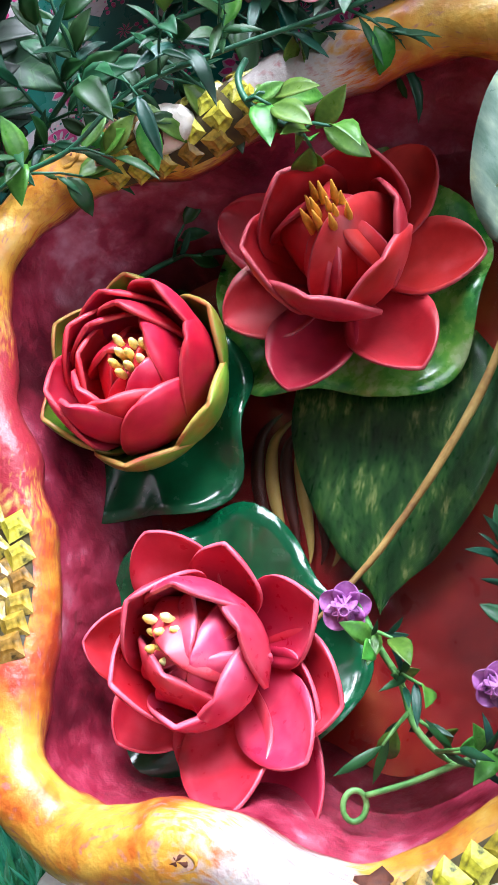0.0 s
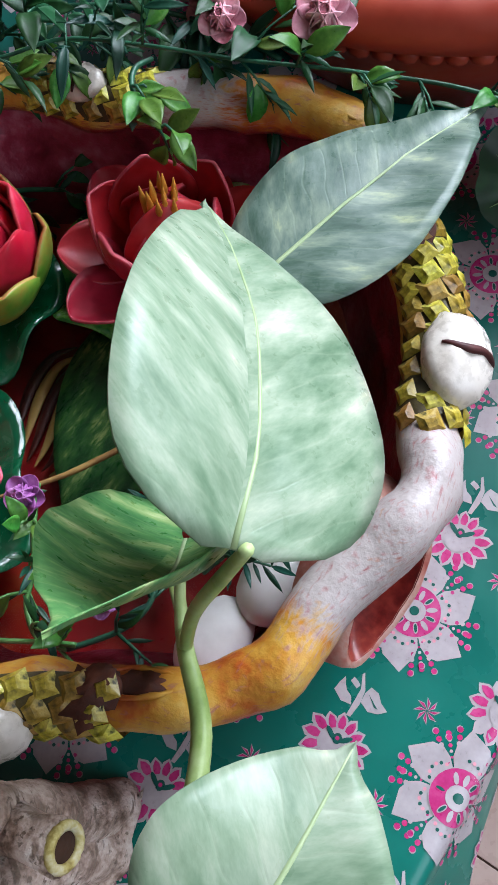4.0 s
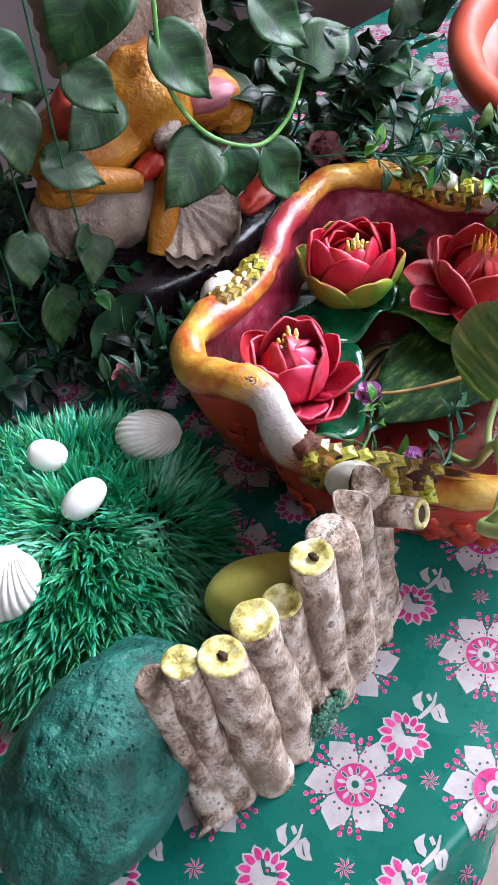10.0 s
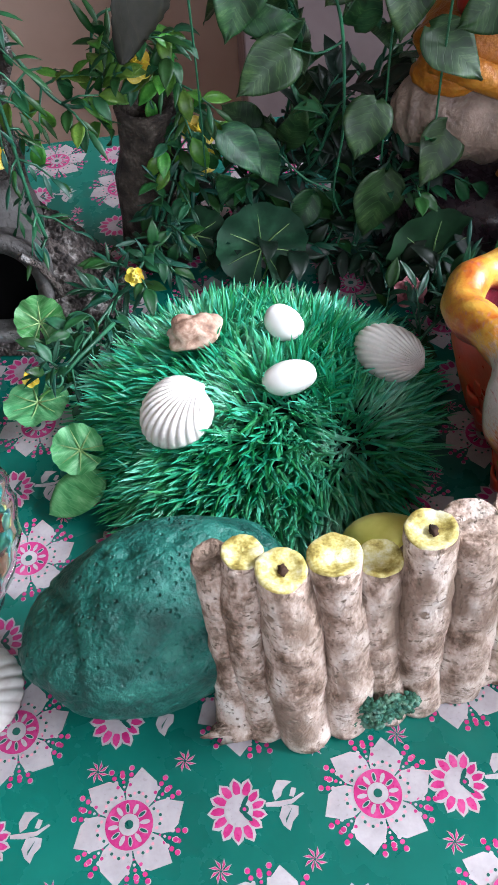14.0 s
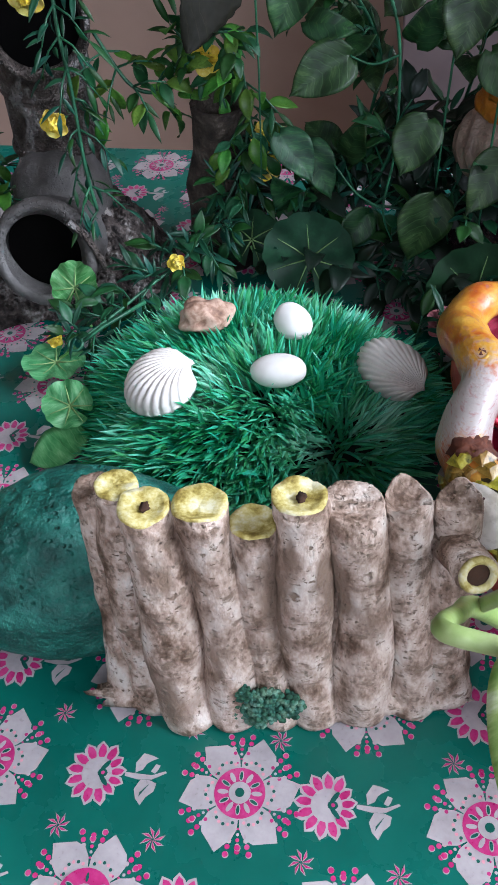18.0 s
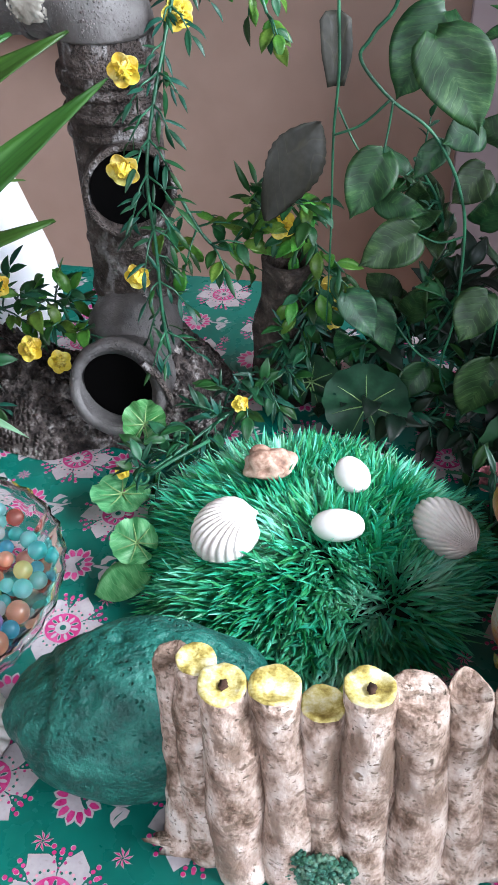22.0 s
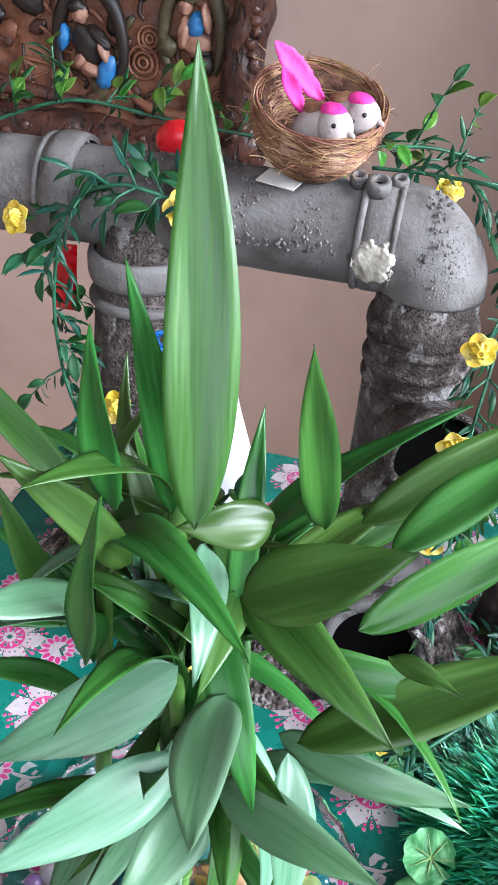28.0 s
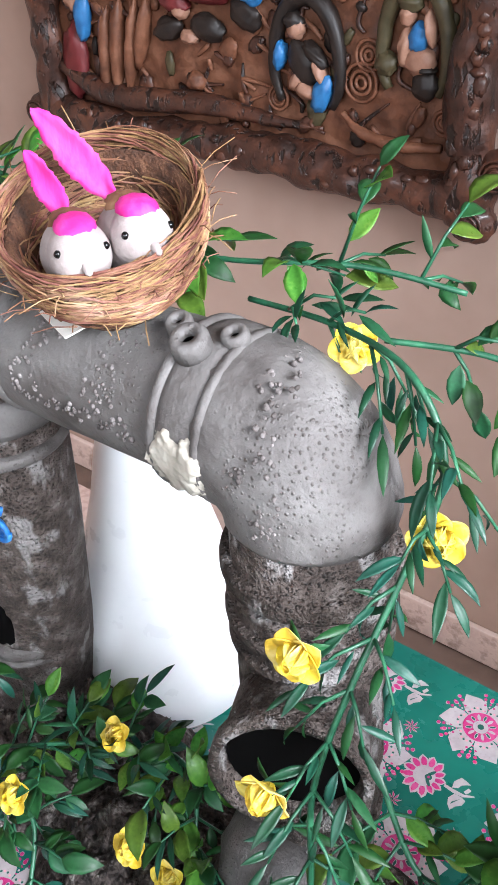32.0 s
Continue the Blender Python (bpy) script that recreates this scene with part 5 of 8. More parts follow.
while len(placed) < 400 and tries < 26000:
    tries += 1
    a, s = rnd(0, 2 * math.pi), math.sqrt(rnd(0, 1))
    r = rnd(0.0055, 0.0100)
    rad = 0.106 * s
    c = gb_c + Vector((rad * math.cos(a), rad * math.sin(a), 0.0))
    lo = 0.006 + 0.034 * max(0, (rad - 0.062) / 0.055) ** 1.5 + r
    z = max(lo, rnd(0.012, 0.040))
    c.z = z
    if all((c - q).length > (r + w) * 0.93 for q, w in placed):
        placed.append((c, r))
        k = random.choice((0, 0, 1, 6)) if c.y < 0.205 and rnd(0, 1) < 0.75 else random.choices(range(8), (4, 3, 6, 2, 3, 3, 5, 3))[0]
        part("water_bead", bead_me[k], None, beads, m=Matrix.Translation(c) @ Matrix.Scale(r, 4))

# ---- the pipe arch ----
PVC = mat("pipe_grey_grit", ["3c3836", "55514f", "63605e", "706d6b"], scale=16, rough=0.65, bump=0.9, bscale=260, detail=8, dist=0.0012)
PVCD = mat("pipe_dark_grit", ["261f1b", "3a302b", "4d443f", "6c6460"], scale=70, rough=0.7, bump=1.0, bscale=330, detail=10, dist=0.004)
grains(PVC, 380, 0.34, 0.6, 0.0025, 15, "56504d")
grains(PVCD, 420, 0.42, 1.0, 0.003)
dashes(PVCD, 60, (1, 1, 0.5), 0.57, "7c7876", 0.5, 0.002)
GRIT = mat("grit_crust", ["443e3c", "625c5a", "827c7a"], scale=90, rough=0.9, bump=1.0, bscale=300)
PUTTY = mat("putty_white", ["857f74", "9c968b", "aea99e"], scale=40, rough=0.7, bump=0.5)
PVCM = grains(mat("pipe_mid_grit", ["2a2725", "403c3a", "504d4c", "625f5d"], scale=20, rough=0.6, bump=0.9, bscale=260, detail=8, dist=0.0015), 380, 0.34, 0.6, 0.0025, 15)
# near-black paint for the shade in pipe openings, the leg's hole and ring centres
BLACK = mat("hole_shade_black", ["030303", "060505"], scale=20, rough=1.0, spec=0.05, bump=0)
arch = thing("pipe_arch", "arch of grey gritty drain pipes standing on a bark base", "pipe ornament", (-0.28, 0.59, 0.0))
AX, AY, AZ = -0.163, 0.602, 0.397
R = 0.0405


def hollow(path, r, wall=0.004, seg=28, **k):
    o = tube(path, r, seg, caps=False, **k)
    inner = [(*p[:3], (p[3] if len(p) > 3 else r) - wall) for p in path]
    i = tube(inner, r, seg, caps=False)
    v, f = join([o, (i[0], [tuple(reversed(q)) for q in i[1]])])
    n, h = len(path), len(o[0])
    for e in (0, (n - 1) * seg):
        for a in range(seg):
            b = (a + 1) % seg
            q = (e + a, e + b, h + e + b, h + e + a)
            f.append(q if e else tuple(reversed(q)))
    return v, f


# the right leg: a trunk with a round branch socket facing the front
part("leg", tube([(AX, AY, 0.05), (AX, AY, 0.12), (AX, AY, 0.22), (AX, AY, 0.30), (AX, AY, 0.368)], R, 32, rough=0.0016, freq=70), PVCD, arch, "dark bark-like gritty pipe")
for z, r, w in ((0.128, R + 0.003, 0.004), (0.180, R + 0.0015, 0.002), (0.283, R + 0.003, 0.003), (0.300, R + 0.004, 0.004), (0.318, R + 0.003, 0.003), (0.332, R + 0.005, 0.006)):
    part("collar", lathe([(r - 0.006, -w), (r - 0.001, -w), (r, -w * 0.4), (r, w * 0.4), (r - 0.001, w), (r - 0.006, w)], 40, (AX, AY, z)), PVCD, arch)
# upper opening
so = Vector((0.43, -0.90, 0.06)).normalized()
c0 = Vector((AX, AY, 0.245))
soc = part("socket", hollow([(*(c0 + so * 0.02), 0.035), (*(c0 + so * 0.058), 0.037), (*(c0 + so * 0.063), 0.0405), (*(c0 + so * 0.073), 0.0405)], 0.037, 0.0045), PVCD, arch, "thick grey ring of the upper opening")
# a black disc closes the socket and paints the shade of its depth
part("inside", moved(lathe([(0.0, 0.0), (0.0335, 0.0)], 28), frame_at(c0 + so * 0.062, Vector((0, 0, 1)), so)), BLACK, soc, "black disc painted as the shade inside the pipe")
# lower opening: a wide mouth slanting to the front
lo = Vector((0.03, -0.90, 0.30)).normalized()
c1 = Vector((-0.152, 0.546, 0.056))
low = part("mouth", hollow([(*(c1 - lo * 0.02), 0.044), (*(c1 + lo * 0.03), 0.0445), (*(c1 + lo * 0.046), 0.0450), (*(c1 + lo * 0.049), 0.0478), (*(c1 + lo * 0.058), 0.0485), (*(c1 + lo * 0.064), 0.0470), (*(c1 + lo * 0.066), 0.0440)], 0.045, 0.0085, 40, rough=0.0012, freq=60), PVCM, arch, "smooth grey pipe mouth")
# the mouth's depth is a black disc too, its shade put in the colour
part("inside", moved(lathe([(0.0, 0.0), (0.0372, 0.0)], 28), frame_at(c1 + lo * 0.050, Vector((0, 0, 1)), lo)), BLACK, low, "black disc painted as the shade inside the pipe")
part("mouth_strap", tube(spline([c1 + lo * 0.060 + Vector(p) for p in ((0.030, -0.004, 0.035), (0.042, -0.002, 0.020), (0.050, 0.0, 0.0), (0.051, 0.004, -0.016))], 6), 0.0030, 8, rough=0.0006, freq=120), PVCD, low, "dark strip round the mouth")
part("shoulder", blob(0.047, 0.050, 0.052, 0.08, 3, 28, 18, m=Matrix.Translation((-0.160, 0.576, 0.085))), PVCM, arch, "smooth grey pipe shoulder")
# the top: elbow, straight run, tee
bendp = []
for a in np.linspace(0, math.pi / 2, 12):
    bendp.append((AX - 0.034 + 0.034 * math.cos(a), AY, AZ - 0.034 + 0.034 * math.sin(a), 0.0425))
part("elbow", tube([(AX, AY, 0.361, 0.0418)] + bendp + [(AX - 0.05, AY, AZ, 0.0415)], R, 32, rough=0.0012, freq=60), PVC, arch, "smooth grey pipe elbow")
part("cross_pipe", tube([(x, AY, AZ - 0.006 * (AX - x) / 0.4, 0.0388) for x in np.linspace(AX - 0.045, -0.53, 14)], R, 32, rough=0.0010, freq=70), PVC, arch, "grey pipe with sprinkled grit")


def xcollar(x, r, w):
    r -= 0.0004
    g = lathe([(r - 0.006, -w), (r - 0.0015, -w), (r, -w * 0.5), (r, w * 0.5), (r - 0.0015, w), (r - 0.006, w)], 40)
    part("collar", moved(g, frame_at((x, AY, AZ), Vector((0, 0, 1)), Vector((1, 0, 0)))), PVC, arch)


for x, r, w in ((-0.222, 0.0440, 0.0028), (-0.196, 0.0440, 0.0024), (-0.209, 0.0434, 0.012), (-0.338, 0.0425, 0.0035), (-0.350, 0.0412, 0.012), (-0.362, 0.0425, 0.003), (-0.458, 0.0435, 0.012), (-0.475, 0.041, 0.003)):
    xcollar(x, r, w)
part("leg", tube([(-0.442, 0.602, 0.0, 0.042), (-0.430, 0.602, 0.06, 0.041), (-0.415, 0.601, 0.14, 0.040), (-0.402, 0.600, 0.24, 0.0395), (-0.395, 0.600, 0.385, 0.0395)], R, 32, rough=0.0016, freq=70), PVCD, arch, "dark gritty pipe with pale patches")
for s, r, w in ((0.315, 0.044, 0.004), (0.345, 0.0445, 0.012), (0.120, 0.0435, 0.003), (0.13, 0.0425, 0.006)):
    part("collar", lathe([(r - 0.006, -w), (r - 0.0015, -w), (r, -w * 0.5), (r, w * 0.5), (r - 0.0015, w), (r - 0.006, w)], 36, (-0.398 - 0.16 * max(0, 0.3 - s) * 0.9, 0.597, s)), PVC, arch)
# no real opening: a black lump paints the shade of a hole
part("leg_hole", blob(0.020, 0.006, 0.022, 0.25, 3, 20, 12, m=Matrix.Translation((-0.410, 0.5610, 0.165))), BLACK, arch, "jagged black lump painted as the shade in a hole")
# blue paper coils
BLUE = mat("coil_blue", ["154f8e", "1f68ac", "3a80bc"], scale=60, rough=0.5, vary=0.2)
for dz, rr in ((0.0, 0.0095), (-0.019, 0.0085)):
    pts = []
    for t in np.linspace(0, 4 * math.pi, 50):
        q = rr * (0.45 + 0.55 * t / (4 * math.pi))
        pts.append((-0.366 + 0.004 * (dz < 0) + q * math.cos(t), 0.5575 + 0.0015 * math.sin(t * 0.5), 0.297 + dz + q * math.sin(t)))
    part("paper_coil", tube(pts, 0.0019, 6), BLUE, arch, "blue paper coil")
# rings standing on the pipe like eyes
for x, y, z, r, hh in ((-0.214, 0.586, 0.437, 0.0092, 0.011), (-0.230, 0.597, 0.437, 0.0066, 0.009), (-0.200, 0.600, 0.438, 0.0066, 0.009), (-0.161, 0.507, 0.112, 0.0066, 0.009)):
    d = Vector((0.05, -0.35, 0.9)) if z > 0.3 else Vector((-0.05, -0.75, 0.65))
    g = lathe([(r * 0.40, hh * 0.5), (r * 0.45, hh), (r * 0.85, hh), (r, hh * 0.8), (r, 0.0), (0.0, 0.0)], 20)
    rg = part("ring_stud", moved(g, frame_at((x, y, z - 0.002), Vector((1, 0, 0)), d)), PVC, arch, "grey ring like an eye")
    part("pupil", moved(lathe([(0.0, hh * 0.55), (r * 0.45, hh * 0.55)], 14), frame_at((x, y, z - 0.002), Vector((1, 0, 0)), d)), BLACK if z > 0.3 else BLUE, rg)
# white putty on the collar, crust on the elbow, grit along the top
pv, pf, na, nx = [], [], 40, 30
for i in range(na + 1):
    for j in range(nx + 1):
        an, x = radians(72 + 48 * i / na), -0.224 + 0.032 * j / nx
        q = noise.noise(Vector((x * 150, an * 7, 1.5))) + 0.5 * noise.noise(Vector((x * 420, an * 19, 4.5)))
        edge = 1 - ((i / na - 0.55) / 0.5) ** 2 - ((j / nx - 0.5) / 0.5) ** 2 + 0.55 * q
        r = 0.0424 + 0.0028 * min(1.0, max(-1.0, edge * 2.5)) + 0.0009 * q
        pv.append(Vector((x, AY - r * math.sin(an), AZ + r * math.cos(an))))
for i in range(na):
    for j in range(nx):
        pf.append((i * (nx + 1) + j, i * (nx + 1) + j + 1, (i + 1) * (nx + 1) + j + 1, (i + 1) * (nx + 1) + j))
part("putty_patch", (pv, pf), PUTTY, arch, "smeared white putty")
gv = []
for k in range(1500):
    if k < 1150:
        x, an = rnd(-0.335, -0.225) if k < 700 else rnd(-0.45, -0.37) if k < 950 else rnd(-0.195, -0.150), rnd(-1.7, 0.5)
        d = Vector((0, math.sin(an), math.cos(an)))
        c = Vector((x, AY, AZ - 0.003)) + d * 0.0390
        if noise.noise(c * 38) < 0.02:
            continue
        if k >= 950:
            c += d * 0.003
    else:
        d = Vector((rnd(0.05, 0.95), rnd(-1.0, -0.35), rnd(-0.15, 0.55))).normalized()
        c = Vector((AX - 0.006, AY, 0.374)) + d * 0.0428
    s = rnd(0.0007, 0.0016)
    gv.append(blob(s, s, s, 0.5, 3, 6, 4, m=Matrix.Translation(c), seed=k))
tagged(part("grit", join(gv), GRIT, arch, "coarse sand grains stuck to the pipe"), kind="stuff")
# bark mound round the foot
MOUND = mat("mound_bark", ["14100e", "2c2421", "524945", "8f8985"], scale=60, rough=0.9, bump=1.0, bscale=200, detail=8, dist=0.003)
grains(MOUND, 170, 0.6, 1.0, 0.007)


def mound(cx, cy, rx, ry, h, seed, nu=110, nv=52):
    v, f = [], []
    for j in range(nv + 1):
        s = j / nv
        for i in range(nu):
            a = 2 * math.pi * i / nu
            k = 1 + 0.16 * noise.noise(Vector((math.cos(a) * 2 + seed, math.sin(a) * 2, seed)))
            x, y = cx + rx * k * s * math.cos(a), cy + ry * k * s * math.sin(a)
            z = h * (1 - s ** 2.4) + 0.014 * noise.noise(Vector((x * 30, y * 30, seed))) * (1 - s ** 4) + 0.008 * noise.noise(Vector((x * 80, y * 80, seed))) * (1 - s ** 6) + 0.005 * noise.noise(Vector((x * 190, y * 190, seed))) * (1 - s ** 8) + 0.0025 * noise.noise(Vector((x * 420, y * 420, seed)))
            v.append(Vector((x, y, max(0.0015, z))))
    for j in range(nv):
        for i in range(nu):
            l = (i + 1) % nu
            f.append((j * nu + i, (j + 1) * nu + i, (j + 1) * nu + l, j * nu + l))
    return v, f


part("bark_mound", mound(-0.145, 0.570, 0.095, 0.085, 0.088, 1.0), MOUND, arch, "rough dark bark mound with grey dust")
part("bark_mound", mound(-0.255, 0.545, 0.115, 0.085, 0.055, 2.0), MOUND, arch, "rough dark bark mound")
part("bark_mound", mound(-0.400, 0.590, 0.110, 0.090, 0.060, 3.0), MOUND, arch, "rough dark bark mound")

# ---- card and nest ----
lone("paper_card", box(-0.020, 0.012, -0.010, 0.010, -0.0004, 0.0004), mat("card_white", ["c9c4bc", "dad6d0"], scale=10, rough=0.6, bump=0), "small white paper card lying on the pipe under the nest", "card", m=Matrix.Translation((-0.281, 0.577, 0.4362)) @ Matrix.Rotation(-0.35, 4, "Z") @ Matrix.Rotation(0.22, 4, "X"), smooth=False)
NC = Vector((-0.262, 0.597, 0.467))
STRAW = mat("nest_straw", ["4c2e1e", "6e4832", "88644a", "a0806a"], scale=40, rough=0.75, bump=0.2, vary=0.5, island=True)
nest = thing("bird_nest", "small round nest of woven brown straw sitting on the pipe", "nest", NC - Vector((0, 0, 0.034)))
NC = NC + Vector((-0.004, -0.006, 0.011))
TILT = Matrix.Translation(NC) @ Matrix.Rotation(0.34, 4, "X") @ Matrix.Rotation(0.12, 4, "Y") @ Matrix.Translation(-NC)
part("nest_cup", moved(lathe([(0.0, -0.041), (0.018, -0.040), (0.030, -0.032), (0.039, -0.018), (0.0435, 0.0), (0.044, 0.010), (0.040, 0.012), (0.036, 0.0), (0.030, -0.010), (0.02, -0.017), (0.0, -0.019)], 40, NC, wob=lambda a, z: 1 + 0.03 * math.sin(3 * a + 40 * z)), TILT), mat("nest_lining", ["2e1c12", "4a2e1e", "644430"], scale=90, rough=0.9, bump=1.0, bscale=300, dist=0.003), nest, "matted dark straw lining")
sv, sf = [], []
for k in range(1250):
    a0, span = rnd(0, 2 * math.pi), rnd(0.8, 3.0)
    inside = k % 3 == 0
    u0, drift, ph = rnd(0.0, 1.0), rnd(-0.25, 0.25), rnd(0, 6)
    pts = []
    for t in np.linspace(0, 1, 11):
        a = a0 + span * t
        u = min(1.06, max(0.02, u0 + drift * math.sin(3 * t + ph)))
        z = -0.040 + 0.054 * u
        r = 0.0465 * math.sqrt(max(0.0, 1 - max(0.0, 1 - u) ** 2.2)) if not inside else 0.016 + 0.028 * u
        if inside:
            z = -0.020 + 0.033 * u ** 1.6
        r += 0.002 * math.sin(5 * t + ph)
        pts.append(NC + Vector((r * math.cos(a), r * math.sin(a), z + 0.0015 * math.sin(7 * t + ph))))
    g = tube(pts, rnd(0.0003, 0.00075), 4, caps=False)
    o = len(sv)
    sv += g[0]
    sf += [tuple(i + o for i in q) for q in g[1]]
for k in range(150):
    a = rnd(0, 2 * math.pi)
    p = NC + Vector((0.047 * math.cos(a), 0.047 * math.sin(a), rnd(-0.014, 0.012)))
    q = p + Vector((math.cos(a) * 0.6 + rnd(-1, 1), math.sin(a) * 0.6 + rnd(-1, 1), rnd(-0.3, 0.9))) * rnd(0.006, 0.016)
    g = tube([p, p.lerp(q, 0.5) + Vector((0, 0, 0.002)), q], 0.0003, 4, caps=False)
    o = len(sv)
    sv += g[0]
    sf += [tuple(i + o for i in q2) for q2 in g[1]]
tagged(part("straw", moved((sv, sf), TILT), STRAW, nest, "loose curled straw strands"), kind="stuff")
BW, BP, BE = mat("toy_white", ["8c807e", "9a8f8c", "a69c99"], scale=60, rough=0.75, bump=0.4, bscale=500), mat("toy_pink", ["a8146a", "b8227a", "c84890"], scale=60, rough=0.7, bump=0.4, bscale=400, stretch=(1, 1, 0.2)), mat("toy_eye", ["080808", "101010"], scale=10, rough=0.15, bump=0)


def toy(at, yaw, lab, feathers):
    """A toy fowl as one plain shape."""
    m = Matrix.Translation(at) @ Matrix.Rotation(yaw, 4, "Z")
    body = blob(0.0215, 0.0145, 0.0160, 0.03, 2, 28, 20, m=m @ Matrix.Translation((-0.003, 0, -0.002)) @ Matrix.Rotation(-0.30, 4, "Y"))
    head = blob(0.0138, 0.0132, 0.0140, 0, 2, 24, 18, m=m @ Matrix.Translation((0.0105, 0, 0.0030)))
    cap = blob(0.0100, 0.0088, 0.0050, 0.10, 3, 20, 12, m=m @ Matrix.Translation((0.0085, 0, 0.0142)) @ Matrix.Rotation(0.1, 4, "Y"))
    back = blob(0.0110, 0.0085, 0.0045, 0.25, 4, 16, 10, m=m @ Matrix.Translation((-0.006, 0, 0.0125)) @ Matrix.Rotation(-0.15, 4, "Y"))
    beak = blob(0.0050, 0.0022, 0.0022, 0, 2, 10, 8, m=m @ Matrix.Translation((0.0245, 0, 0.0030)) @ Matrix.Rotation(0.3, 4, "Y"))
    eyes = [blob(0.0017, 0.0017, 0.0017, 0, 2, 8, 6, m=m @ Matrix.Translation((0.0180, sd * 0.0098, 0.0080))) for sd in (-1, 1)]
    plumes = []
    for off, d, ln, w in feathers:
        b = blade(ln, w, lambda t: oval(0.50, 0.6)(t) * (0.92 + 0.08 * math.sin(t * 61 + 3 * math.sin(t * 13))), 34, 6, bend=-0.35, fold=0.3, wave=0.0014, thick=0.0005)
        plumes.append(moved(b, frame_at(Vector(at) + Vector(off), d, Vector((0.35, -0.8, 0.4)))))
    gs_ = [body, head, beak, cap, back] + eyes + plumes
    ids = []
    for g, c in zip(gs_, [0, 0, 0, 1, 3, 2, 2] + [1] * len(plumes)):
        ids += [c] * len(g[1])
    v, f = join(gs_)
    lone("toy_figure", (v, f), [BW, BP, BE, STRAW], lab, "toy figure", idx=ids, group="toy figures in the nest")


toy((-0.258, 0.566, 0.4790), -0.55, "white toy chick with pink cap and feathers in the nest", [((-0.016, 0.012, 0.006), (-0.55, 0.05, 0.80), 0.034, 0.013)])
toy((-0.243, 0.586, 0.4830), -0.42, "white toy chick with pink cap beside another in the nest", [((-0.020, 0.012, 0.006), (-0.75, 0.0, 0.62), 0.054, 0.017)])

# ---- the white bottle and red things behind the pipes ----
BOT = mat("bottle_plastic", ["e6e8ec", "eef0f2", "f2f3f5"], scale=8, rough=0.3, bump=0.02, rvar=0.04)
REDP = mat("red_plastic", ["b01018", "c8141e", "d8262e"], scale=20, rough=0.3, bump=0.05)
bx, by = -0.386, 0.700
bot = thing("spray_bottle", "white conical plastic bottle with a red cap standing behind the pipe", "bottle", (bx, by, 0.0))
part("bottle_body", lathe([(0.0, 0.001), (0.074, 0.001), (0.079, 0.006), (0.0795, 0.055), (0.077, 0.078), (0.071, 0.100), (0.062, 0.130), (0.053, 0.165), (0.042, 0.205), (0.034, 0.245), (0.0275, 0.275), (0.0255, 0.286), (0.0, 0.286)], 56, (bx, by, 0)), BOT, bot)
part("cap", lathe([(0.0245, 0.287), (0.0265, 0.289), (0.0258, 0.316), (0.0235, 0.320), (0.0, 0.320)], 36, (bx, by, 0), wob=lambda a, z: 1 + 0.012 * math.sin(36 * a)), REDP, bot, "ribbed red cap")
lone("red_ornament", blob(0.020, 0.012, 0.017, 0.10, 2, 28, 20, m=Matrix.Translation((-0.385, 0.652, 0.430)), seed=3), REDP, "shiny red plastic strawberry shape resting behind the top pipe", "ornament")

# ---- the wall relief ----
RB = mat("relief_brown", ["24140e", "3f241a", "5a3626"], scale=22, rough=0.5, bump=0.8, bscale=120, detail=8, coat=0.2, dist=0.002)
dashes(RB, 70, (1, 1, 0.35), 0.55, "1c100b", -0.9, 0.004)
RT = mat("relief_tan", ["4c2e20", "6c4430", "845a44"], scale=18, rough=0.55, bump=0.7, bscale=120, dist=0.002)
RC = {"skin": mat("relief_buff", ["8a6452", "a07a66"], scale=60, rough=0.5), "dark": mat("relief_black", ["16110f", "241c18"], scale=60, rough=0.5),
      "blue": mat("relief_blue", ["1f5a8c", "2f72a8"], scale=60, rough=0.45), "maroon": mat("relief_maroon", ["551a1c", "6c2628"], scale=60, rough=0.5), "olive": mat("relief_olive", ["3a3420", "4d4530"], scale=60, rough=0.5)}
rel = thing("wall_relief", "large dark brown carved relief picture in a log frame", "wall relief")
X0, X1, Z0, Z1 = -2.23, -0.80, -0.125, 0.78
nx, nz = 150, 96
v, f = [], []
for j in range(nz + 1):
    for i in range(nx + 1):
        x, z = X0 + (X1 - X0) * i / nx, Z0 + (Z1 - Z0) * j / nz
        y = 2.425 - 0.012 * noise.noise(Vector((x * 8, z * 8, 0))) - 0.007 * noise.noise(Vector((x * 26, z * 26, 2))) - 0.004 * abs(math.sin(z * 60 + 3 * noise.noise(Vector((x * 4, z * 4, 5)))))
        v.append(Vector((x, y, z)))
for j in range(nz):
    for i in range(nx):
        f.append((j * (nx + 1) + i, j * (nx + 1) + i + 1, (j + 1) * (nx + 1) + i + 1, (j + 1) * (nx + 1) + i))
part("relief_ground", (v, f), RT, rel, "tan-brown carved ground")
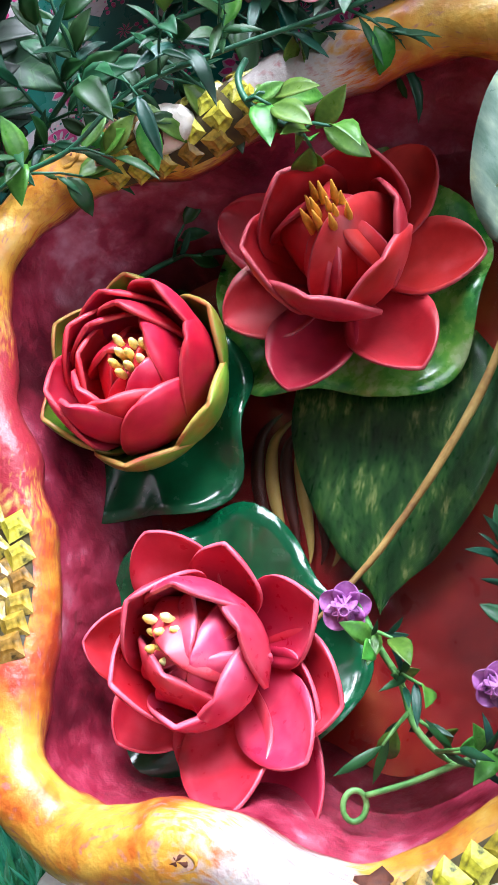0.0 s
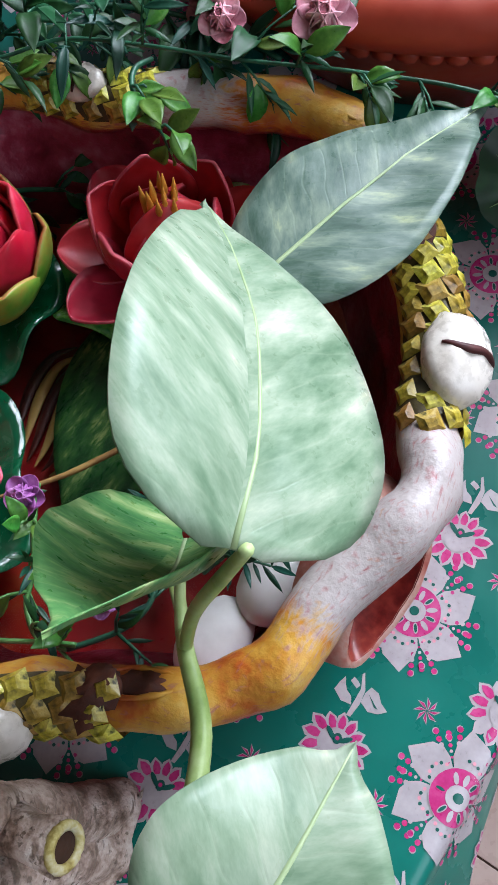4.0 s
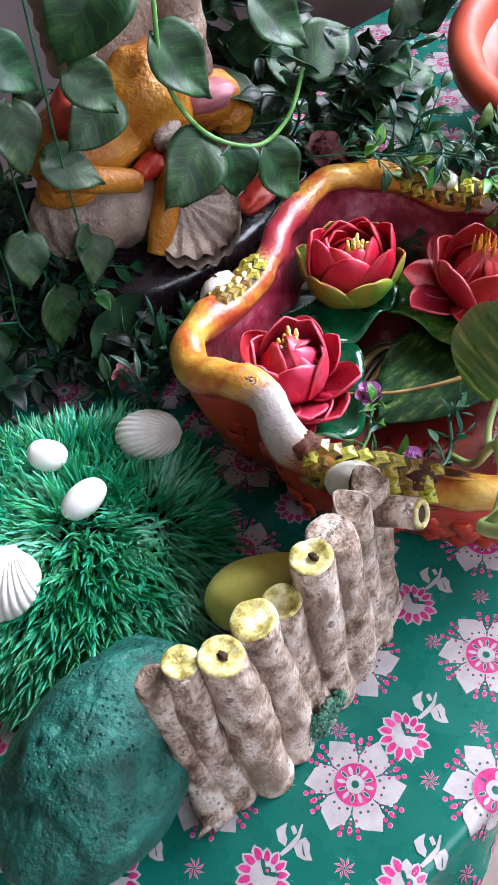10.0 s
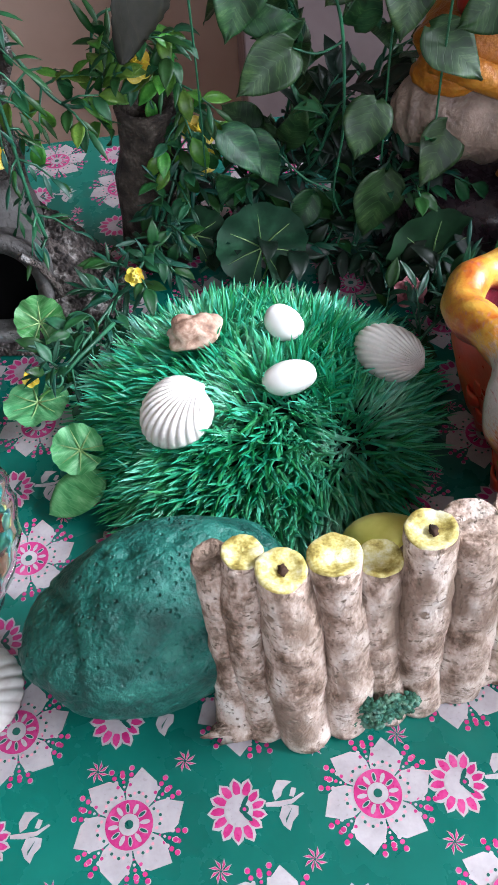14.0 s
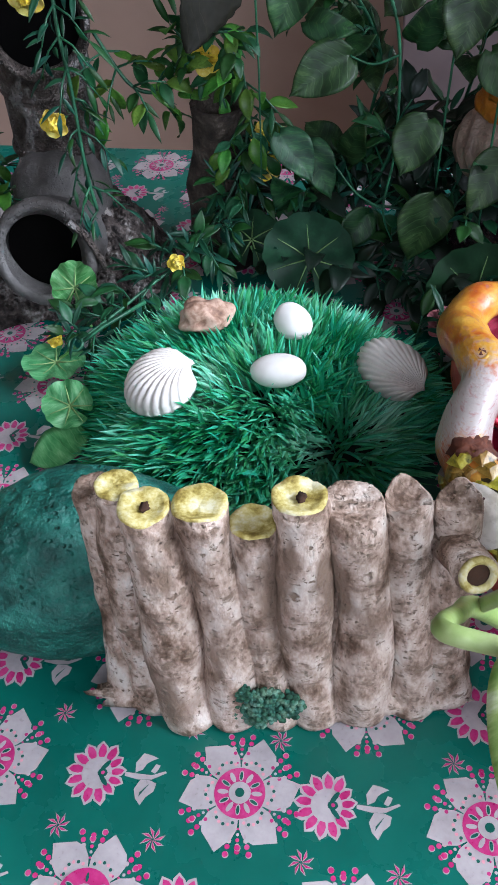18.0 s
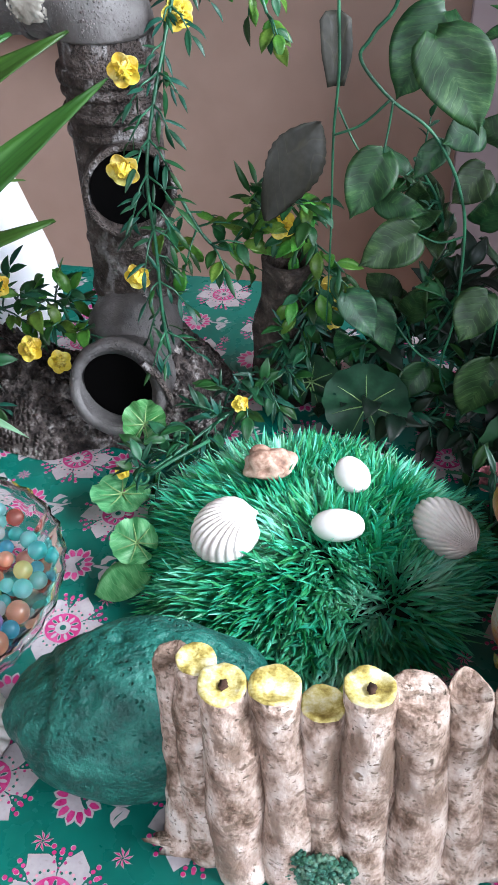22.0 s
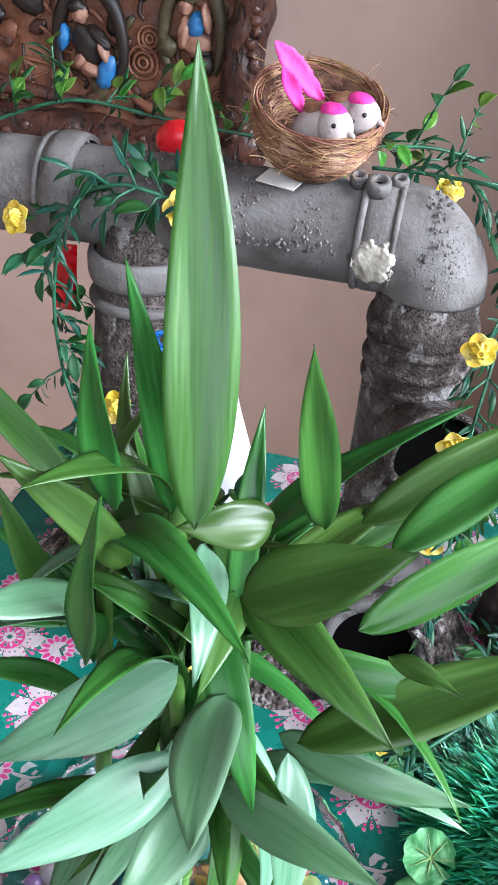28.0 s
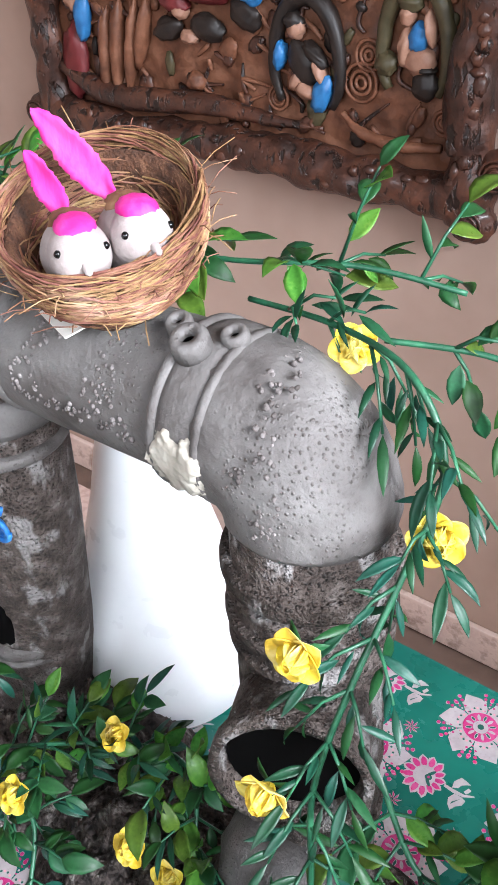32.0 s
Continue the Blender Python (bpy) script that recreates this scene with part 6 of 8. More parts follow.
for pts, r in (([(X0 - 0.03, 2.40, Z0 + 0.02), (-1.9, 2.395, Z0 - 0.012), (-1.5, 2.40, Z0 + 0.012), (-1.1, 2.395, Z0 - 0.008), (X1 + 0.04, 2.40, Z0 - 0.004)], 0.056),
               ([(X1 + 0.015, 2.40, Z0 - 0.06), (X1 - 0.006, 2.395, Z0 + 0.25), (X1 + 0.012, 2.40, Z0 + 0.52), (X1, 2.40, Z1 + 0.06)], 0.060),
               ([(X0, 2.40, Z0 - 0.04), (X0 + 0.012, 2.395, Z0 + 0.4), (X0 - 0.006, 2.40, Z1 + 0.06)], 0.052), ([(X0 - 0.06, 2.40, Z1), (-1.5, 2.395, Z1 + 0.02), (X1 + 0.06, 2.40, Z1)], 0.052)):
    part("frame_log", tube([(*p[:3], r) for p in spline(pts, 22)], 0.03, 26, rough=0.022, freq=14), RB, rel, "gnarled dark brown frame log")
for x, z in ((X1 + 0.085, Z0 + 0.075), (X1 + 0.025, Z0 - 0.055), (X0 - 0.06, Z0 + 0.01), (X1 + 0.07, Z1)):
    end = part("log_end", blob(0.056, 0.044, 0.050, 0.2, 2, 28, 20, m=Matrix.Translation((x, 2.39, z)), seed=x, fine=0.06), RB, rel)
    for r in (0.014, 0.027, 0.039):
        part("growth_ring", tube([(x + r * math.cos(a), 2.346 + 0.1 * r, z + r * 0.9 * math.sin(a)) for a in np.linspace(0, 2 * math.pi, 21)[:-1]], 0.004, 5, closed=True), RB, end)
rw = random.Random(5)
for k in range(70):
    s = k / 69
    part("frame_knot", blob(rw.uniform(0.010, 0.022), 0.012, rw.uniform(0.008, 0.02), 0.4, 3, 10, 8, m=Matrix.Translation((X0 + (X1 - X0) * s, 2.352 + rw.uniform(0, 0.014), Z0 + rw.uniform(-0.034, 0.034))), seed=k), RB, rel)
for k in range(30):
    part("frame_knot", blob(rw.uniform(0.012, 0.022), 0.014, rw.uniform(0.012, 0.024), 0.35, 3, 12, 9, m=Matrix.Translation((X1 + rw.uniform(-0.034, 0.034), 2.348, Z0 + 0.04 + k * 0.028)), seed=k), RB, rel)
part("relief_ridge", tube(spline([(X0 + 0.05, 2.40, 0.03, 0.022), (-1.95, 2.392, -0.030, 0.036), (-1.60, 2.392, -0.012, 0.030), (-1.40, 2.398, -0.024, 0.018), (-1.22, 2.41, -0.032, 0.004)], 10), 0.01, 14, rough=0.006, freq=30), RB, rel)
part("relief_ridge", tube(spline([(-1.16, 2.405, 0.02, 0.006), (-1.10, 2.40, -0.02, 0.014), (-1.0, 2.40, -0.035, 0.016), (-0.88, 2.405, -0.030, 0.010)], 8), 0.01, 10, rough=0.005, freq=40), RT, rel)
# niches with arched hoods, and the robes, pots and trunks carved in them
for cx, cz, w, h, col in ((-1.265, 0.11, 0.10, 0.17, "dark"), (-0.965, 0.17, 0.085, 0.16, "olive")):
    hood = [(cx - w * math.cos(a), 2.402, cz + (h if math.sin(a) > 0 else h * 0.75) * math.sin(a), 0.016 + 0.008 * math.sin(a)) for a in np.linspace(-0.7, math.pi + 0.7, 30)]
    part("carved_hood", tube(hood, 0.014, 10, rough=0.004, freq=40), RC[col], rel, "dark carved arch")
for x, z, w, h, tilt, col in ((-1.291, 0.205, 0.022, 0.026, 0.2, "skin"), (-1.300, 0.222, 0.030, 0.022, 0.3, "dark"), (-1.342, 0.139, 0.017, 0.036, 0.1, "blue"), (-1.272, 0.130, 0.040, 0.056, -0.5, "dark"), (-1.235, 0.150, 0.044, 0.018, 0.7, "dark"), (-1.222, 0.112, 0.013, 0.040, -0.5, "skin"),
                              (-1.215, 0.058, 0.026, 0.050, 0.35, "blue"), (-1.262, 0.062, 0.034, 0.020, 0.2, "skin"), (-1.290, 0.085, 0.016, 0.030, 0.5, "skin"),
                              (-0.984, 0.258, 0.020, 0.025, 0.1, "skin"), (-0.980, 0.284, 0.034, 0.022, 0.1, "olive"), (-0.953, 0.213, 0.026, 0.036, 0.2, "blue"), (-0.985, 0.190, 0.020, 0.044, 0.1, "skin"), (-0.945, 0.162, 0.040, 0.032, 0.0, "skin"), (-0.930, 0.112, 0.036, 0.034, 0.0, "dark"), (-0.928, 0.146, 0.024, 0.010, 0.0, "dark"), (-1.035, 0.150, 0.030, 0.028, 0.0, "olive"), (-0.925, 0.235, 0.012, 0.040, -0.2, "skin"),
                              (-1.670, 0.218, 0.024, 0.022, 0.3, "skin"), (-1.690, 0.238, 0.050, 0.026, 0.2, "maroon"), (-1.579, 0.184, 0.056, 0.034, 0.2, "dark"), (-1.720, 0.170, 0.052, 0.030, -0.3, "dark"), (-1.642, 0.156, 0.030, 0.020, 0.1, "skin"), (-1.631, 0.045, 0.030, 0.026, 0.0, "tan"), (-1.60, 0.272, 0.10, 0.03, 0.1, "maroon"),
                              (-2.113, 0.050, 0.050, 0.110, 0.1, "maroon"), (-2.057, 0.175, 0.026, 0.070, 0.1, "blue"), (-2.09, 0.24, 0.040, 0.05, 0.0, "skin"), (-1.45, 0.225, 0.05, 0.035, 0.5, "dark"), (-1.44, 0.290, 0.055, 0.045, 0.2, "blue"), (-1.70, 0.36, 0.08, 0.06, 0.1, "blue"), (-1.25, 0.40, 0.08, 0.10, 0.0, "maroon"), (-1.0, 0.42, 0.09, 0.08, 0.2, "olive"), (-1.9, 0.42, 0.09, 0.08, 0.2, "skin"), (-1.5, 0.52, 0.10, 0.09, 0.0, "dark")):
    part("carved_form", blob(w, 0.024, h, 0.22, 2, 22, 16, m=Matrix.Translation((x, 2.398, z)) @ Matrix.Rotation(tilt, 4, "Y"), seed=x * 9, fine=0.06, ffreq=8), RT if col == "tan" else RC[col], rel)
for x, z, w, h, tilt in ((-1.975, 0.085, 0.020, 0.125, 0.12), (-1.925, 0.105, 0.022, 0.130, 0.16), (-1.868, 0.110, 0.020, 0.120, 0.22), (-1.82, 0.150, 0.018, 0.10, 0.3)):
    part("carved_trunk", blob(w, 0.026, h, 0.2, 3, 18, 18, m=Matrix.Translation((x, 2.398, z)) @ Matrix.Rotation(tilt, 4, "Y"), seed=x), RT, rel)
for k in range(150):
    x, z = rw.uniform(X0 + 0.08, X1 - 0.08), rw.uniform(Z0 + 0.07, Z1 - 0.08)
    col = rw.choice(("dark", "olive", "tan", "tan", "tan", "tan", "brown", "brown"))
    part("carved_form", blob(rw.uniform(0.010, 0.032), 0.010, rw.uniform(0.012, 0.036), 0.35, 3, 12, 8, m=Matrix.Translation((x, 2.412, z)) @ Matrix.Rotation(rw.uniform(-0.8, 0.8), 4, "Y"), seed=k), RT if col == "tan" else RB if col == "brown" else RC[col], rel)
for k in range(80):
    x, z = rw.uniform(X0 + 0.08, X1 - 0.08), rw.uniform(Z0 + 0.06, Z0 + 0.6)
    part("carved_line", tube(spline([(x, 2.413, z, 0.005), (x + rw.uniform(-0.05, 0.05), 2.408, z + 0.025, 0.007), (x + rw.uniform(-0.08, 0.08), 2.413, z + rw.uniform(0.01, 0.09), 0.003)], 5), 0.003, 6), RB if k % 2 else RT, rel)
for x, z, r in ((-1.11, 0.095, 0.045), (-1.09, 0.16, 0.035), (-1.36, 0.03, 0.03), (-0.88, 0.03, 0.028)):
    for q in (r, r * 0.62, r * 0.3):
        part("carved_ring", tube([(x + q * math.cos(a), 2.408, z + q * math.sin(a)) for a in np.linspace(0, 2 * math.pi, 21)[:-1]], 0.005, 6, closed=True), RT, rel)
grow = Matrix.Translation((-0.789, 1.58, 0.243)) @ Matrix.Scale(0.645, 4) @ Matrix.Translation((1.187, -2.40, -0.053))
for ob in rel.children_recursive:
    ob.data.transform(grow)
lone("red_ribbon", moved(blade(0.066, 0.020, lambda t: 1.0, 8, 3, bend=0.25, wave=0.0015, thick=0.0006), frame_at((-0.462, 0.588, 0.352), (-0.05, 0.02, -1), (0.2, -1, 0))), REDP, "short red plastic ribbon hanging from the top pipe", "ribbon")

# ---- the big vine growing out of the bowl ----
POTHOS = veined("pothos_leaf", ["587858", "789274", "94a88c", "b2bea6", "dadcbe"], "c6ceb4", 0.12, patch=48, amount=0.12, vary=0.1)
POTHOSD = veined("pothos_green", ["34703e", "4a844a", "649858", "98b472", "ced6a0"], "b0c088", 0.12, patch=60, amount=0.2, vary=0.1)
POTHOSY = veined("pothos_yellow", ["4a7a30", "6c9444", "a0b870", "d6dcc0", "e2e6d2"], "b8c488", 0.12, patch=48, amount=0.15, vary=0.1)
RIB = mat("pale_midrib", ["8aa070", "a4b48a"], scale=50, rough=0.45, bump=0.1)
STEMG = mat("vine_stem", ["76904a", "92aa62", "acbe82"], scale=40, rough=0.45, bump=0.2)


def heart(t):
    """Half width of a heart-shaped leaf: round lobes at the base, a drawn-out tip."""
    if t < 0.34:
        return max(0.0, 1 - ((0.34 - t) / 0.343) ** 2.5) ** 0.45
    u = (t - 0.34) / 0.66
    drip = 1 - 0.45 * math.sin(math.pi * (u - 0.78) / 0.22) if u > 0.78 else 1.0
    return max(0.0, ((1 - u ** 1.75) * (1 - 0.10 * u) + 0.03 * u * (1 - u)) * drip)


def vine_leaf(parent, base, tip, up, width, mats, bend=0.35, fold=0.12, label="", sweep=0.0, cup=-0.12, lobe=0.045, bite=None):
    d = Vector(tip) - Vector(base)
    ln = d.length
    g = blade(ln, width, heart, nl=26, nw=12, bend=bend, fold=fold, cup=cup, wave=0.0022, thick=0.0006, heart=lobe, sweep=sweep)
    for v in g[0]:
        v.z += 0.0025 * noise.noise(Vector((v.x * 38, v.y * 38, ln * 90)))
        if bite:
            off = math.hypot(v.x - bite[0], v.y - bite[1])
            if off < bite[2]:
                v.x = bite[0] - math.copysign(math.sqrt(max(0.0, bite[2] ** 2 - (v.y - bite[1]) ** 2)), bite[0])
    me = mesh("leaf", g[0], g[1], mats)
    m = frame_at(base, d, up) @ Matrix.Rotation(bend * 0.5, 4, "X")
    lf = part("leaf", me, None, parent, label, m=m)
    n = 12
    mid = []
    for t in np.linspace(0, 0.96, n):
        y = ln * (math.sin(bend * t) / bend if abs(bend) > 1e-4 else t)
        z = -ln * ((1 - math.cos(bend * t)) / bend if abs(bend) > 1e-4 else 0)
        sx = sweep * ln * math.sin(math.pi * t)
        z += 0.0025 * noise.noise(Vector((sx * 38, y * 38, ln * 90)))
        mid.append((*(m @ Vector((sx, y, z + 0.0001))), 0.0011 * (1 - t) + 0.0002))
    part("midrib", tube(mid, 0.001, 6, squash=0.5), RIB, lf)
    return lf


vine = thing("pothos_vine", "variegated green vine with heart-shaped leaves growing out of the bowl", "plant", (0.30, 0.14, 0.052))
LEAF_ROOT = (0.4395, 0.1845, 0.170)
J, K1, K2 = (0.292, 0.126, 0.144), (0.202, 0.070, 0.197), (0.184, 0.021, 0.252)
part("stem", tube(spline([(0.330, 0.190, 0.045, 0.0032), (0.305, 0.150, 0.090, 0.0034), (*J, 0.0036), (0.268, 0.100, 0.148, 0.0042), (0.232, 0.080, 0.168, 0.0042), (*K1, 0.0044), (0.192, 0.046, 0.226, 0.0036), (*K2, 0.0036), (0.198, 0.014, 0.257, 0.0034), (0.2162, 0.0087, 0.262, 0.0030)], 6), 0.003, 10), STEMG, vine)
part("stem", tube(spline([(*K1, 0.003), (0.214, 0.056, 0.232, 0.003), (0.2282, 0.0424, 0.270, 0.0022)], 6), 0.003, 8), STEMG, vine)
part("stem", tube(spline([(*J, 0.003), (0.302, 0.118, 0.190, 0.0028), (0.312, 0.104, 0.235, 0.0026), (0.317, 0.0917, 0.2739, 0.002)], 6), 0.003, 8), STEMG, vine)
part("stem", tube(spline([(0.296, 0.134, 0.130, 0.003), (0.312, 0.146, 0.132, 0.0026), (0.3289, 0.1534, 0.1404, 0.002)], 6), 0.003, 8), STEMG, vine)
part("stem", tube(spline([(0.400, 0.200, 0.055, 0.003), (0.418, 0.190, 0.09, 0.003), (*LEAF_ROOT, 0.002)], 6), 0.003, 8), STEMG, vine)
vine_leaf(vine, (0.316, 0.095, 0.2720), (0.432, 0.197, 0.228), (0.37, -0.37, 0.50), 0.103, POTHOS, bend=0.62, fold=0.20, cup=-0.16, lobe=0.01, sweep=0.04)
vine_leaf(vine, LEAF_ROOT, (0.5880, 0.1490, 0.155), (-0.12, 0.12, 1), 0.082, veined("pothos_bluish", ["385244", "526a5a", "6c8072", "8a9a86", "bcc498"], "98ac8c", 0.12, patch=60, amount=0.14, vary=0.1))
vine_leaf(vine, (0.2282, 0.0424, 0.2698), (0.293, 0.044, 0.2585), (-0.2, -0.25, 1), 0.066, POTHOS)
vine_leaf(vine, (0.2162, 0.0087, 0.2619), (0.2056, -0.076, 0.2332), (0.1, -0.3, 1), 0.056, POTHOSY, label="pale leaf with a torn edge", bite=(-0.036, 0.036, 0.011), sweep=-0.15, fold=0.2)
vine_leaf(vine, (0.3289, 0.1534, 0.1404), (0.2703, 0.1148, 0.2979), (0.889, 0.610, 0.650), 0.084, POTHOSD, bend=-0.163, fold=0.30, cup=0.34, lobe=0.22, sweep=-0.0445, label="folded green leaf with a yellow-green heart")
lone("floating_leaf", moved(blade(0.142, 0.108, heart, 16, 10, bend=0.05, wave=0.001, thick=0.0008, heart=0.07), frame_at((0.455, 0.262, 0.0465), (-0.95, -0.04, -0.02), (0, 0, 1))), leaf_mat("sunken_leaf", ["143a1c", "1d4a24", "2c5c2c", "4a7438", "a0ac6a"], scale=70, rough=0.35, vary=0, glow=0.1, stretch=(0.6, 1.6, 1)), "large dark green speckled leaf lying under the water", "leaf")
lone("bare_twig", tube(spline([(0.560, 0.225, 0.080, 0.0016), (0.500, 0.205, 0.066, 0.002), (0.430, 0.215, 0.060, 0.0022), (0.350, 0.250, 0.062, 0.0018), (0.300, 0.280, 0.075, 0.0009)], 8), 0.002, 7, rough=0.0006, freq=200), mat("twig_brown", ["6a4a22", "8a6a34", "9c8248"], scale=60, rough=0.7), "thin brown bare twig lying across the bowl", "twig")
for x, y, z, rx, ry, rz, s in ((0.347, 0.128, 0.058, 0.024, 0.019, 0.015, 1), (0.306, 0.140, 0.052, 0.026, 0.018, 0.014, 2)):
    lone("white_pebble", blob(rx, ry, rz, 0.06, 1.3, 24, 16, m=Matrix.Translation((x, y, z)), seed=s), WST, "smooth white pebble lying in the bowl", "pebble", group="pebbles")

# ---- bamboo ----
BAM = leaf_mat("bamboo_leaf", ["24481a", "305a22", "3c6a2a", "4c7c3a"], scale=7, rough=0.38, vary=0.45, glow=0.32, stretch=(14, 0.5, 1))
BAMP = leaf_mat("bamboo_leaf_pale", ["4c7a54", "668e6e", "82a688"], scale=7, rough=0.36, vary=0.4, glow=0.35, stretch=(9, 0.5, 1))
BSTEM = mat("bamboo_stem", ["3c6628", "527c36", "6e944c"], scale=20, rough=0.4)
bam = thing("lucky_bamboo", "lush lucky bamboo with long green leaves in the bead bowl", "plant", (-0.245, 0.270, 0.006))
lance = oval(0.36, 0.92)


def bam_leaf(base, tip, width, bend=0.6, up=(0, 0, 1), fold=0.25, pale=False):
    d = Vector(tip) - Vector(base)
    ln = d.length * (1 + 0.05 * abs(bend))
    g = blade(ln, width * 0.86, lance, nl=22, nw=6, bend=bend, fold=fold, wave=0.0014, thick=0.0004, sweep=0.02 * math.sin(base[0] * 700 + tip[1] * 400))
    me = mesh("leaf", g[0], g[1], BAMP if pale else BAM)
    part("leaf", me, None, bam, m=frame_at(base, d, up) @ Matrix.Rotation(bend * 0.5, 4, "X") @ Matrix.Rotation(0.55 * math.sin(base[0] * 913 + tip[2] * 517), 4, "Y"))


stems = [(-0.235, 0.275, 0.34), (-0.262, 0.260, 0.40), (-0.225, 0.245, 0.36), (-0.282, 0.282, 0.34), (-0.250, 0.235, 0.31), (-0.300, 0.252, 0.37)]
for x, y, h in stems:
    pts = [(x + 0.004 * math.sin(s * 4 + x * 50), y + 0.004 * math.cos(s * 3), 0.008 + h * s, 0.0062 - 0.0022 * s) for s in np.linspace(0, 1, 12)]
    st = part("stalk", tube(pts, 0.006, 10), BSTEM, bam)
    for s in (0.15, 0.32, 0.5, 0.68):
        part("node", lathe([(0.0058, -0.0012), (0.0070, 0), (0.0058, 0.0012)], 10, (x + 0.004 * math.sin(s * 4 + x * 50), y + 0.004 * math.cos(s * 3), 0.008 + h * s)), BSTEM, st)
# long leaves that stand out: base, tip, width, bend, facing, fold, pale
for b, t, w, bd_, up, fo, pale in (
        ((-0.244, 0.218, 0.408), (-0.267, 0.287, 0.582), 0.036, 0.12, (0.15, -1, 0.4), 0.20, False), ((-0.194, 0.262, 0.386), (-0.203, 0.240, 0.492), 0.023, 0.15, (0, -1, 0.4), 0.25, False),
        ((-0.220, 0.209, 0.386), (-0.154, 0.201, 0.430), 0.037, 0.35, (-0.3, -0.7, 1), 0.12, False), ((-0.187, 0.199, 0.313), (-0.064, 0.253, 0.366), 0.036, 0.35, (-0.2, -0.6, 1), 0.15, False),
        ((-0.247, 0.213, 0.329), (-0.327, 0.175, 0.263), 0.042, 0.30, (0, -0.6, 1), 0.15, True), ((-0.215, 0.247, 0.397), (-0.249, 0.217, 0.401), 0.026, 0.5, (0, -0.5, 1), 0.2, False),
        ((-0.163, 0.243, 0.396), (-0.092, 0.300, 0.440), 0.026, 0.25, (-0.2, -0.7, 1), 0.2, False), ((-0.178, 0.283, 0.376), (-0.079, 0.345, 0.425), 0.028, 0.35, (-0.2, -0.4, 1), 0.2, False),
        ((-0.170, 0.215, 0.375), (-0.085, 0.262, 0.412), 0.025, 0.30, (-0.2, -0.6, 1), 0.2, False), ((-0.157, 0.191, 0.390), (-0.130, 0.176, 0.392), 0.010, 0.4, (0, -0.5, 1), 0.2, False),
        ((-0.200, 0.330, 0.300), (-0.080, 0.398, 0.382), 0.026, 0.25, (-0.1, -0.6, 1), 0.2, False),
        ((-0.239, 0.200, 0.278), (-0.300, 0.120, 0.262), 0.036, 0.55, (0, -0.5, 1), 0.15, True), ((-0.219, 0.190, 0.345), (-0.228, 0.135, 0.318), 0.034, 0.8, (0.1, -0.6, 1), 0.15, True), ((-0.218, 0.190, 0.285), (-0.141, 0.150, 0.300), 0.028, 0.6, (-0.1, -0.6, 1), 0.2, True),
        ((-0.226, 0.200, 0.256), (-0.245, 0.130, 0.240), 0.034, 0.7, (0, -0.6, 1), 0.15, True), ((-0.190, 0.200, 0.304), (-0.164, 0.160, 0.235), 0.026, 0.7, (0, -0.8, 0.7), 0.2, True), ((-0.270, 0.200, 0.245), (-0.298, 0.140, 0.200), 0.032, 0.7, (0, -0.6, 1), 0.15, True),
        ((-0.280, 0.220, 0.407), (-0.283, 0.205, 0.501), 0.018, 0.2, (0.2, -1, 0.3), 0.25, False), ((-0.262, 0.245, 0.390), (-0.280, 0.242, 0.512), 0.019, 0.15, (0.2, -1, 0.3), 0.25, False), ((-0.273, 0.220, 0.377), (-0.305, 0.185, 0.462), 0.022, 0.35, (0.3, -0.8, 0.6), 0.2, False),
        ((-0.290, 0.205, 0.368), (-0.322, 0.160, 0.405), 0.022, 0.6, (0.2, -0.7, 0.8), 0.2, True), ((-0.283, 0.190, 0.343), (-0.275, 0.180, 0.448), 0.017, 0.2, (0.2, -1, 0.2), 0.3, False), ((-0.318, 0.240, 0.304), (-0.336, 0.240, 0.395), 0.020, 0.3, (0.3, -1, 0.3), 0.25, False),
        ((-0.232, 0.235, 0.372), (-0.166, 0.250, 0.352), 0.024, 0.8, (-0.1, -0.6, 1), 0.2, False), ((-0.205, 0.225, 0.340), (-0.120, 0.222, 0.330), 0.024, 0.7, (-0.1, -0.6, 1), 0.2, False), ((-0.196, 0.212, 0.300), (-0.108, 0.190, 0.290), 0.022, 0.8, (-0.1, -0.6, 1), 0.2, True),
        ((-0.232, 0.215, 0.360), (-0.196, 0.170, 0.300), 0.022, 0.9, (0, -0.7, 0.8), 0.2, False), ((-0.240, 0.225, 0.395), (-0.215, 0.175, 0.372), 0.020, 0.9, (0, -0.6, 1), 0.2, True)):
    bam_leaf(b, t, w, bd_, up, fo, pale)
for x0, x1, y1, z0, z1, pale in ((-0.225, -0.190, 0.170, 0.24, 0.140, False), (-0.245, -0.250, 0.165, 0.26, 0.150, True), (-0.230, -0.175, 0.195, 0.20, 0.105, False), (-0.262, -0.300, 0.170, 0.25, 0.140, False),
                                 (-0.222, -0.165, 0.215, 0.27, 0.170, True), (-0.255, -0.235, 0.175, 0.17, 0.080, True)):
    bam_leaf((x0, 0.240, z0), (x1, y1, z1), 0.020, 1.3, up=(0, -0.6, 1), pale=pale)
DRY = leaf_mat("dry_leaf", ["6a4a28", "8c6a3c", "a88a58"], scale=12, rough=0.6, vary=0.4, glow=0.2, stretch=(6, 0.6, 1))
for k, a in enumerate((-2.3, -1.7, -1.2, -0.6, -0.1)):
    d = Vector((math.cos(a), math.sin(a), 0.0))
    g = blade(0.06, 0.013, lance, nl=10, nw=4, bend=0.9, fold=0.4, wave=0.002, thick=0.0004)
    part("dry_leaf", mesh("dry_leaf", g[0], g[1], DRY), None, bam, "withered brown leaf", m=frame_at(Vector((-0.252, 0.262, 0.075)) + d * 0.012, d + Vector((0, 0, 0.12)), (0, 0, 1)))
rs = random.Random(11)
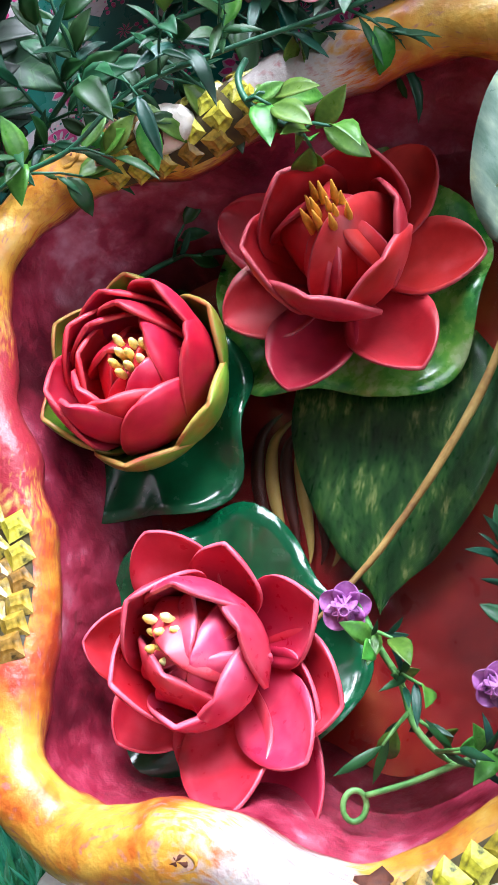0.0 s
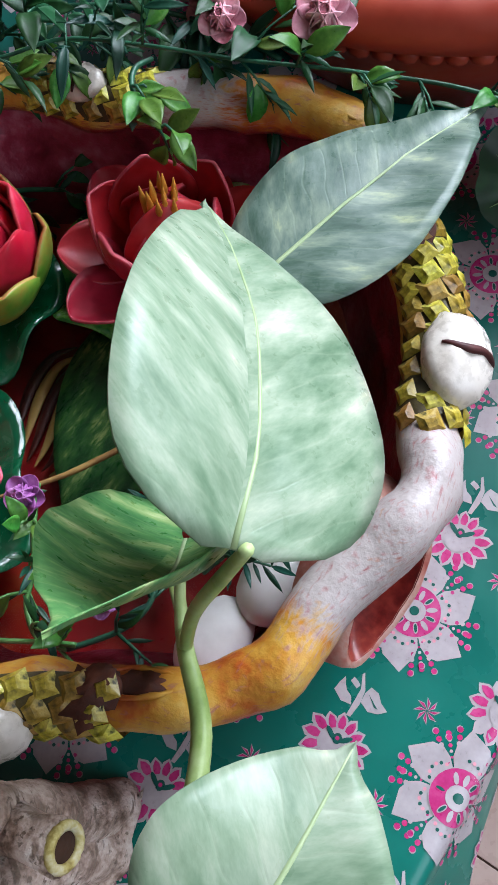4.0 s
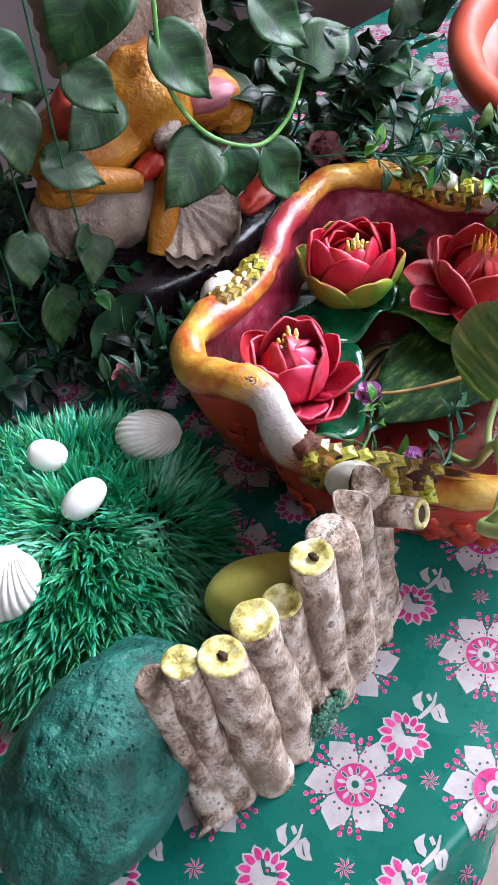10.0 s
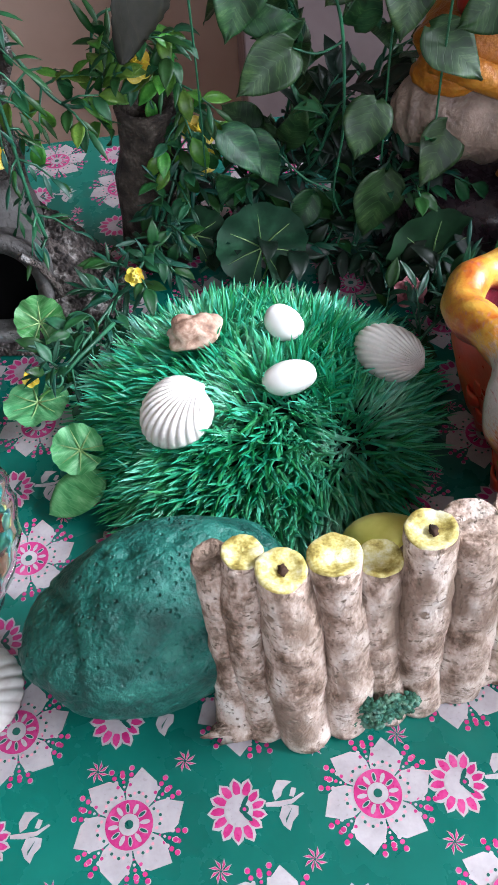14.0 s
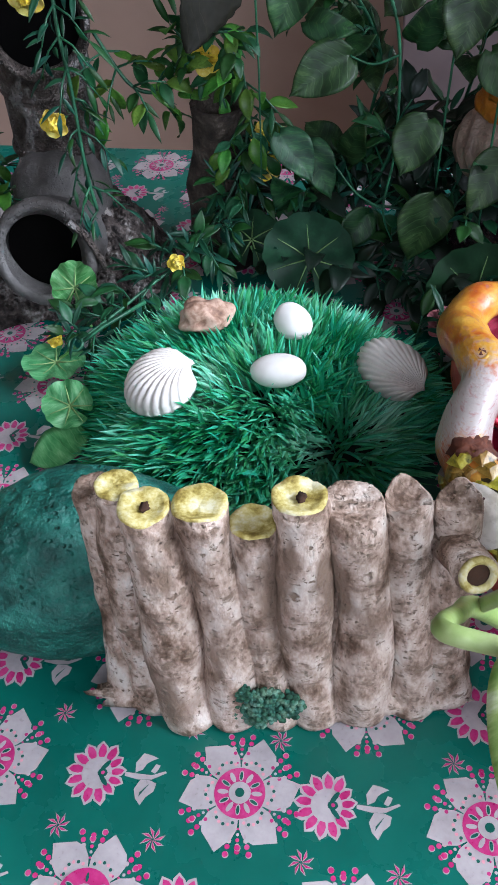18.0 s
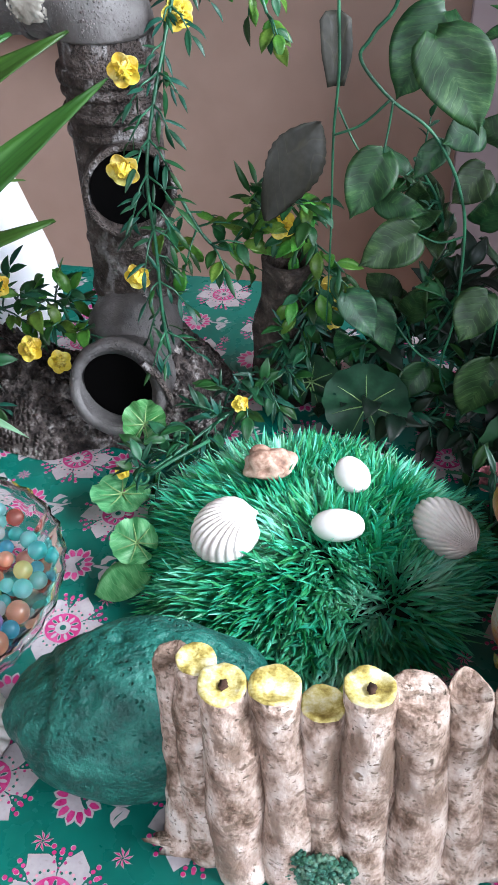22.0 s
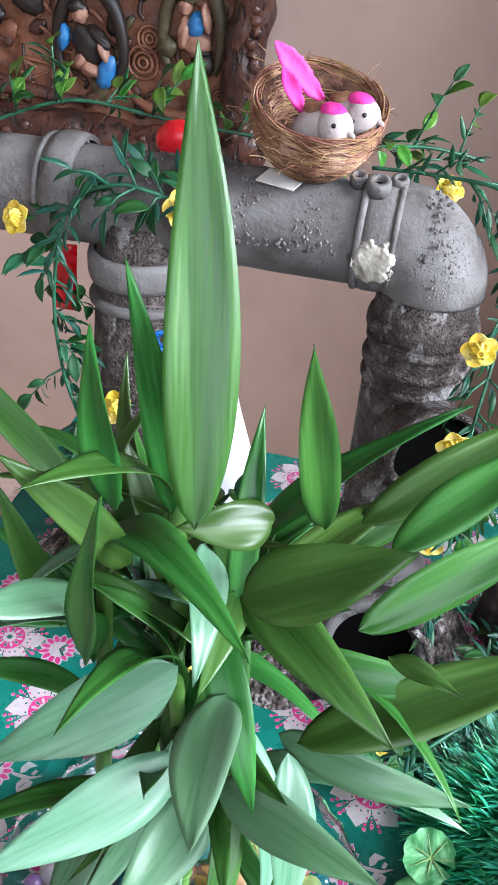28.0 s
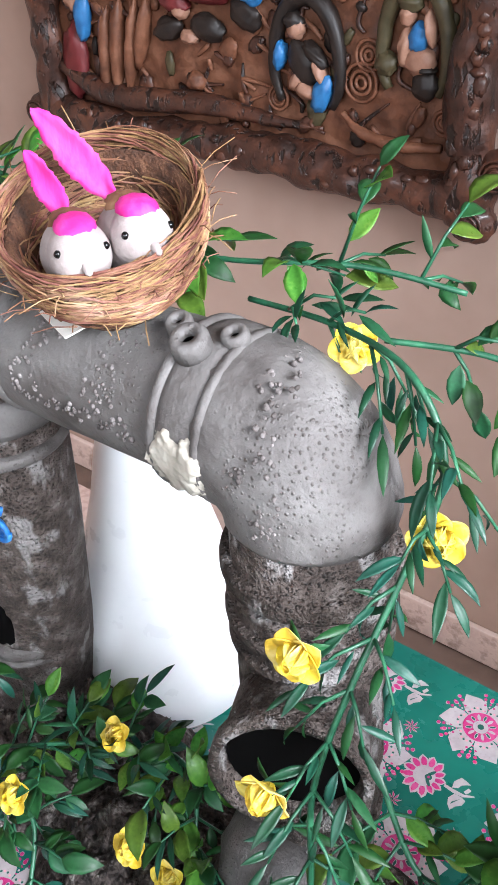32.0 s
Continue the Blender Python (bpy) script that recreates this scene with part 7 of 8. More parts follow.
for k in range(30):
    x, y, h = stems[k % 6]
    s = rs.uniform(0.55, 1.0)
    z = 0.008 + h * s
    a = rs.uniform(0, 2 * math.pi)
    el = rs.uniform(-0.1, 0.95)
    ln = rs.uniform(0.09, 0.155)
    tip = (x + ln * math.cos(a) * math.cos(el), y + ln * math.sin(a) * math.cos(el), z + ln * math.sin(el))
    if tip[0] > -0.10 and tip[1] > 0.28:
        continue
    bam_leaf((x, y, z), tip, rs.uniform(0.016, 0.032), rs.uniform(0.4, 1.6), pale=k % 5 == 0)
for k in range(34):
    x, y, h = stems[k % 6]
    z = 0.008 + h * rs.uniform(0.62, 1.02)
    a, el, ln = rs.uniform(0, 2 * math.pi), rs.uniform(0.1, 1.3), rs.uniform(0.06, 0.105)
    tip = (x + ln * math.cos(a) * math.cos(el), y + ln * math.sin(a) * math.cos(el) - 0.02, z + ln * math.sin(el))
    bam_leaf((x, y - 0.02 * rs.random(), z), tip, rs.uniform(0.013, 0.024), rs.uniform(0.3, 1.3))
lone("ribbon", tube([(-0.262 + 0.008 * math.cos(a), 0.270 + 0.008 * math.sin(a), 0.075 + 0.003 * math.sin(3 * a)) for a in np.linspace(0, 2 * math.pi, 31)[:-1]], 0.0016, 6, closed=True, squash=2.0), REDP, "red ribbon tied round the bamboo stalks", "ribbon")

# ---- garlands ----
LEAFM = {"ficus": leaf_mat("leaf_ficus", ["143c1c", "205228", "326a38"], scale=60, rough=0.5, vary=0.6, glow=0.25),
         "lime": leaf_mat("leaf_lime", ["3e6c26", "5a8a34", "8aac4e"], scale=60, rough=0.38, vary=0.6, glow=0.35),
         "teal": leaf_mat("leaf_teal", ["0e3626", "1a4c38", "2c644c"], scale=60, rough=0.45, vary=0.5, glow=0.2),
         "heart": veined("leaf_heart", ["0c2410", "153618", "234822", "48663a"], "4c6c3c", 0.06, rough=0.52, glow=0.22, patch=110, amount=0.3, vary=0.7, nv=8),
         "round": leaf_mat("leaf_round", ["18301f", "22402a", "2f5436"], scale=40, rough=0.5, vary=0.4, glow=0.2),
         "mint": veined("leaf_mint", ["2a6a34", "3f824a", "5c9a60", "86b584"], "8ab484", 0.05, amount=0.35, rough=0.5, vary=0.3, glow=0.25, patch=120, nv=9),
         # dark green plastic, darkened further to paint in the shade around it
         "deep": leaf_mat("leaf_shade_dark", ["08160d", "0d2214", "16321e"], scale=60, rough=0.5, vary=0.5, glow=0.1),
         "dusk": veined("leaf_dusk", ["15150e", "201f15", "2c2b1d"], "34321f", 0.08, amount=0.4, rough=0.7, vary=0.2, glow=0.15, patch=70, nv=9)}
VSTEM = mat("garland_stem", ["143a26", "20523a", "2f6a4a"], scale=60, rough=0.45, bump=0.1)
VSTEML = mat("garland_stem_light", ["3a6a34", "558a46", "78a862"], scale=60, rough=0.45, bump=0.1)
VEIN = mat("leaf_vein", ["6a8a52", "88a56a"], scale=60, rough=0.5, bump=0)
pointed = oval(0.45, 0.9)


def round_leaf(r, lobes=14, dish=0.15):
    """A round scalloped leaf with a notch at its stalk, stalk end at the origin, along +y."""
    v, f = [Vector((0, r * 0.25, 0))], []
    n = lobes * 4
    for j in (1, 2, 3, 4):
        for k in range(n + 1):
            a = -math.pi / 2 + 0.14 + (2 * math.pi - 0.28) * k / n
            q = r * j / 4 * (1 + (0.05 * abs(math.sin(lobes * (a + math.pi / 2) / 2)) if j == 4 else 0))
            z = dish * q * q / r + 0.0025 * math.sin(lobes * a * 0.5) * (j / 4) ** 2
            v.append(Vector((q * math.cos(a), r * 0.25 + q * (math.sin(a) + 0.12), z)))
    m = n + 1
    for k in range(n):
        f.append((0, 1 + k, 2 + k))
        for j in range(3):
            a, b = 1 + j * m + k, 1 + (j + 1) * m + k
            f.append((a, b, b + 1, a + 1))
    return v, f


LEAFSET = {}
for kind, args in {"ficus": (0.024, 0.0105, pointed), "lime": (0.026, 0.0125, pointed), "teal": (0.024, 0.0052, pointed)}.items():
    LEAFSET[kind] = [mesh("leaf", *blade(args[0], args[1], args[2], nl=5, nw=4, bend=b, fold=0.3, thick=0.0003), LEAFM[kind]) for b in (0.3, 0.8, 1.3)]
LEAFSET["narrow"] = [mesh("leaf", *blade(0.022, 0.0038, pointed, nl=4, nw=2, bend=b, fold=0.3, thick=0.0003), LEAFM["teal"]) for b in (0.3, 0.9)]
LEAFSET["narrowg"] = [mesh("leaf", *blade(0.026, 0.0050, pointed, nl=4, nw=2, bend=b, fold=0.3, thick=0.0003), LEAFM["ficus"]) for b in (0.3, 0.9)]
# leaflets in the darkened green that carries painted shade
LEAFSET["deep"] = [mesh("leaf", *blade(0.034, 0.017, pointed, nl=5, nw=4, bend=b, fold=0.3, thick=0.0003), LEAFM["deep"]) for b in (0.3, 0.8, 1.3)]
LEAFSET["heart"] = [mesh("leaf", *blade(0.056, 0.040 + 0.003 * n, heart, nl=14, nw=10, bend=b, fold=fo, wave=0.0026, thick=0.0004, heart=0.06, sweep=sw), LEAFM["heart"]) for n, (b, fo, sw) in enumerate(((0.2, 0.30, 0.04), (0.6, 0.18, -0.05), (1.0, 0.35, 0.02), (-0.4, 0.25, 0.05)))]


def hang_leaf(parent, kind, base, ahead, up=(0, -0.5, 1), scale=1.0, v=0):
    part("leaf", LEAFSET[kind][v % len(LEAFSET[kind])], None, parent, m=frame_at(base, ahead, up) @ Matrix.Scale(scale, 4))


def bloom(parent, at, up, r=0.011, col="yellow"):
    """A small cloth rose: cupped petals round a closed heart, and green sepals."""
    M = {"yellow": mat("rose_yellow", ["c8a824", "d6bc40", "e2d480"], scale=80, rough=0.55, vary=0.2), "pink": mat("rose_pink", ["b86a7c", "cf8f9c", "dcb0b6"], scale=80, rough=0.6, vary=0.2),
         "purple": mat("rose_purple", ["8a4a8c", "a868a8", "c088bc"], scale=80, rough=0.4, vary=0.2), "dusty": mat("rose_dusty", ["7a3f48", "95565c", "a87478"], scale=80, rough=0.6, vary=0.2)}[col]
    base = frame_at(at, Vector(up).orthogonal(), up)
    fl = part("flower", blob(r * 0.45, r * 0.45, r * 0.6, 0.2, 3, 10, 8, m=base @ Matrix.Translation((0, 0, r * 0.5))), M, parent, col + " cloth rose")
    for n, e, ln in ((4, 74, 1.15), (5, 56, 1.3), (5, 36, 1.35)):
        for k in range(n):
            a = 2 * math.pi * k / n + e
            q = radians(e)
            d = Vector((math.cos(a) * math.cos(q), math.sin(a) * math.cos(q), math.sin(q)))
            inn = Vector((-math.cos(a) * math.sin(q), -math.sin(a) * math.sin(q), math.cos(q)))
            part("petal", moved(petal(r * ln, r * 1.35, -0.9 if e > 50 else 0.5, 0.4, 0.0004, 8, 6)[:2], base @ frame_at((0, 0, 0), d, inn)), M, fl)
    for k in range(3):
        a = 2.1 * k
        part("sepal", moved(blade(r * 1.1, r * 0.4, pointed, 4, 2, bend=0.9, thick=0.0003), base @ frame_at((0, 0, -0.001), (math.cos(a), math.sin(a), 0.1), (0, 0, 1))), LEAFM["ficus"], fl)


def garland(name, label, path, kinds, step=0.022, twig=0.026, per=6, scale=1.0, flowers=(), stem_r=0.0016, light=False, droop=0.0, seed=1, spread=0.9, bias=(0, 0, 0), cat="artificial vine", grow=1.0):
    """A plastic vine: a stem with side twigs that bear leaflets, and cloth roses."""
    rs = random.Random(seed)
    gl = thing(name, label, cat, path[0][:3])
    pts = [Vector(p[:3]) for p in spline(path, 8)]
    stems = [tube([(*p, stem_r) for p in pts], stem_r, 6)]
    acc, leaves = 0.0, []
    for i in range(1, len(pts)):
        acc += (pts[i] - pts[i - 1]).length
        if acc < step:
            continue
        acc = 0.0
        t = (pts[i] - pts[i - 1]).normalized()
        for side in range(2):
            a = rs.uniform(0, 2 * math.pi)
            o = t.orthogonal().normalized()
            o = (Matrix.Rotation(a, 3, t) @ o)
            d = (o * spread + t * rs.uniform(0.2, 0.9) + Vector((0, 0, -droop)) + Vector(bias)).normalized()
            ln = twig * rs.uniform(0.6, 1.3)
            end = pts[i] + d * ln + Vector((0, 0, -droop * ln * 0.3))
            mid = pts[i] + d * ln * 0.5 + Vector((0, 0, 0.003))
            stems.append(tube([(*pts[i], stem_r * 0.7), (*mid, stem_r * 0.55), (*end, stem_r * 0.4)], 0.001, 5))
            for k in range(per):
                s = 0.25 + 0.75 * k / max(1, per - 1)
                p = pts[i].lerp(end, s)
                b = (Matrix.Rotation(rs.uniform(0, 6.3), 3, d) @ d.orthogonal()).normalized()
                ah = (d * rs.uniform(0.5, 1.3) + b * (0.9 if k < per - 1 else 0.15)).normalized()
                leaves.append((rs.choice(kinds), p, ah, (b.cross(d) * 0.3 + Vector((0, -0.45, 1))), scale * rs.uniform(0.7, 1.15) * (0.8 + 0.3 * s)))
    for st in stems:
        part("stem", st, VSTEML if light else VSTEM, gl)
    for n, (kd, p, ah, up, sc_) in enumerate(leaves):
        hang_leaf(gl, kd, p, ah, up, sc_, n)
    for at, up, r, col in flowers:
        bloom(gl, at, up, r, col)
    return gl


YR = "yellow"
garland("rose_garland", "plastic vine with yellow cloth roses hanging down the pipe", [(-0.225, 0.640, 0.435), (-0.170, 0.635, 0.438), (-0.122, 0.615, 0.438), (-0.100, 0.605, 0.405), (-0.104, 0.580, 0.360), (-0.108, 0.550, 0.320), (-0.112, 0.528, 0.270), (-0.108, 0.520, 0.210), (-0.105, 0.510, 0.150), (-0.100, 0.505, 0.110)],
        ["narrow", "narrowg", "teal"], step=0.021, twig=0.030, per=5, scale=0.95, seed=3, droop=0.35, bias=(0.25, -0.2, 0),
        flowers=[((-0.099, 0.602, 0.375), (0.4, -0.7, 0.2), 0.011, YR), ((-0.122, 0.534, 0.352), (0.1, -0.9, 0.1), 0.011, YR), ((-0.124, 0.512, 0.283), (0.1, -0.9, -0.1), 0.0115, YR), ((-0.123, 0.512, 0.186), (0, -0.9, 0), 0.0100, YR), ((-0.165, 0.640, 0.425), (0.3, -0.5, 0.6), 0.010, YR)])
garland("rose_garland", "plastic vine with lime leaves arching away from the pipe top", [(-0.150, 0.640, 0.435), (-0.105, 0.660, 0.430), (-0.070, 0.655, 0.420), (-0.045, 0.640, 0.400), (-0.030, 0.630, 0.370)],
        ["ficus", "lime"], step=0.03, twig=0.026, per=4, scale=0.85, seed=5, droop=0.3, flowers=[])
garland("leaf_spray", "plastic leaf sprays sticking up behind nest and pipe", [(-0.560, 0.640, 0.420), (-0.480, 0.650, 0.450), (-0.400, 0.655, 0.445), (-0.330, 0.660, 0.440), (-0.260, 0.660, 0.440), (-0.190, 0.680, 0.445), (-0.140, 0.700, 0.435)],
        ["ficus", "lime", "narrowg"], step=0.034, twig=0.045, per=5, scale=0.95, seed=7, bias=(0, 0.1, 0.55))
garland("rose_garland", "plastic vine with yellow cloth roses draped over the pipe's thinner leg", [(-0.330, 0.560, 0.410), (-0.360, 0.548, 0.420), (-0.400, 0.545, 0.425), (-0.440, 0.550, 0.400), (-0.455, 0.548, 0.330), (-0.450, 0.545, 0.260), (-0.430, 0.540, 0.200), (-0.420, 0.535, 0.150)],
        ["narrow", "teal", "ficus"], step=0.018, twig=0.028, per=6, seed=9, droop=0.2, flowers=[((-0.350, 0.548, 0.413), (0.2, -0.8, 0.4), 0.012, YR), ((-0.400, 0.545, 0.232), (-0.1, -0.9, 0.4), 0.012, YR), ((-0.480, 0.550, 0.385), (-0.3, -0.8, 0.3), 0.011, YR)])
garland("rose_garland", "dense plastic foliage with yellow roses between the feet of the pipes", [(-0.420, 0.520, 0.050), (-0.370, 0.530, 0.085), (-0.320, 0.560, 0.095), (-0.270, 0.580, 0.105), (-0.235, 0.570, 0.110), (-0.215, 0.545, 0.090)],
        ["ficus", "teal", "lime", "narrowg"], step=0.013, twig=0.040, per=7, seed=11, bias=(0, -0.2, 0.4), flowers=[((-0.250, 0.525, 0.085), (0, -0.8, 0.5), 0.011, YR), ((-0.225, 0.530, 0.070), (0.2, -0.8, 0.4), 0.010, YR), ((-0.303, 0.453, 0.045), (0.1, -0.8, 0.4), 0.011, YR), ((-0.290, 0.560, 0.130), (0, -0.7, 0.6), 0.010, YR), ((-0.33, 0.50, 0.10), (0, -0.7, 0.6), 0.011, YR)])
garland("rose_garland", "plastic vine of teal sprigs lying round the mound", [(-0.470, 0.490, 0.060), (-0.420, 0.480, 0.075), (-0.370, 0.480, 0.080), (-0.325, 0.500, 0.080), (-0.300, 0.470, 0.050)],
        ["teal", "ficus"], step=0.016, twig=0.032, per=6, seed=12, bias=(0, -0.1, 0.3), flowers=[((-0.345, 0.470, 0.075), (0, -0.7, 0.6), 0.010, YR)])
# garland running from the stump past the grass mat to the cloth
garland("leaf_garland", "plastic vine of narrow leaves running along the grass mat's edge", [(0.020, 0.600, 0.170), (0.015, 0.585, 0.120), (-0.005, 0.560, 0.080), (-0.030, 0.520, 0.058), (-0.060, 0.480, 0.048), (-0.085, 0.445, 0.040), (-0.105, 0.418, 0.035)],
        ["narrow", "teal", "ficus"], step=0.011, twig=0.030, per=7, seed=13, bias=(0.1, -0.25, 0.2), flowers=[((-0.035, 0.505, 0.060), (0, -0.7, 0.6), 0.007, YR), ((-0.128, 0.425, 0.030), (0, -0.7, 0.6), 0.006, YR)])
garland("leaf_garland", "plastic vine with sunlit lime leaves curling over the bark stump", [(-0.100, 0.570, 0.235), (-0.070, 0.560, 0.195), (-0.040, 0.570, 0.190), (-0.020, 0.575, 0.215), (0.000, 0.580, 0.235), (0.015, 0.585, 0.215), (0.020, 0.590, 0.170), (0.030, 0.585, 0.110)],
        ["ficus", "lime", "narrowg"], step=0.014, twig=0.032, per=6, seed=15, bias=(0, -0.1, 0.1), flowers=[((0.035, 0.600, 0.135), (0, -0.8, 0.3), 0.012, YR), ((0.035, 0.595, 0.110), (0, -0.8, 0.2), 0.011, YR), ((-0.008, 0.575, 0.212), (0, -0.8, 0.3), 0.011, YR)])
ring_pt = Vector((-0.107, 0.416, 0.034))
ringg = thing("stem_ring", "plastic vine end with a small moulded ring", "artificial vine", ring_pt)
part("ring", tube([ring_pt + Vector((0.0062 * math.cos(a), 0.0050 * math.sin(a), 0.0035 * math.sin(a))) for a in np.linspace(0, 2 * math.pi, 19)[:-1]], 0.0015, 6, closed=True), VSTEM, ringg)
part("stem", tube([(*(ring_pt + Vector((0.006, 0.002, 0.001))), 0.0016), (-0.085, 0.432, 0.042, 0.0018), (-0.055, 0.462, 0.048, 0.0018)], 0.0016, 7), VSTEM, ringg)


def round_one(at, ahead, up, r, kind, label, stalk=None):
    g = round_leaf(r)
    th = thing("round_leaf", label, "artificial leaf", at)
    me = mesh("leaf", g[0], g[1], LEAFM[kind])
    m = frame_at(at, ahead, up)
    lf = part("leaf", me, None, th, m=m)
    vv = []
    for k in range(7):
        a = -math.pi / 2 + (k + 0.5) * 2 * math.pi / 7 + 0.0
        q = [m @ Vector((r * 0.85 * s * math.cos(a), r * 0.25 + r * 0.85 * s * math.sin(a) * 1.05, 0.15 * r * s * s + 0.0006)) for s in (0.03, 0.5, 1.0)]
        vv.append(tube([(*q[0], 0.0009), (*q[1], 0.0006), (*q[2], 0.0002)], 0.0006, 4))
    part("vein", join(vv), VEIN, lf, "paler leaf veins")
    if stalk:
        part("stalk", tube(spline([(*at, 0.0012), *[(*s, 0.0014) for s in stalk]], 5), 0.0012, 6), VSTEML, th)
    return th


round_one((-0.114, 0.452, 0.060), (0.05, 0.45, 0.7), (0.10, -0.75, 0.62), 0.020, "mint", "pale green scalloped leaf standing by the pipe mouth", [(-0.110, 0.455, 0.03), (-0.10, 0.44, 0.035)])
round_one((-0.123, 0.412, 0.020), (-0.1, -0.75, 0.05), (0, -0.35, 1), 0.026, "mint", "pale green scalloped leaf lying on the cloth", [(-0.112, 0.412, 0.028)])
round_one((-0.078, 0.330, 0.040), (-0.75, 0.15, 0.25), (-0.1, -0.6, 1), 0.019, "mint", "pale green scalloped leaf at the grass mat's edge")
ml = thing("mint_leaf", "pale green veined pointed leaf lying beside the grass mat", "artificial leaf", (-0.067, 0.311, 0.018))
part("leaf", moved(blade(0.054, 0.034, oval(0.45, 0.7), 10, 6, bend=0.3, fold=0.12, wave=0.0014, thick=0.0004), frame_at((-0.066, 0.318, 0.026), (-0.88, -0.42, -0.20), (0, -0.45, 1))), LEAFM["mint"], ml)
round_one((0.080, 0.536, 0.040), (-0.05, 0.15, 0.9), (0.0, -0.9, 0.35), 0.040, "round", "dark round leaf with pale veins behind the grass mat", [(0.085, 0.56, 0.01), (0.08, 0.55, 0.004)])
round_one((0.020, 0.570, 0.040), (0.1, 0.1, 0.9), (0.1, -0.9, 0.3), 0.028, "round", "dark round leaf with pale veins behind the grass mat", [(0.03, 0.57, 0.01)])
round_one((0.225, 0.500, 0.035), (0.1, 0.15, 0.8), (0.1, -0.8, 0.5), 0.042, "round", "large dark round leaf with pale veins beside the bowl", [(0.22, 0.51, 0.01)])
round_one((0.640, 0.130, 0.030), (0.5, 0.4, 0.5), (-0.2, -0.5, 0.8), 0.040, "round", "large dark round leaf with pale veins by the red pot", [(0.63, 0.12, 0.005)])
round_one((0.580, 0.060, 0.030), (0.7, 0.1, 0.3), (-0.2, -0.4, 0.9), 0.026, "mint", "pale green scalloped leaf on the cloth by the bowl")

# hanging heart-leaved vines in the background
hv = thing("hanging_vine", "dark green heart-leaved plastic vines hanging before the wall", "artificial vine", (0.1, 0.56, 0.45))
part("stem", join([tube(spline([(*q[:3], q[3] * 0.7) for q in p], 6), 0.0012, 6) for p in (
    [(0.088, 0.53, 0.60, 0.0018), (0.088, 0.53, 0.426, 0.0020), (0.068, 0.53, 0.383, 0.0020), (0.060, 0.53, 0.366, 0.0020), (0.083, 0.53, 0.339, 0.0020), (0.111, 0.53, 0.320, 0.0020), (0.128, 0.53, 0.299, 0.0020), (0.142, 0.53, 0.269, 0.0019), (0.149, 0.53, 0.234, 0.0018), (0.150, 0.53, 0.161, 0.0016), (0.143, 0.53, 0.107, 0.0014), (0.152, 0.53, 0.077, 0.0012)],
    [(0.037, 0.56, 0.62, 0.0018), (0.039, 0.555, 0.422, 0.0018), (0.042, 0.55, 0.354, 0.0018), (0.039, 0.55, 0.302, 0.0016), (0.039, 0.55, 0.215, 0.0012), (0.037, 0.55, 0.120, 0.001)],
    [(0.042, 0.53, 0.310, 0.0014), (0.063, 0.53, 0.319, 0.0015), (0.083, 0.53, 0.338, 0.0016)], [(0.086, 0.52, 0.340, 0.0014), (0.084, 0.52, 0.320, 0.0013), (0.082, 0.515, 0.304, 0.0012)], [(0.043, 0.545, 0.326, 0.0014), (0.053, 0.545, 0.305, 0.0013), (0.065, 0.545, 0.285, 0.001)],
    [(0.149, 0.53, 0.234, 0.0014), (0.130, 0.532, 0.226, 0.0014), (0.112, 0.535, 0.231, 0.0012)], [(0.142, 0.53, 0.107, 0.0016), (0.120, 0.54, 0.115, 0.0015), (0.100, 0.55, 0.135, 0.0012)],
    [(0.200, 0.560, 0.55, 0.0016), (0.205, 0.550, 0.40, 0.0016), (0.190, 0.545, 0.25, 0.0014), (0.185, 0.54, 0.12, 0.0012)],
    [(0.250, 0.540, 0.50, 0.0016), (0.235, 0.530, 0.36, 0.0016), (0.225, 0.525, 0.22, 0.0014), (0.222, 0.520, 0.10, 0.0012)])]), VSTEM, hv)
drk = blade(0.092, 0.050, lambda t: oval(0.45, 0.8)(t) * (1 + 0.03 * math.sin(70 * t)), 40, 8, bend=0.25, fold=0.12, wave=0.003, thick=0.0005, sweep=0.06)
part("leaf", moved(drk, frame_at((0.024, 0.585, 0.300), (-0.30, -0.45, -0.62), (0.5, -0.85, 0.1))), LEAFM["dusk"], hv, "dull brown-green hanging leaf")
part("leaf", moved(blade(0.054, 0.026, lambda t: min(1.0, 0.55 + t) * (1 if t < 0.96 else 0.5), 10, 6, bend=0.3, fold=0.5, thick=0.0005), frame_at((0.035, 0.575, 0.332), (-0.02, 0.1, 0.9), (0.5, -0.85, 0))), LEAFM["dusk"], hv, "dull brown-green folded leaf")
rs = random.Random(21)
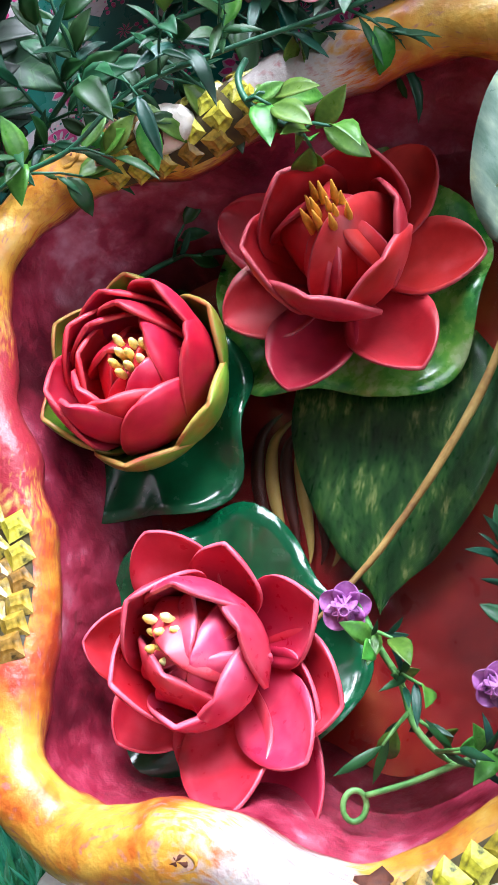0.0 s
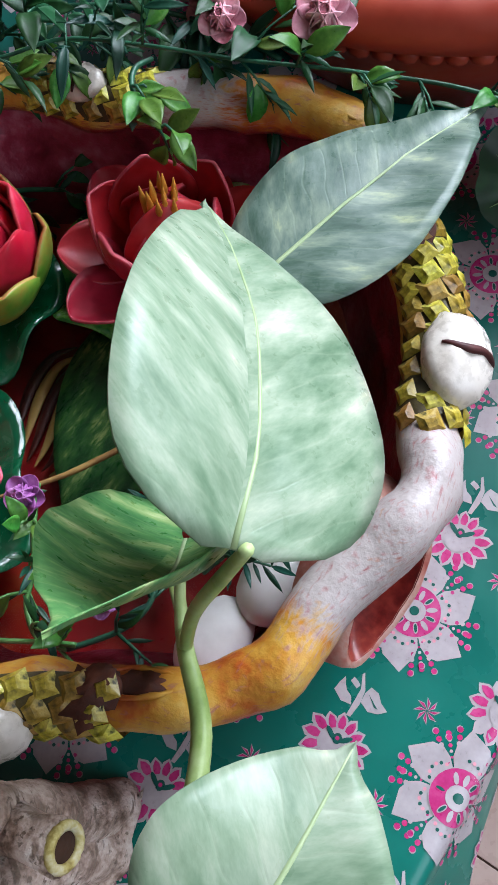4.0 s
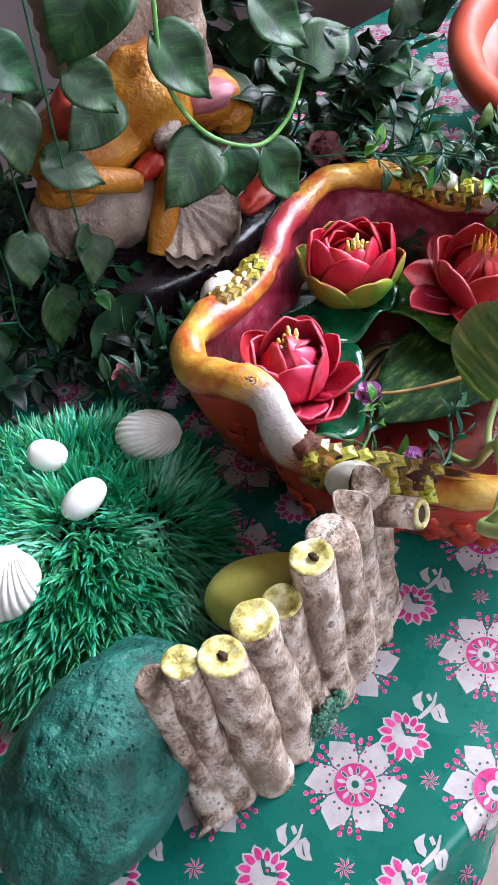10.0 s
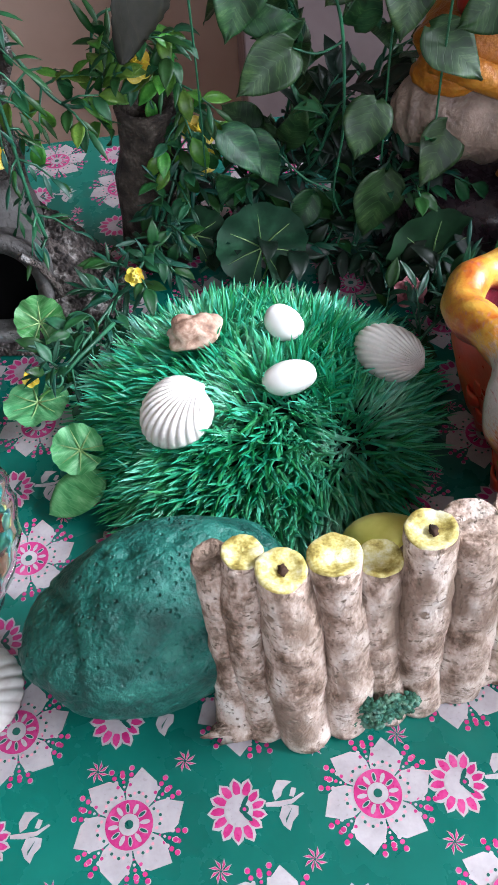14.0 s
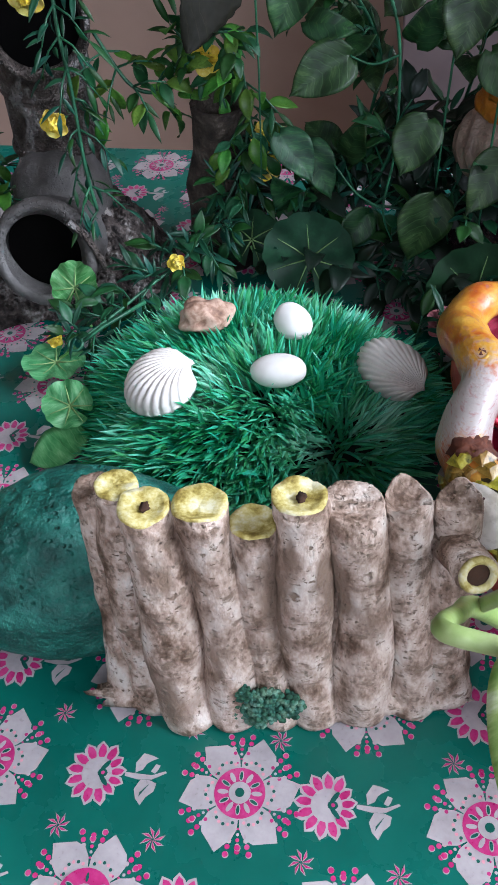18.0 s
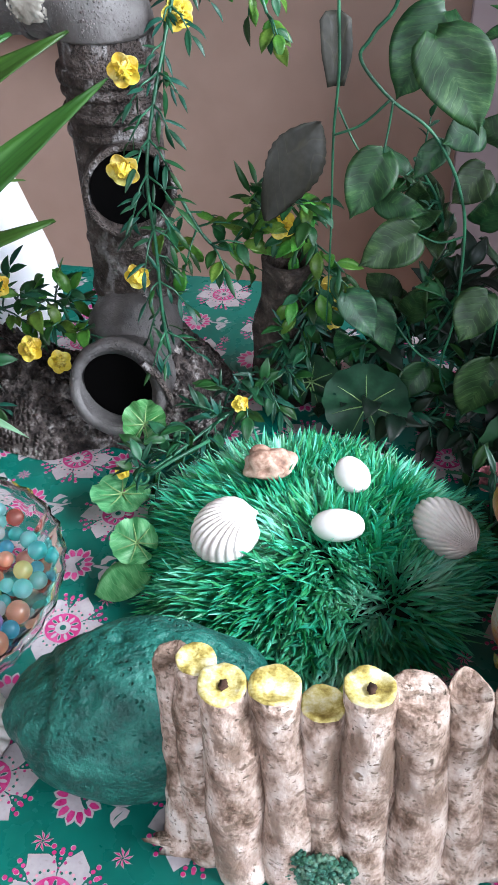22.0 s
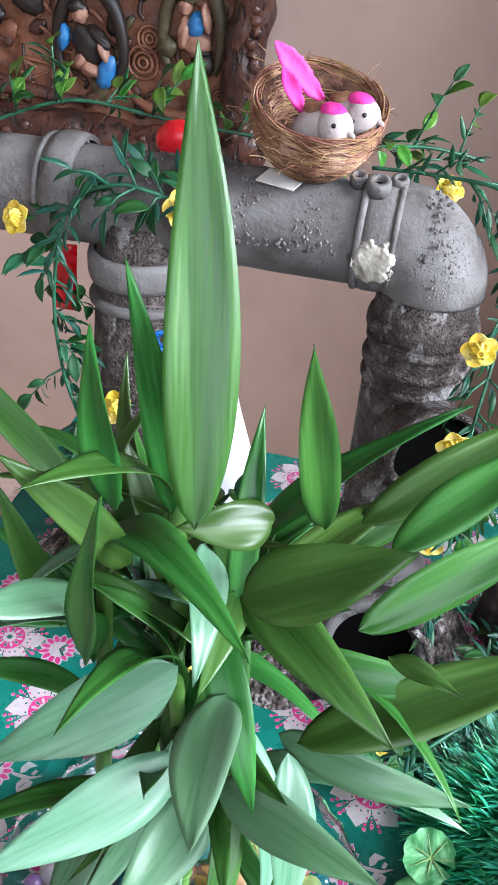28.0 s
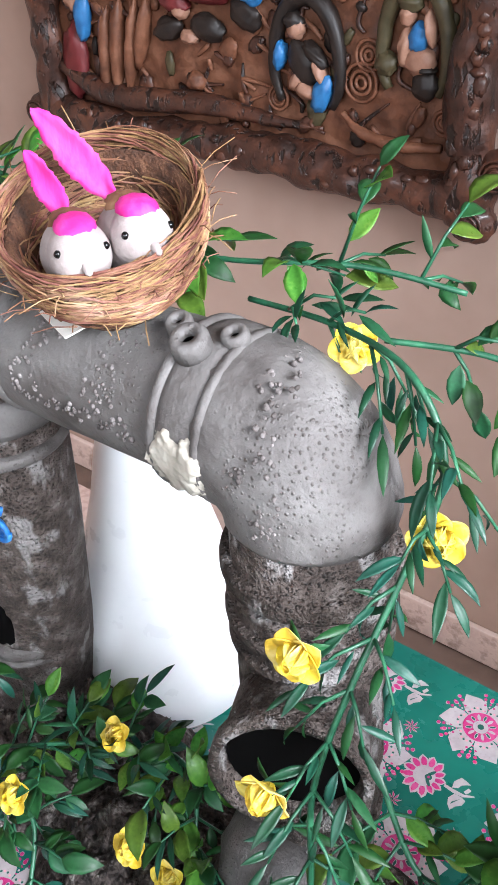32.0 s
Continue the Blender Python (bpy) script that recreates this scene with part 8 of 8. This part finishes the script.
for b, t, w in (((0.082, 0.515, 0.304), (0.061, 0.503, 0.257), 0.038), ((0.112, 0.535, 0.231), (0.068, 0.523, 0.205), 0.040), ((0.112, 0.5, 0.392), (0.148, 0.488, 0.332), 0.052), ((0.117, 0.53, 0.399), (0.088, 0.518, 0.343), 0.048), ((0.152, 0.54, 0.318), (0.125, 0.528, 0.308), 0.034),
                ((0.158, 0.54, 0.286), (0.136, 0.528, 0.262), 0.032), ((0.077, 0.55, 0.251), (0.118, 0.538, 0.249), 0.024), ((0.054, 0.55, 0.162), (0.081, 0.538, 0.125), 0.032), ((0.077, 0.56, 0.15), (0.097, 0.548, 0.105), 0.030), ((0.174, 0.52, 0.19), (0.156, 0.508, 0.150), 0.038), ((0.185, 0.52, 0.125), (0.168, 0.508, 0.070), 0.046), ((0.16, 0.55, 0.235), (0.175, 0.538, 0.270), 0.030), ((0.108, 0.57, 0.132), (0.125, 0.558, 0.175), 0.026),
                ((0.190, 0.535, 0.335), (0.225, 0.520, 0.295), 0.044), ((0.205, 0.540, 0.285), (0.190, 0.520, 0.235), 0.042), ((0.215, 0.535, 0.235), (0.250, 0.515, 0.200), 0.042), ((0.200, 0.53, 0.395), (0.170, 0.515, 0.350), 0.044), ((0.235, 0.525, 0.160), (0.210, 0.505, 0.120), 0.038), ((0.245, 0.54, 0.42), (0.262, 0.52, 0.37), 0.044), ((0.250, 0.52, 0.30), (0.272, 0.50, 0.262), 0.040), ((0.06, 0.57, 0.085), (0.045, 0.55, 0.125), 0.028), ((0.13, 0.56, 0.085), (0.105, 0.54, 0.055), 0.030), ((0.125, 0.55, 0.30), (0.105, 0.54, 0.275), 0.022)):
    d = Vector(t) - Vector(b)
    g = blade(d.length * 1.04, w, heart, nl=16, nw=10, bend=rs.uniform(0.2, 0.7), fold=rs.uniform(0.1, 0.3), wave=0.0022, thick=0.0004, heart=0.07, sweep=rs.uniform(-0.05, 0.05))
    part("leaf", mesh("leaf", g[0], g[1], LEAFM["heart"]), None, hv, m=frame_at(b, d, (0.1 + rs.uniform(-0.3, 0.3), -0.85, 0.45)) @ Matrix.Rotation(0.2, 4, "X"))
hook = thing("leaf_sprig", "hooked plastic sprig with sunlit lime leaves over the bark stump", "artificial vine", (-0.05, 0.62, 0.185))
part("stem", tube(spline([(-0.050, 0.62, 0.185, 0.0012), (-0.040, 0.62, 0.225, 0.0013), (-0.027, 0.62, 0.236, 0.0013), (-0.017, 0.62, 0.230, 0.0013), (-0.009, 0.61, 0.188, 0.0012), (-0.001, 0.60, 0.160, 0.001)], 6), 0.0012, 6), VSTEM, hook)
for k in range(16):
    p = Vector((-0.045 + rs.uniform(0, 0.055), 0.602 + rs.uniform(-0.01, 0.01), 0.165 + rs.uniform(0, 0.055)))
    hang_leaf(hook, "lime", p, (rs.uniform(-0.7, 0.7), -0.3, rs.uniform(-0.9, 0.5)), (0, -0.6, 0.8), rs.uniform(0.6, 1.0), k)
for n, (p0, p1, kinds) in enumerate((([(0.05, 0.62, 0.02), (0.09, 0.60, 0.06), (0.13, 0.58, 0.10), (0.15, 0.575, 0.15)], None, ["ficus", "teal", "narrowg"]), ([(0.14, 0.60, 0.01), (0.18, 0.57, 0.05), (0.20, 0.55, 0.09), (0.23, 0.53, 0.12)], None, ["teal", "ficus"]),
                                     ([(0.10, 0.66, 0.03), (0.12, 0.65, 0.12), (0.13, 0.63, 0.20), (0.10, 0.62, 0.26)], None, ["ficus", "teal", "heart"]), ([(0.16, 0.68, 0.02), (0.20, 0.66, 0.12), (0.22, 0.65, 0.24), (0.20, 0.63, 0.34)], None, ["ficus", "heart", "narrowg"]), ([(0.00, 0.64, 0.02), (0.03, 0.62, 0.05), (0.06, 0.60, 0.08), (0.09, 0.585, 0.09)], None, ["teal", "ficus"]),
                                     ([(0.16, 0.46, 0.01), (0.19, 0.455, 0.02), (0.22, 0.44, 0.04), (0.25, 0.43, 0.06), (0.28, 0.44, 0.07)], None, ["ficus", "teal"]), ([(0.19, 0.42, 0.01), (0.21, 0.43, 0.03), (0.24, 0.45, 0.04), (0.27, 0.46, 0.05)], None, ["narrow", "teal"]))):
    garland("leaf_garland", "dark green plastic vine behind the grass mat", p0, kinds, step=0.016, twig=0.036, per=5, scale=1.05 if "heart" not in kinds else 0.7, seed=30 + n, bias=(0, -0.2, 0.2), flowers=[((0.20, 0.47, 0.035), (0, -0.6, 0.7), 0.012, "dusty")] if n == 5 else [])
# massed vines whose near-black leaves paint the shade behind the mat
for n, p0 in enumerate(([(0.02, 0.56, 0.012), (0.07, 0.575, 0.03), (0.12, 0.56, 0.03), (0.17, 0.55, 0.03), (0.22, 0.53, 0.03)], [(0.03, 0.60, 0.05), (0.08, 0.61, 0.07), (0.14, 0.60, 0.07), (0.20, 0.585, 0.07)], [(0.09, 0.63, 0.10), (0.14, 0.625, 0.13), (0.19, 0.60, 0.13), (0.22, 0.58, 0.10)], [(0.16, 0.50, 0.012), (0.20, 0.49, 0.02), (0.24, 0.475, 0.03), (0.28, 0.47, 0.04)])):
    garland("leaf_garland", "dark green plastic vine with shade put in its colour, massed behind the grass mat", p0, ["deep", "deep", "teal"], step=0.012, twig=0.040, per=6, scale=1.0, seed=90 + n, bias=(0, -0.25, 0.3))
# ---- bark stump ----
stump = thing("bark_stump", "small dark bark-covered stump wound with vines", "garden ornament", (-0.012, 0.615, 0.0))
part("stump_wall", hollow([(-0.012, 0.622, 0.0, 0.040), (-0.012, 0.620, 0.04, 0.036), (-0.014, 0.616, 0.085, 0.033), (-0.010, 0.612, 0.115, 0.027), (-0.008, 0.610, 0.150, 0.026), (-0.008, 0.609, 0.162, 0.027)], 0.03, 0.005, 28, rough=0.006, freq=60), mat("stump_bark", ["1a1410", "2e251f", "443a32", "625850"], scale=60, rough=0.85, bump=1.0, bscale=220, detail=10, dist=0.004), stump, "dark rough bark")

# ---- garlands by the bowl ----
garland("flower_garland", "plastic vine with pink blossoms lying over the bowl rim", [(0.455, 0.480, 0.140), (0.486, 0.440, 0.146), (0.500, 0.405, 0.150), (0.528, 0.380, 0.150), (0.545, 0.335, 0.150), (0.560, 0.280, 0.150), (0.580, 0.220, 0.150), (0.600, 0.160, 0.145), (0.61, 0.11, 0.13)],
        ["ficus", "narrowg", "teal", "lime", "narrowg"], step=0.026, twig=0.034, per=6, scale=0.92, seed=41, stem_r=0.0012, bias=(0, 0, 0.25), flowers=[((0.590, 0.245, 0.165), (-0.4, -0.3, 0.8), 0.014, "pink"), ((0.575, 0.30, 0.155), (-0.4, -0.2, 0.8), 0.011, "pink"), ((0.60, 0.33, 0.13), (-0.4, -0.2, 0.8), 0.012, "dusty")])
garland("flower_garland", "plastic vine of small leaves behind the bowl's rim", [(0.500, 0.480, 0.10), (0.545, 0.430, 0.13), (0.565, 0.390, 0.14), (0.590, 0.340, 0.13), (0.595, 0.28, 0.12)],
        ["ficus", "teal"], step=0.013, twig=0.040, per=6, scale=1.2, seed=43, bias=(0, 0, 0.3), flowers=[((0.50, 0.505, 0.115), (-0.4, -0.4, 0.8), 0.016, "dusty"), ((0.530, 0.49, 0.10), (-0.4, -0.4, 0.8), 0.014, "dusty")])
garland("leaf_sprig", "plastic sprig with lime leaves hanging over the bowl", [(0.535, 0.320, 0.155), (0.520, 0.318, 0.162), (0.508, 0.310, 0.160), (0.500, 0.290, 0.152)], ["lime"], step=0.026, twig=0.022, per=4, scale=0.9, seed=45, droop=0.4)
garland("leaf_sprig", "plastic sprig with a purple blossom floating in the bowl", [(0.322, 0.262, 0.076), (0.300, 0.248, 0.074), (0.285, 0.236, 0.072), (0.268, 0.228, 0.070), (0.258, 0.212, 0.070), (0.262, 0.195, 0.072)],
        ["teal", "narrowg", "lime"], step=0.018, twig=0.022, per=4, scale=0.75, seed=47, bias=(0, 0, 0.35), flowers=[((0.314, 0.264, 0.074), (-0.3, -0.2, 0.9), 0.0095, "purple")], light=True)
garland("leaf_sprig", "plastic sprig of rounded leaves lying in the bowl", [(0.262, 0.195, 0.072), (0.285, 0.178, 0.070), (0.305, 0.175, 0.068), (0.325, 0.185, 0.068), (0.345, 0.205, 0.070)], ["ficus", "teal", "narrow"], step=0.022, twig=0.022, per=4, scale=0.8, seed=49, bias=(0, 0, 0.3), flowers=[((0.292, 0.198, 0.066), (-0.3, -0.2, 0.9), 0.0085, "purple")])
garland("leaf_sprig", "plastic sprig of narrow leaves at the bowl's edge", [(0.330, 0.160, 0.070), (0.350, 0.150, 0.080), (0.365, 0.135, 0.095)], ["narrow", "teal"], step=0.014, twig=0.024, per=5, scale=0.75, seed=51, bias=(0, 0, 0.3))
garland("leaf_sprig", "dark plastic leaves sunk along the bowl's inner wall", [(0.405, 0.425, 0.060), (0.440, 0.430, 0.062), (0.470, 0.415, 0.062), (0.490, 0.385, 0.060)], ["teal", "ficus"], step=0.03, twig=0.028, per=3, scale=0.9, seed=53)
rb = thing("stem_ring", "green plastic vine end with a moulded ring in the bowl", "artificial vine", (0.232, 0.249, 0.075))
part("ring", tube([(0.233 + 0.0062 * math.cos(a), 0.248 + 0.0045 * math.sin(a), 0.076 + 0.002 * math.sin(a)) for a in np.linspace(0, 2 * math.pi, 19)[:-1]], 0.0014, 6, closed=True), VSTEML, rb)
part("stem", tube(spline([(0.238, 0.244, 0.076, 0.0013), (0.247, 0.226, 0.074, 0.0014), (0.258, 0.208, 0.072, 0.0015), (0.266, 0.192, 0.074, 0.0016)], 6), 0.0014, 7), VSTEML, rb)
wb = thing("wire_ring", "thin dark wire stem with a loop lying on the bowl's rim", "wire", (0.42, 0.47, 0.135))
part("loop", tube([(0.430 + 0.007 * math.cos(a), 0.466 + 0.005 * math.sin(a), 0.137 + 0.002 * math.cos(a)) for a in np.linspace(0, 2 * math.pi, 17)[:-1]], 0.0009, 5, closed=True), PVCD, wb)
part("wire", tube([(0.424, 0.463, 0.137), (0.395, 0.452, 0.136), (0.360, 0.437, 0.134)], 0.0009, 5), PVCD, wb)

# ---- statue, pot and the rest behind the bowl ----
ST = [mat("statue_white", ["5e4c44", "7c685c", "947f72"], scale=26, rough=0.5, bump=0.7, dist=0.004), mat("statue_orange", ["8a4a10", "a4661a", "b4802a"], scale=22, rough=0.45, bump=0.7, dist=0.004), mat("statue_red", ["8a1a14", "a82a1c", "b84a3a"], scale=20, rough=0.45, bump=0.3), mat("statue_rose", ["8a3f48", "b07078"], scale=20, rough=0.5, bump=0.3)]


def pleated(path, r, folds, depth, seg=36):
    v, f = tube(path, r, seg)
    out = []
    n = len(path)
    for i in range(n):
        c = sum((v[i * seg + k] for k in range(seg)), Vector()) / seg
        for k in range(seg):
            d = v[i * seg + k] - c
            out.append(c + d * (1 + depth * math.sin(folds * i / n * 2 * math.pi + 0.7 * math.sin(k))))
    return out, f


def lump(x, y, z, rx, ry, rz, turn=0.0, amp=0.18, freq=2.2):
    return blob(rx, ry, rz, amp, freq, 30, 22, m=Matrix.Translation((x, y, z)) @ Matrix.Rotation(turn, 4, "Z"), seed=x * 50, fine=0.03, ffreq=8)


sg = [(pleated(spline([(0.208, 0.580, 0.142, 0.018), (0.224, 0.568, 0.148, 0.033), (0.250, 0.552, 0.152, 0.036), (0.290, 0.545, 0.146, 0.036), (0.325, 0.545, 0.138, 0.030)], 10), 0.03, 8, 0.045), 0),
      (pleated(spline([(0.335, 0.535, 0.150, 0.026), (0.375, 0.535, 0.142, 0.027), (0.415, 0.535, 0.132, 0.023), (0.450, 0.535, 0.122, 0.016), (0.482, 0.535, 0.116, 0.006)], 10), 0.03, 11, 0.06), 0),
      (pleated(spline([(0.352, 0.525, 0.122, 0.016), (0.385, 0.515, 0.112, 0.018), (0.420, 0.515, 0.106, 0.012)], 8), 0.02, 6, 0.06), 0),
      (lump(0.290, 0.575, 0.205, 0.075, 0.045, 0.040), 1), (lump(0.250, 0.560, 0.190, 0.040, 0.030, 0.024, 0.3), 1), (lump(0.335, 0.560, 0.225, 0.045, 0.040, 0.050), 1),
      (lump(0.395, 0.560, 0.198, 0.036, 0.028, 0.028, -0.4), 1), (lump(0.422, 0.548, 0.176, 0.024, 0.020, 0.018), 1), (lump(0.388, 0.540, 0.212, 0.026, 0.016, 0.014, -0.5), 3),
      (lump(0.264, 0.556, 0.246, 0.022, 0.020, 0.024), 2), (lump(0.312, 0.526, 0.186, 0.024, 0.012, 0.012, 0.2), 2), (lump(0.402, 0.500, 0.116, 0.028, 0.018, 0.012, 0.3), 2),
      (lump(0.332, 0.528, 0.206, 0.022, 0.012, 0.012, 0.6), 0), (lump(0.345, 0.520, 0.172, 0.016, 0.010, 0.020), 0), (lump(0.335, 0.600, 0.300, 0.058, 0.042, 0.075, 0, 0.1), 0),
      (pleated(spline([(0.395, 0.590, 0.380, 0.016), (0.396, 0.578, 0.320, 0.024), (0.392, 0.568, 0.260, 0.022), (0.402, 0.560, 0.215, 0.012)], 8), 0.02, 5, 0.06), 0),
      (pleated(spline([(0.282, 0.590, 0.360, 0.016), (0.285, 0.572, 0.310, 0.024), (0.275, 0.565, 0.270, 0.018)], 8), 0.02, 5, 0.06), 0),
      (tube(spline([(0.330, 0.520, 0.190, 0.010), (0.312, 0.510, 0.165, 0.013), (0.294, 0.502, 0.142, 0.013), (0.278, 0.498, 0.120, 0.009)], 6), 0.01, 14), 1),
      (tube(spline([(0.222, 0.545, 0.204, 0.010), (0.255, 0.530, 0.196, 0.012), (0.290, 0.522, 0.180, 0.010)], 6), 0.01, 14), 1),
      (lump(0.335, 0.605, 0.405, 0.03, 0.028, 0.034, 0, 0.05), 0)]
fan_v, fan_f = [], []
for j in range(5):
    for k in range(37):
        a = -2.5 + 2.0 * k / 36
        r = 0.012 + 0.048 * j / 4
        fan_v.append(Vector((0.328 + r * math.cos(a) * 0.95, 0.520 + r * math.sin(a) * 0.85, 0.146 + r * math.sin(a) * 0.62 + 0.0030 * math.cos(k * 1.05) * j / 4)))
for j in range(4):
    for k in range(36):
        fan_f.append((j * 37 + k, j * 37 + k + 1, (j + 1) * 37 + k + 1, (j + 1) * 37 + k))
o = len(fan_v)
fan_v += [p - Vector((0, 0, 0.012)) for p in fan_v]
fan_f += [tuple(reversed([i + o for i in q])) for q in fan_f] + [(4 * 37 + k, o + 4 * 37 + k, o + 4 * 37 + k + 1, 4 * 37 + k + 1) for k in range(36)]
sg.append(((fan_v, [tuple(reversed(q)) for q in fan_f]), 0))
ids = []
for g, c in sg:
    ids += [c] * len(g[1])
v, f = join([g for g, c in sg])
lone("statue", (v, f), ST, "painted statue in white and orange robes on a dark plinth", "statue", idx=ids)
lone("plinth", moved(lathe([(0.0, 0.0), (0.150, 0.0), (0.155, 0.01), (0.148, 0.07), (0.140, 0.088), (0.0, 0.090)], 40), Matrix.Translation((0.345, 0.595, 0.001)) @ Matrix.Diagonal((1.0, 0.78, 1, 1))), mat("plinth_dark", ["1c1418", "2c2026", "40323a"], scale=20, rough=0.25, coat=0.3), "dark glossy oval plinth under the statue", "plinth")
TERRA = mat("terracotta", ["8a2a18", "a03a22", "b04a2e"], scale=10, rough=0.5, bump=0.2)
PC = (0.860, 0.300, 0)
pot = thing("terracotta_pot", "wide red terracotta bowl with a thick rolled rim", "pot", PC)
part("pot_wall", lathe([(0.0, 0.004), (0.170, 0.004), (0.195, 0.05), (0.225, 0.11), (0.240, 0.135), (0.232, 0.135), (0.215, 0.105), (0.0, 0.095)], 72, PC), TERRA, pot)
part("rim", lathe([(0.232, 0.128), (0.252, 0.130), (0.268, 0.142), (0.270, 0.158), (0.258, 0.168), (0.244, 0.166), (0.234, 0.152), (0.232, 0.128)], 96, PC), TERRA, pot, "thick rolled rim")
bead_g = blob(0.0075, 0.005, 0.006, nu=8, nv=6)
bm_ = mesh("rope_bead", bead_g[0], bead_g[1], TERRA)
for k in range(110):
    a = 2 * math.pi * k / 110
    if math.cos(a) < 0.35:
        part("rope_bead", bm_, None, pot, m=Matrix.Translation((PC[0] + 0.243 * math.cos(a), PC[1] + 0.243 * math.sin(a), 0.118)) @ Matrix.Rotation(a + math.pi / 2, 4, "Z") @ Matrix.Rotation(0.5, 4, "X"))
tv, tf = [], []
for k in range(2600):
    a, s = rnd(0, 6.3), math.sqrt(rnd(0, 1))
    c = Vector((PC[0] + 0.19 * s * math.cos(a), PC[1] + 0.19 * s * math.sin(a), 0.10))
    if not (c.x < 0.82 and c.y > 0.28):
        continue
    d = Vector((rnd(-0.6, 0.6), rnd(-0.6, 0.6), 1)).normalized()
    sd = d.orthogonal().normalized() * 0.002
    p1 = c + d * rnd(0.03, 0.065)
    o = len(tv)
    tv += [c - sd, c + sd, c.lerp(p1, 0.6) + sd * 1.4, c.lerp(p1, 0.6) - sd * 1.4, p1]
    tf += [(o, o + 1, o + 2, o + 3), (o + 3, o + 2, o + 4)]
lone("pot_greenery", (tv, tf), mat("pot_green", ["0c3a2a", "16523a", "2a6a4a"], scale=12, rough=0.6, bump=0, vary=0.5, island=True), "dense teal-green plastic foliage filling the red pot", "artificial plant", kind="stuff")
lone("glass_jar", lathe([(0.0, 0.098), (0.055, 0.098), (0.068, 0.115), (0.070, 0.15), (0.055, 0.185), (0.030, 0.205), (0.024, 0.225), (0.020, 0.225), (0.026, 0.203), (0.050, 0.182), (0.064, 0.15), (0.062, 0.118), (0.0, 0.103)], 40, (0.745, 0.215, 0)), GL, "round clear glass jar standing in the red pot", "glass jar")
lone("jar_filling", blob(0.052, 0.052, 0.030, 0.05, 2, 24, 16, m=Matrix.Translation((0.745, 0.215, 0.135))), mat("jar_red", ["8a2a1c", "b04a34", "c97a44"], scale=20, rough=0.4), "red and orange filling inside the glass jar", "jar filling")
# light green creeper trailing over the statue
cr = garland("creeper", "pale green creeper trailing in front of the painted statue", [(0.330, 0.520, 0.420), (0.335, 0.515, 0.340), (0.325, 0.505, 0.270), (0.345, 0.490, 0.215), (0.385, 0.470, 0.190), (0.425, 0.470, 0.200), (0.455, 0.480, 0.230)], ["ficus"], step=0.5, light=True, seed=61, stem_r=0.0022)
for b, d, s, n in (((0.330, 0.515, 0.300), (0.3, -0.3, -0.6), 1.3, 0), ((0.345, 0.490, 0.210), (-0.7, -0.3, -0.3), 1.3, 1), ((0.365, 0.478, 0.195), (-0.1, -0.4, -0.8), 0.95, 2), ((0.395, 0.470, 0.185), (0.3, -0.3, -0.8), 1.2, 0), ((0.455, 0.480, 0.230), (0.6, -0.1, 0.2), 1.2, 1), ((0.300, 0.520, 0.360), (-0.6, -0.2, -0.4), 1.5, 2), ((0.42, 0.50, 0.30), (0.3, -0.3, -0.4), 1.2, 0), ((0.28, 0.52, 0.27), (-0.7, -0.3, -0.2), 1.1, 1)):
    hang_leaf(cr, "heart", b, d, (-0.1, -0.75, 0.6), s, n)
# their darkest leaves have the shade of this gap put into the colour
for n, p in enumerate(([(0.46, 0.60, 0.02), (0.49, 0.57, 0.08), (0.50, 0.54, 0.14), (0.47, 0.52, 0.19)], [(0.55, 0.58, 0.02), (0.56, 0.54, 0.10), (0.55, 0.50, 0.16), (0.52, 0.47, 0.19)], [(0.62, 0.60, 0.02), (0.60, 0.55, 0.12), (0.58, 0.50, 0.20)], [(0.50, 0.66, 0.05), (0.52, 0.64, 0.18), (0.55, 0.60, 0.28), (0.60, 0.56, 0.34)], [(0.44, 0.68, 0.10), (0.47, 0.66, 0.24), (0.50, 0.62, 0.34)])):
    garland("leaf_garland", "dark plastic vine with shade put in its colour, filling the gap behind the bowl", p, ["deep", "heart", "deep"], step=0.018, twig=0.045, per=4, scale=0.95, seed=70 + n, bias=(-0.1, -0.3, 0.2))
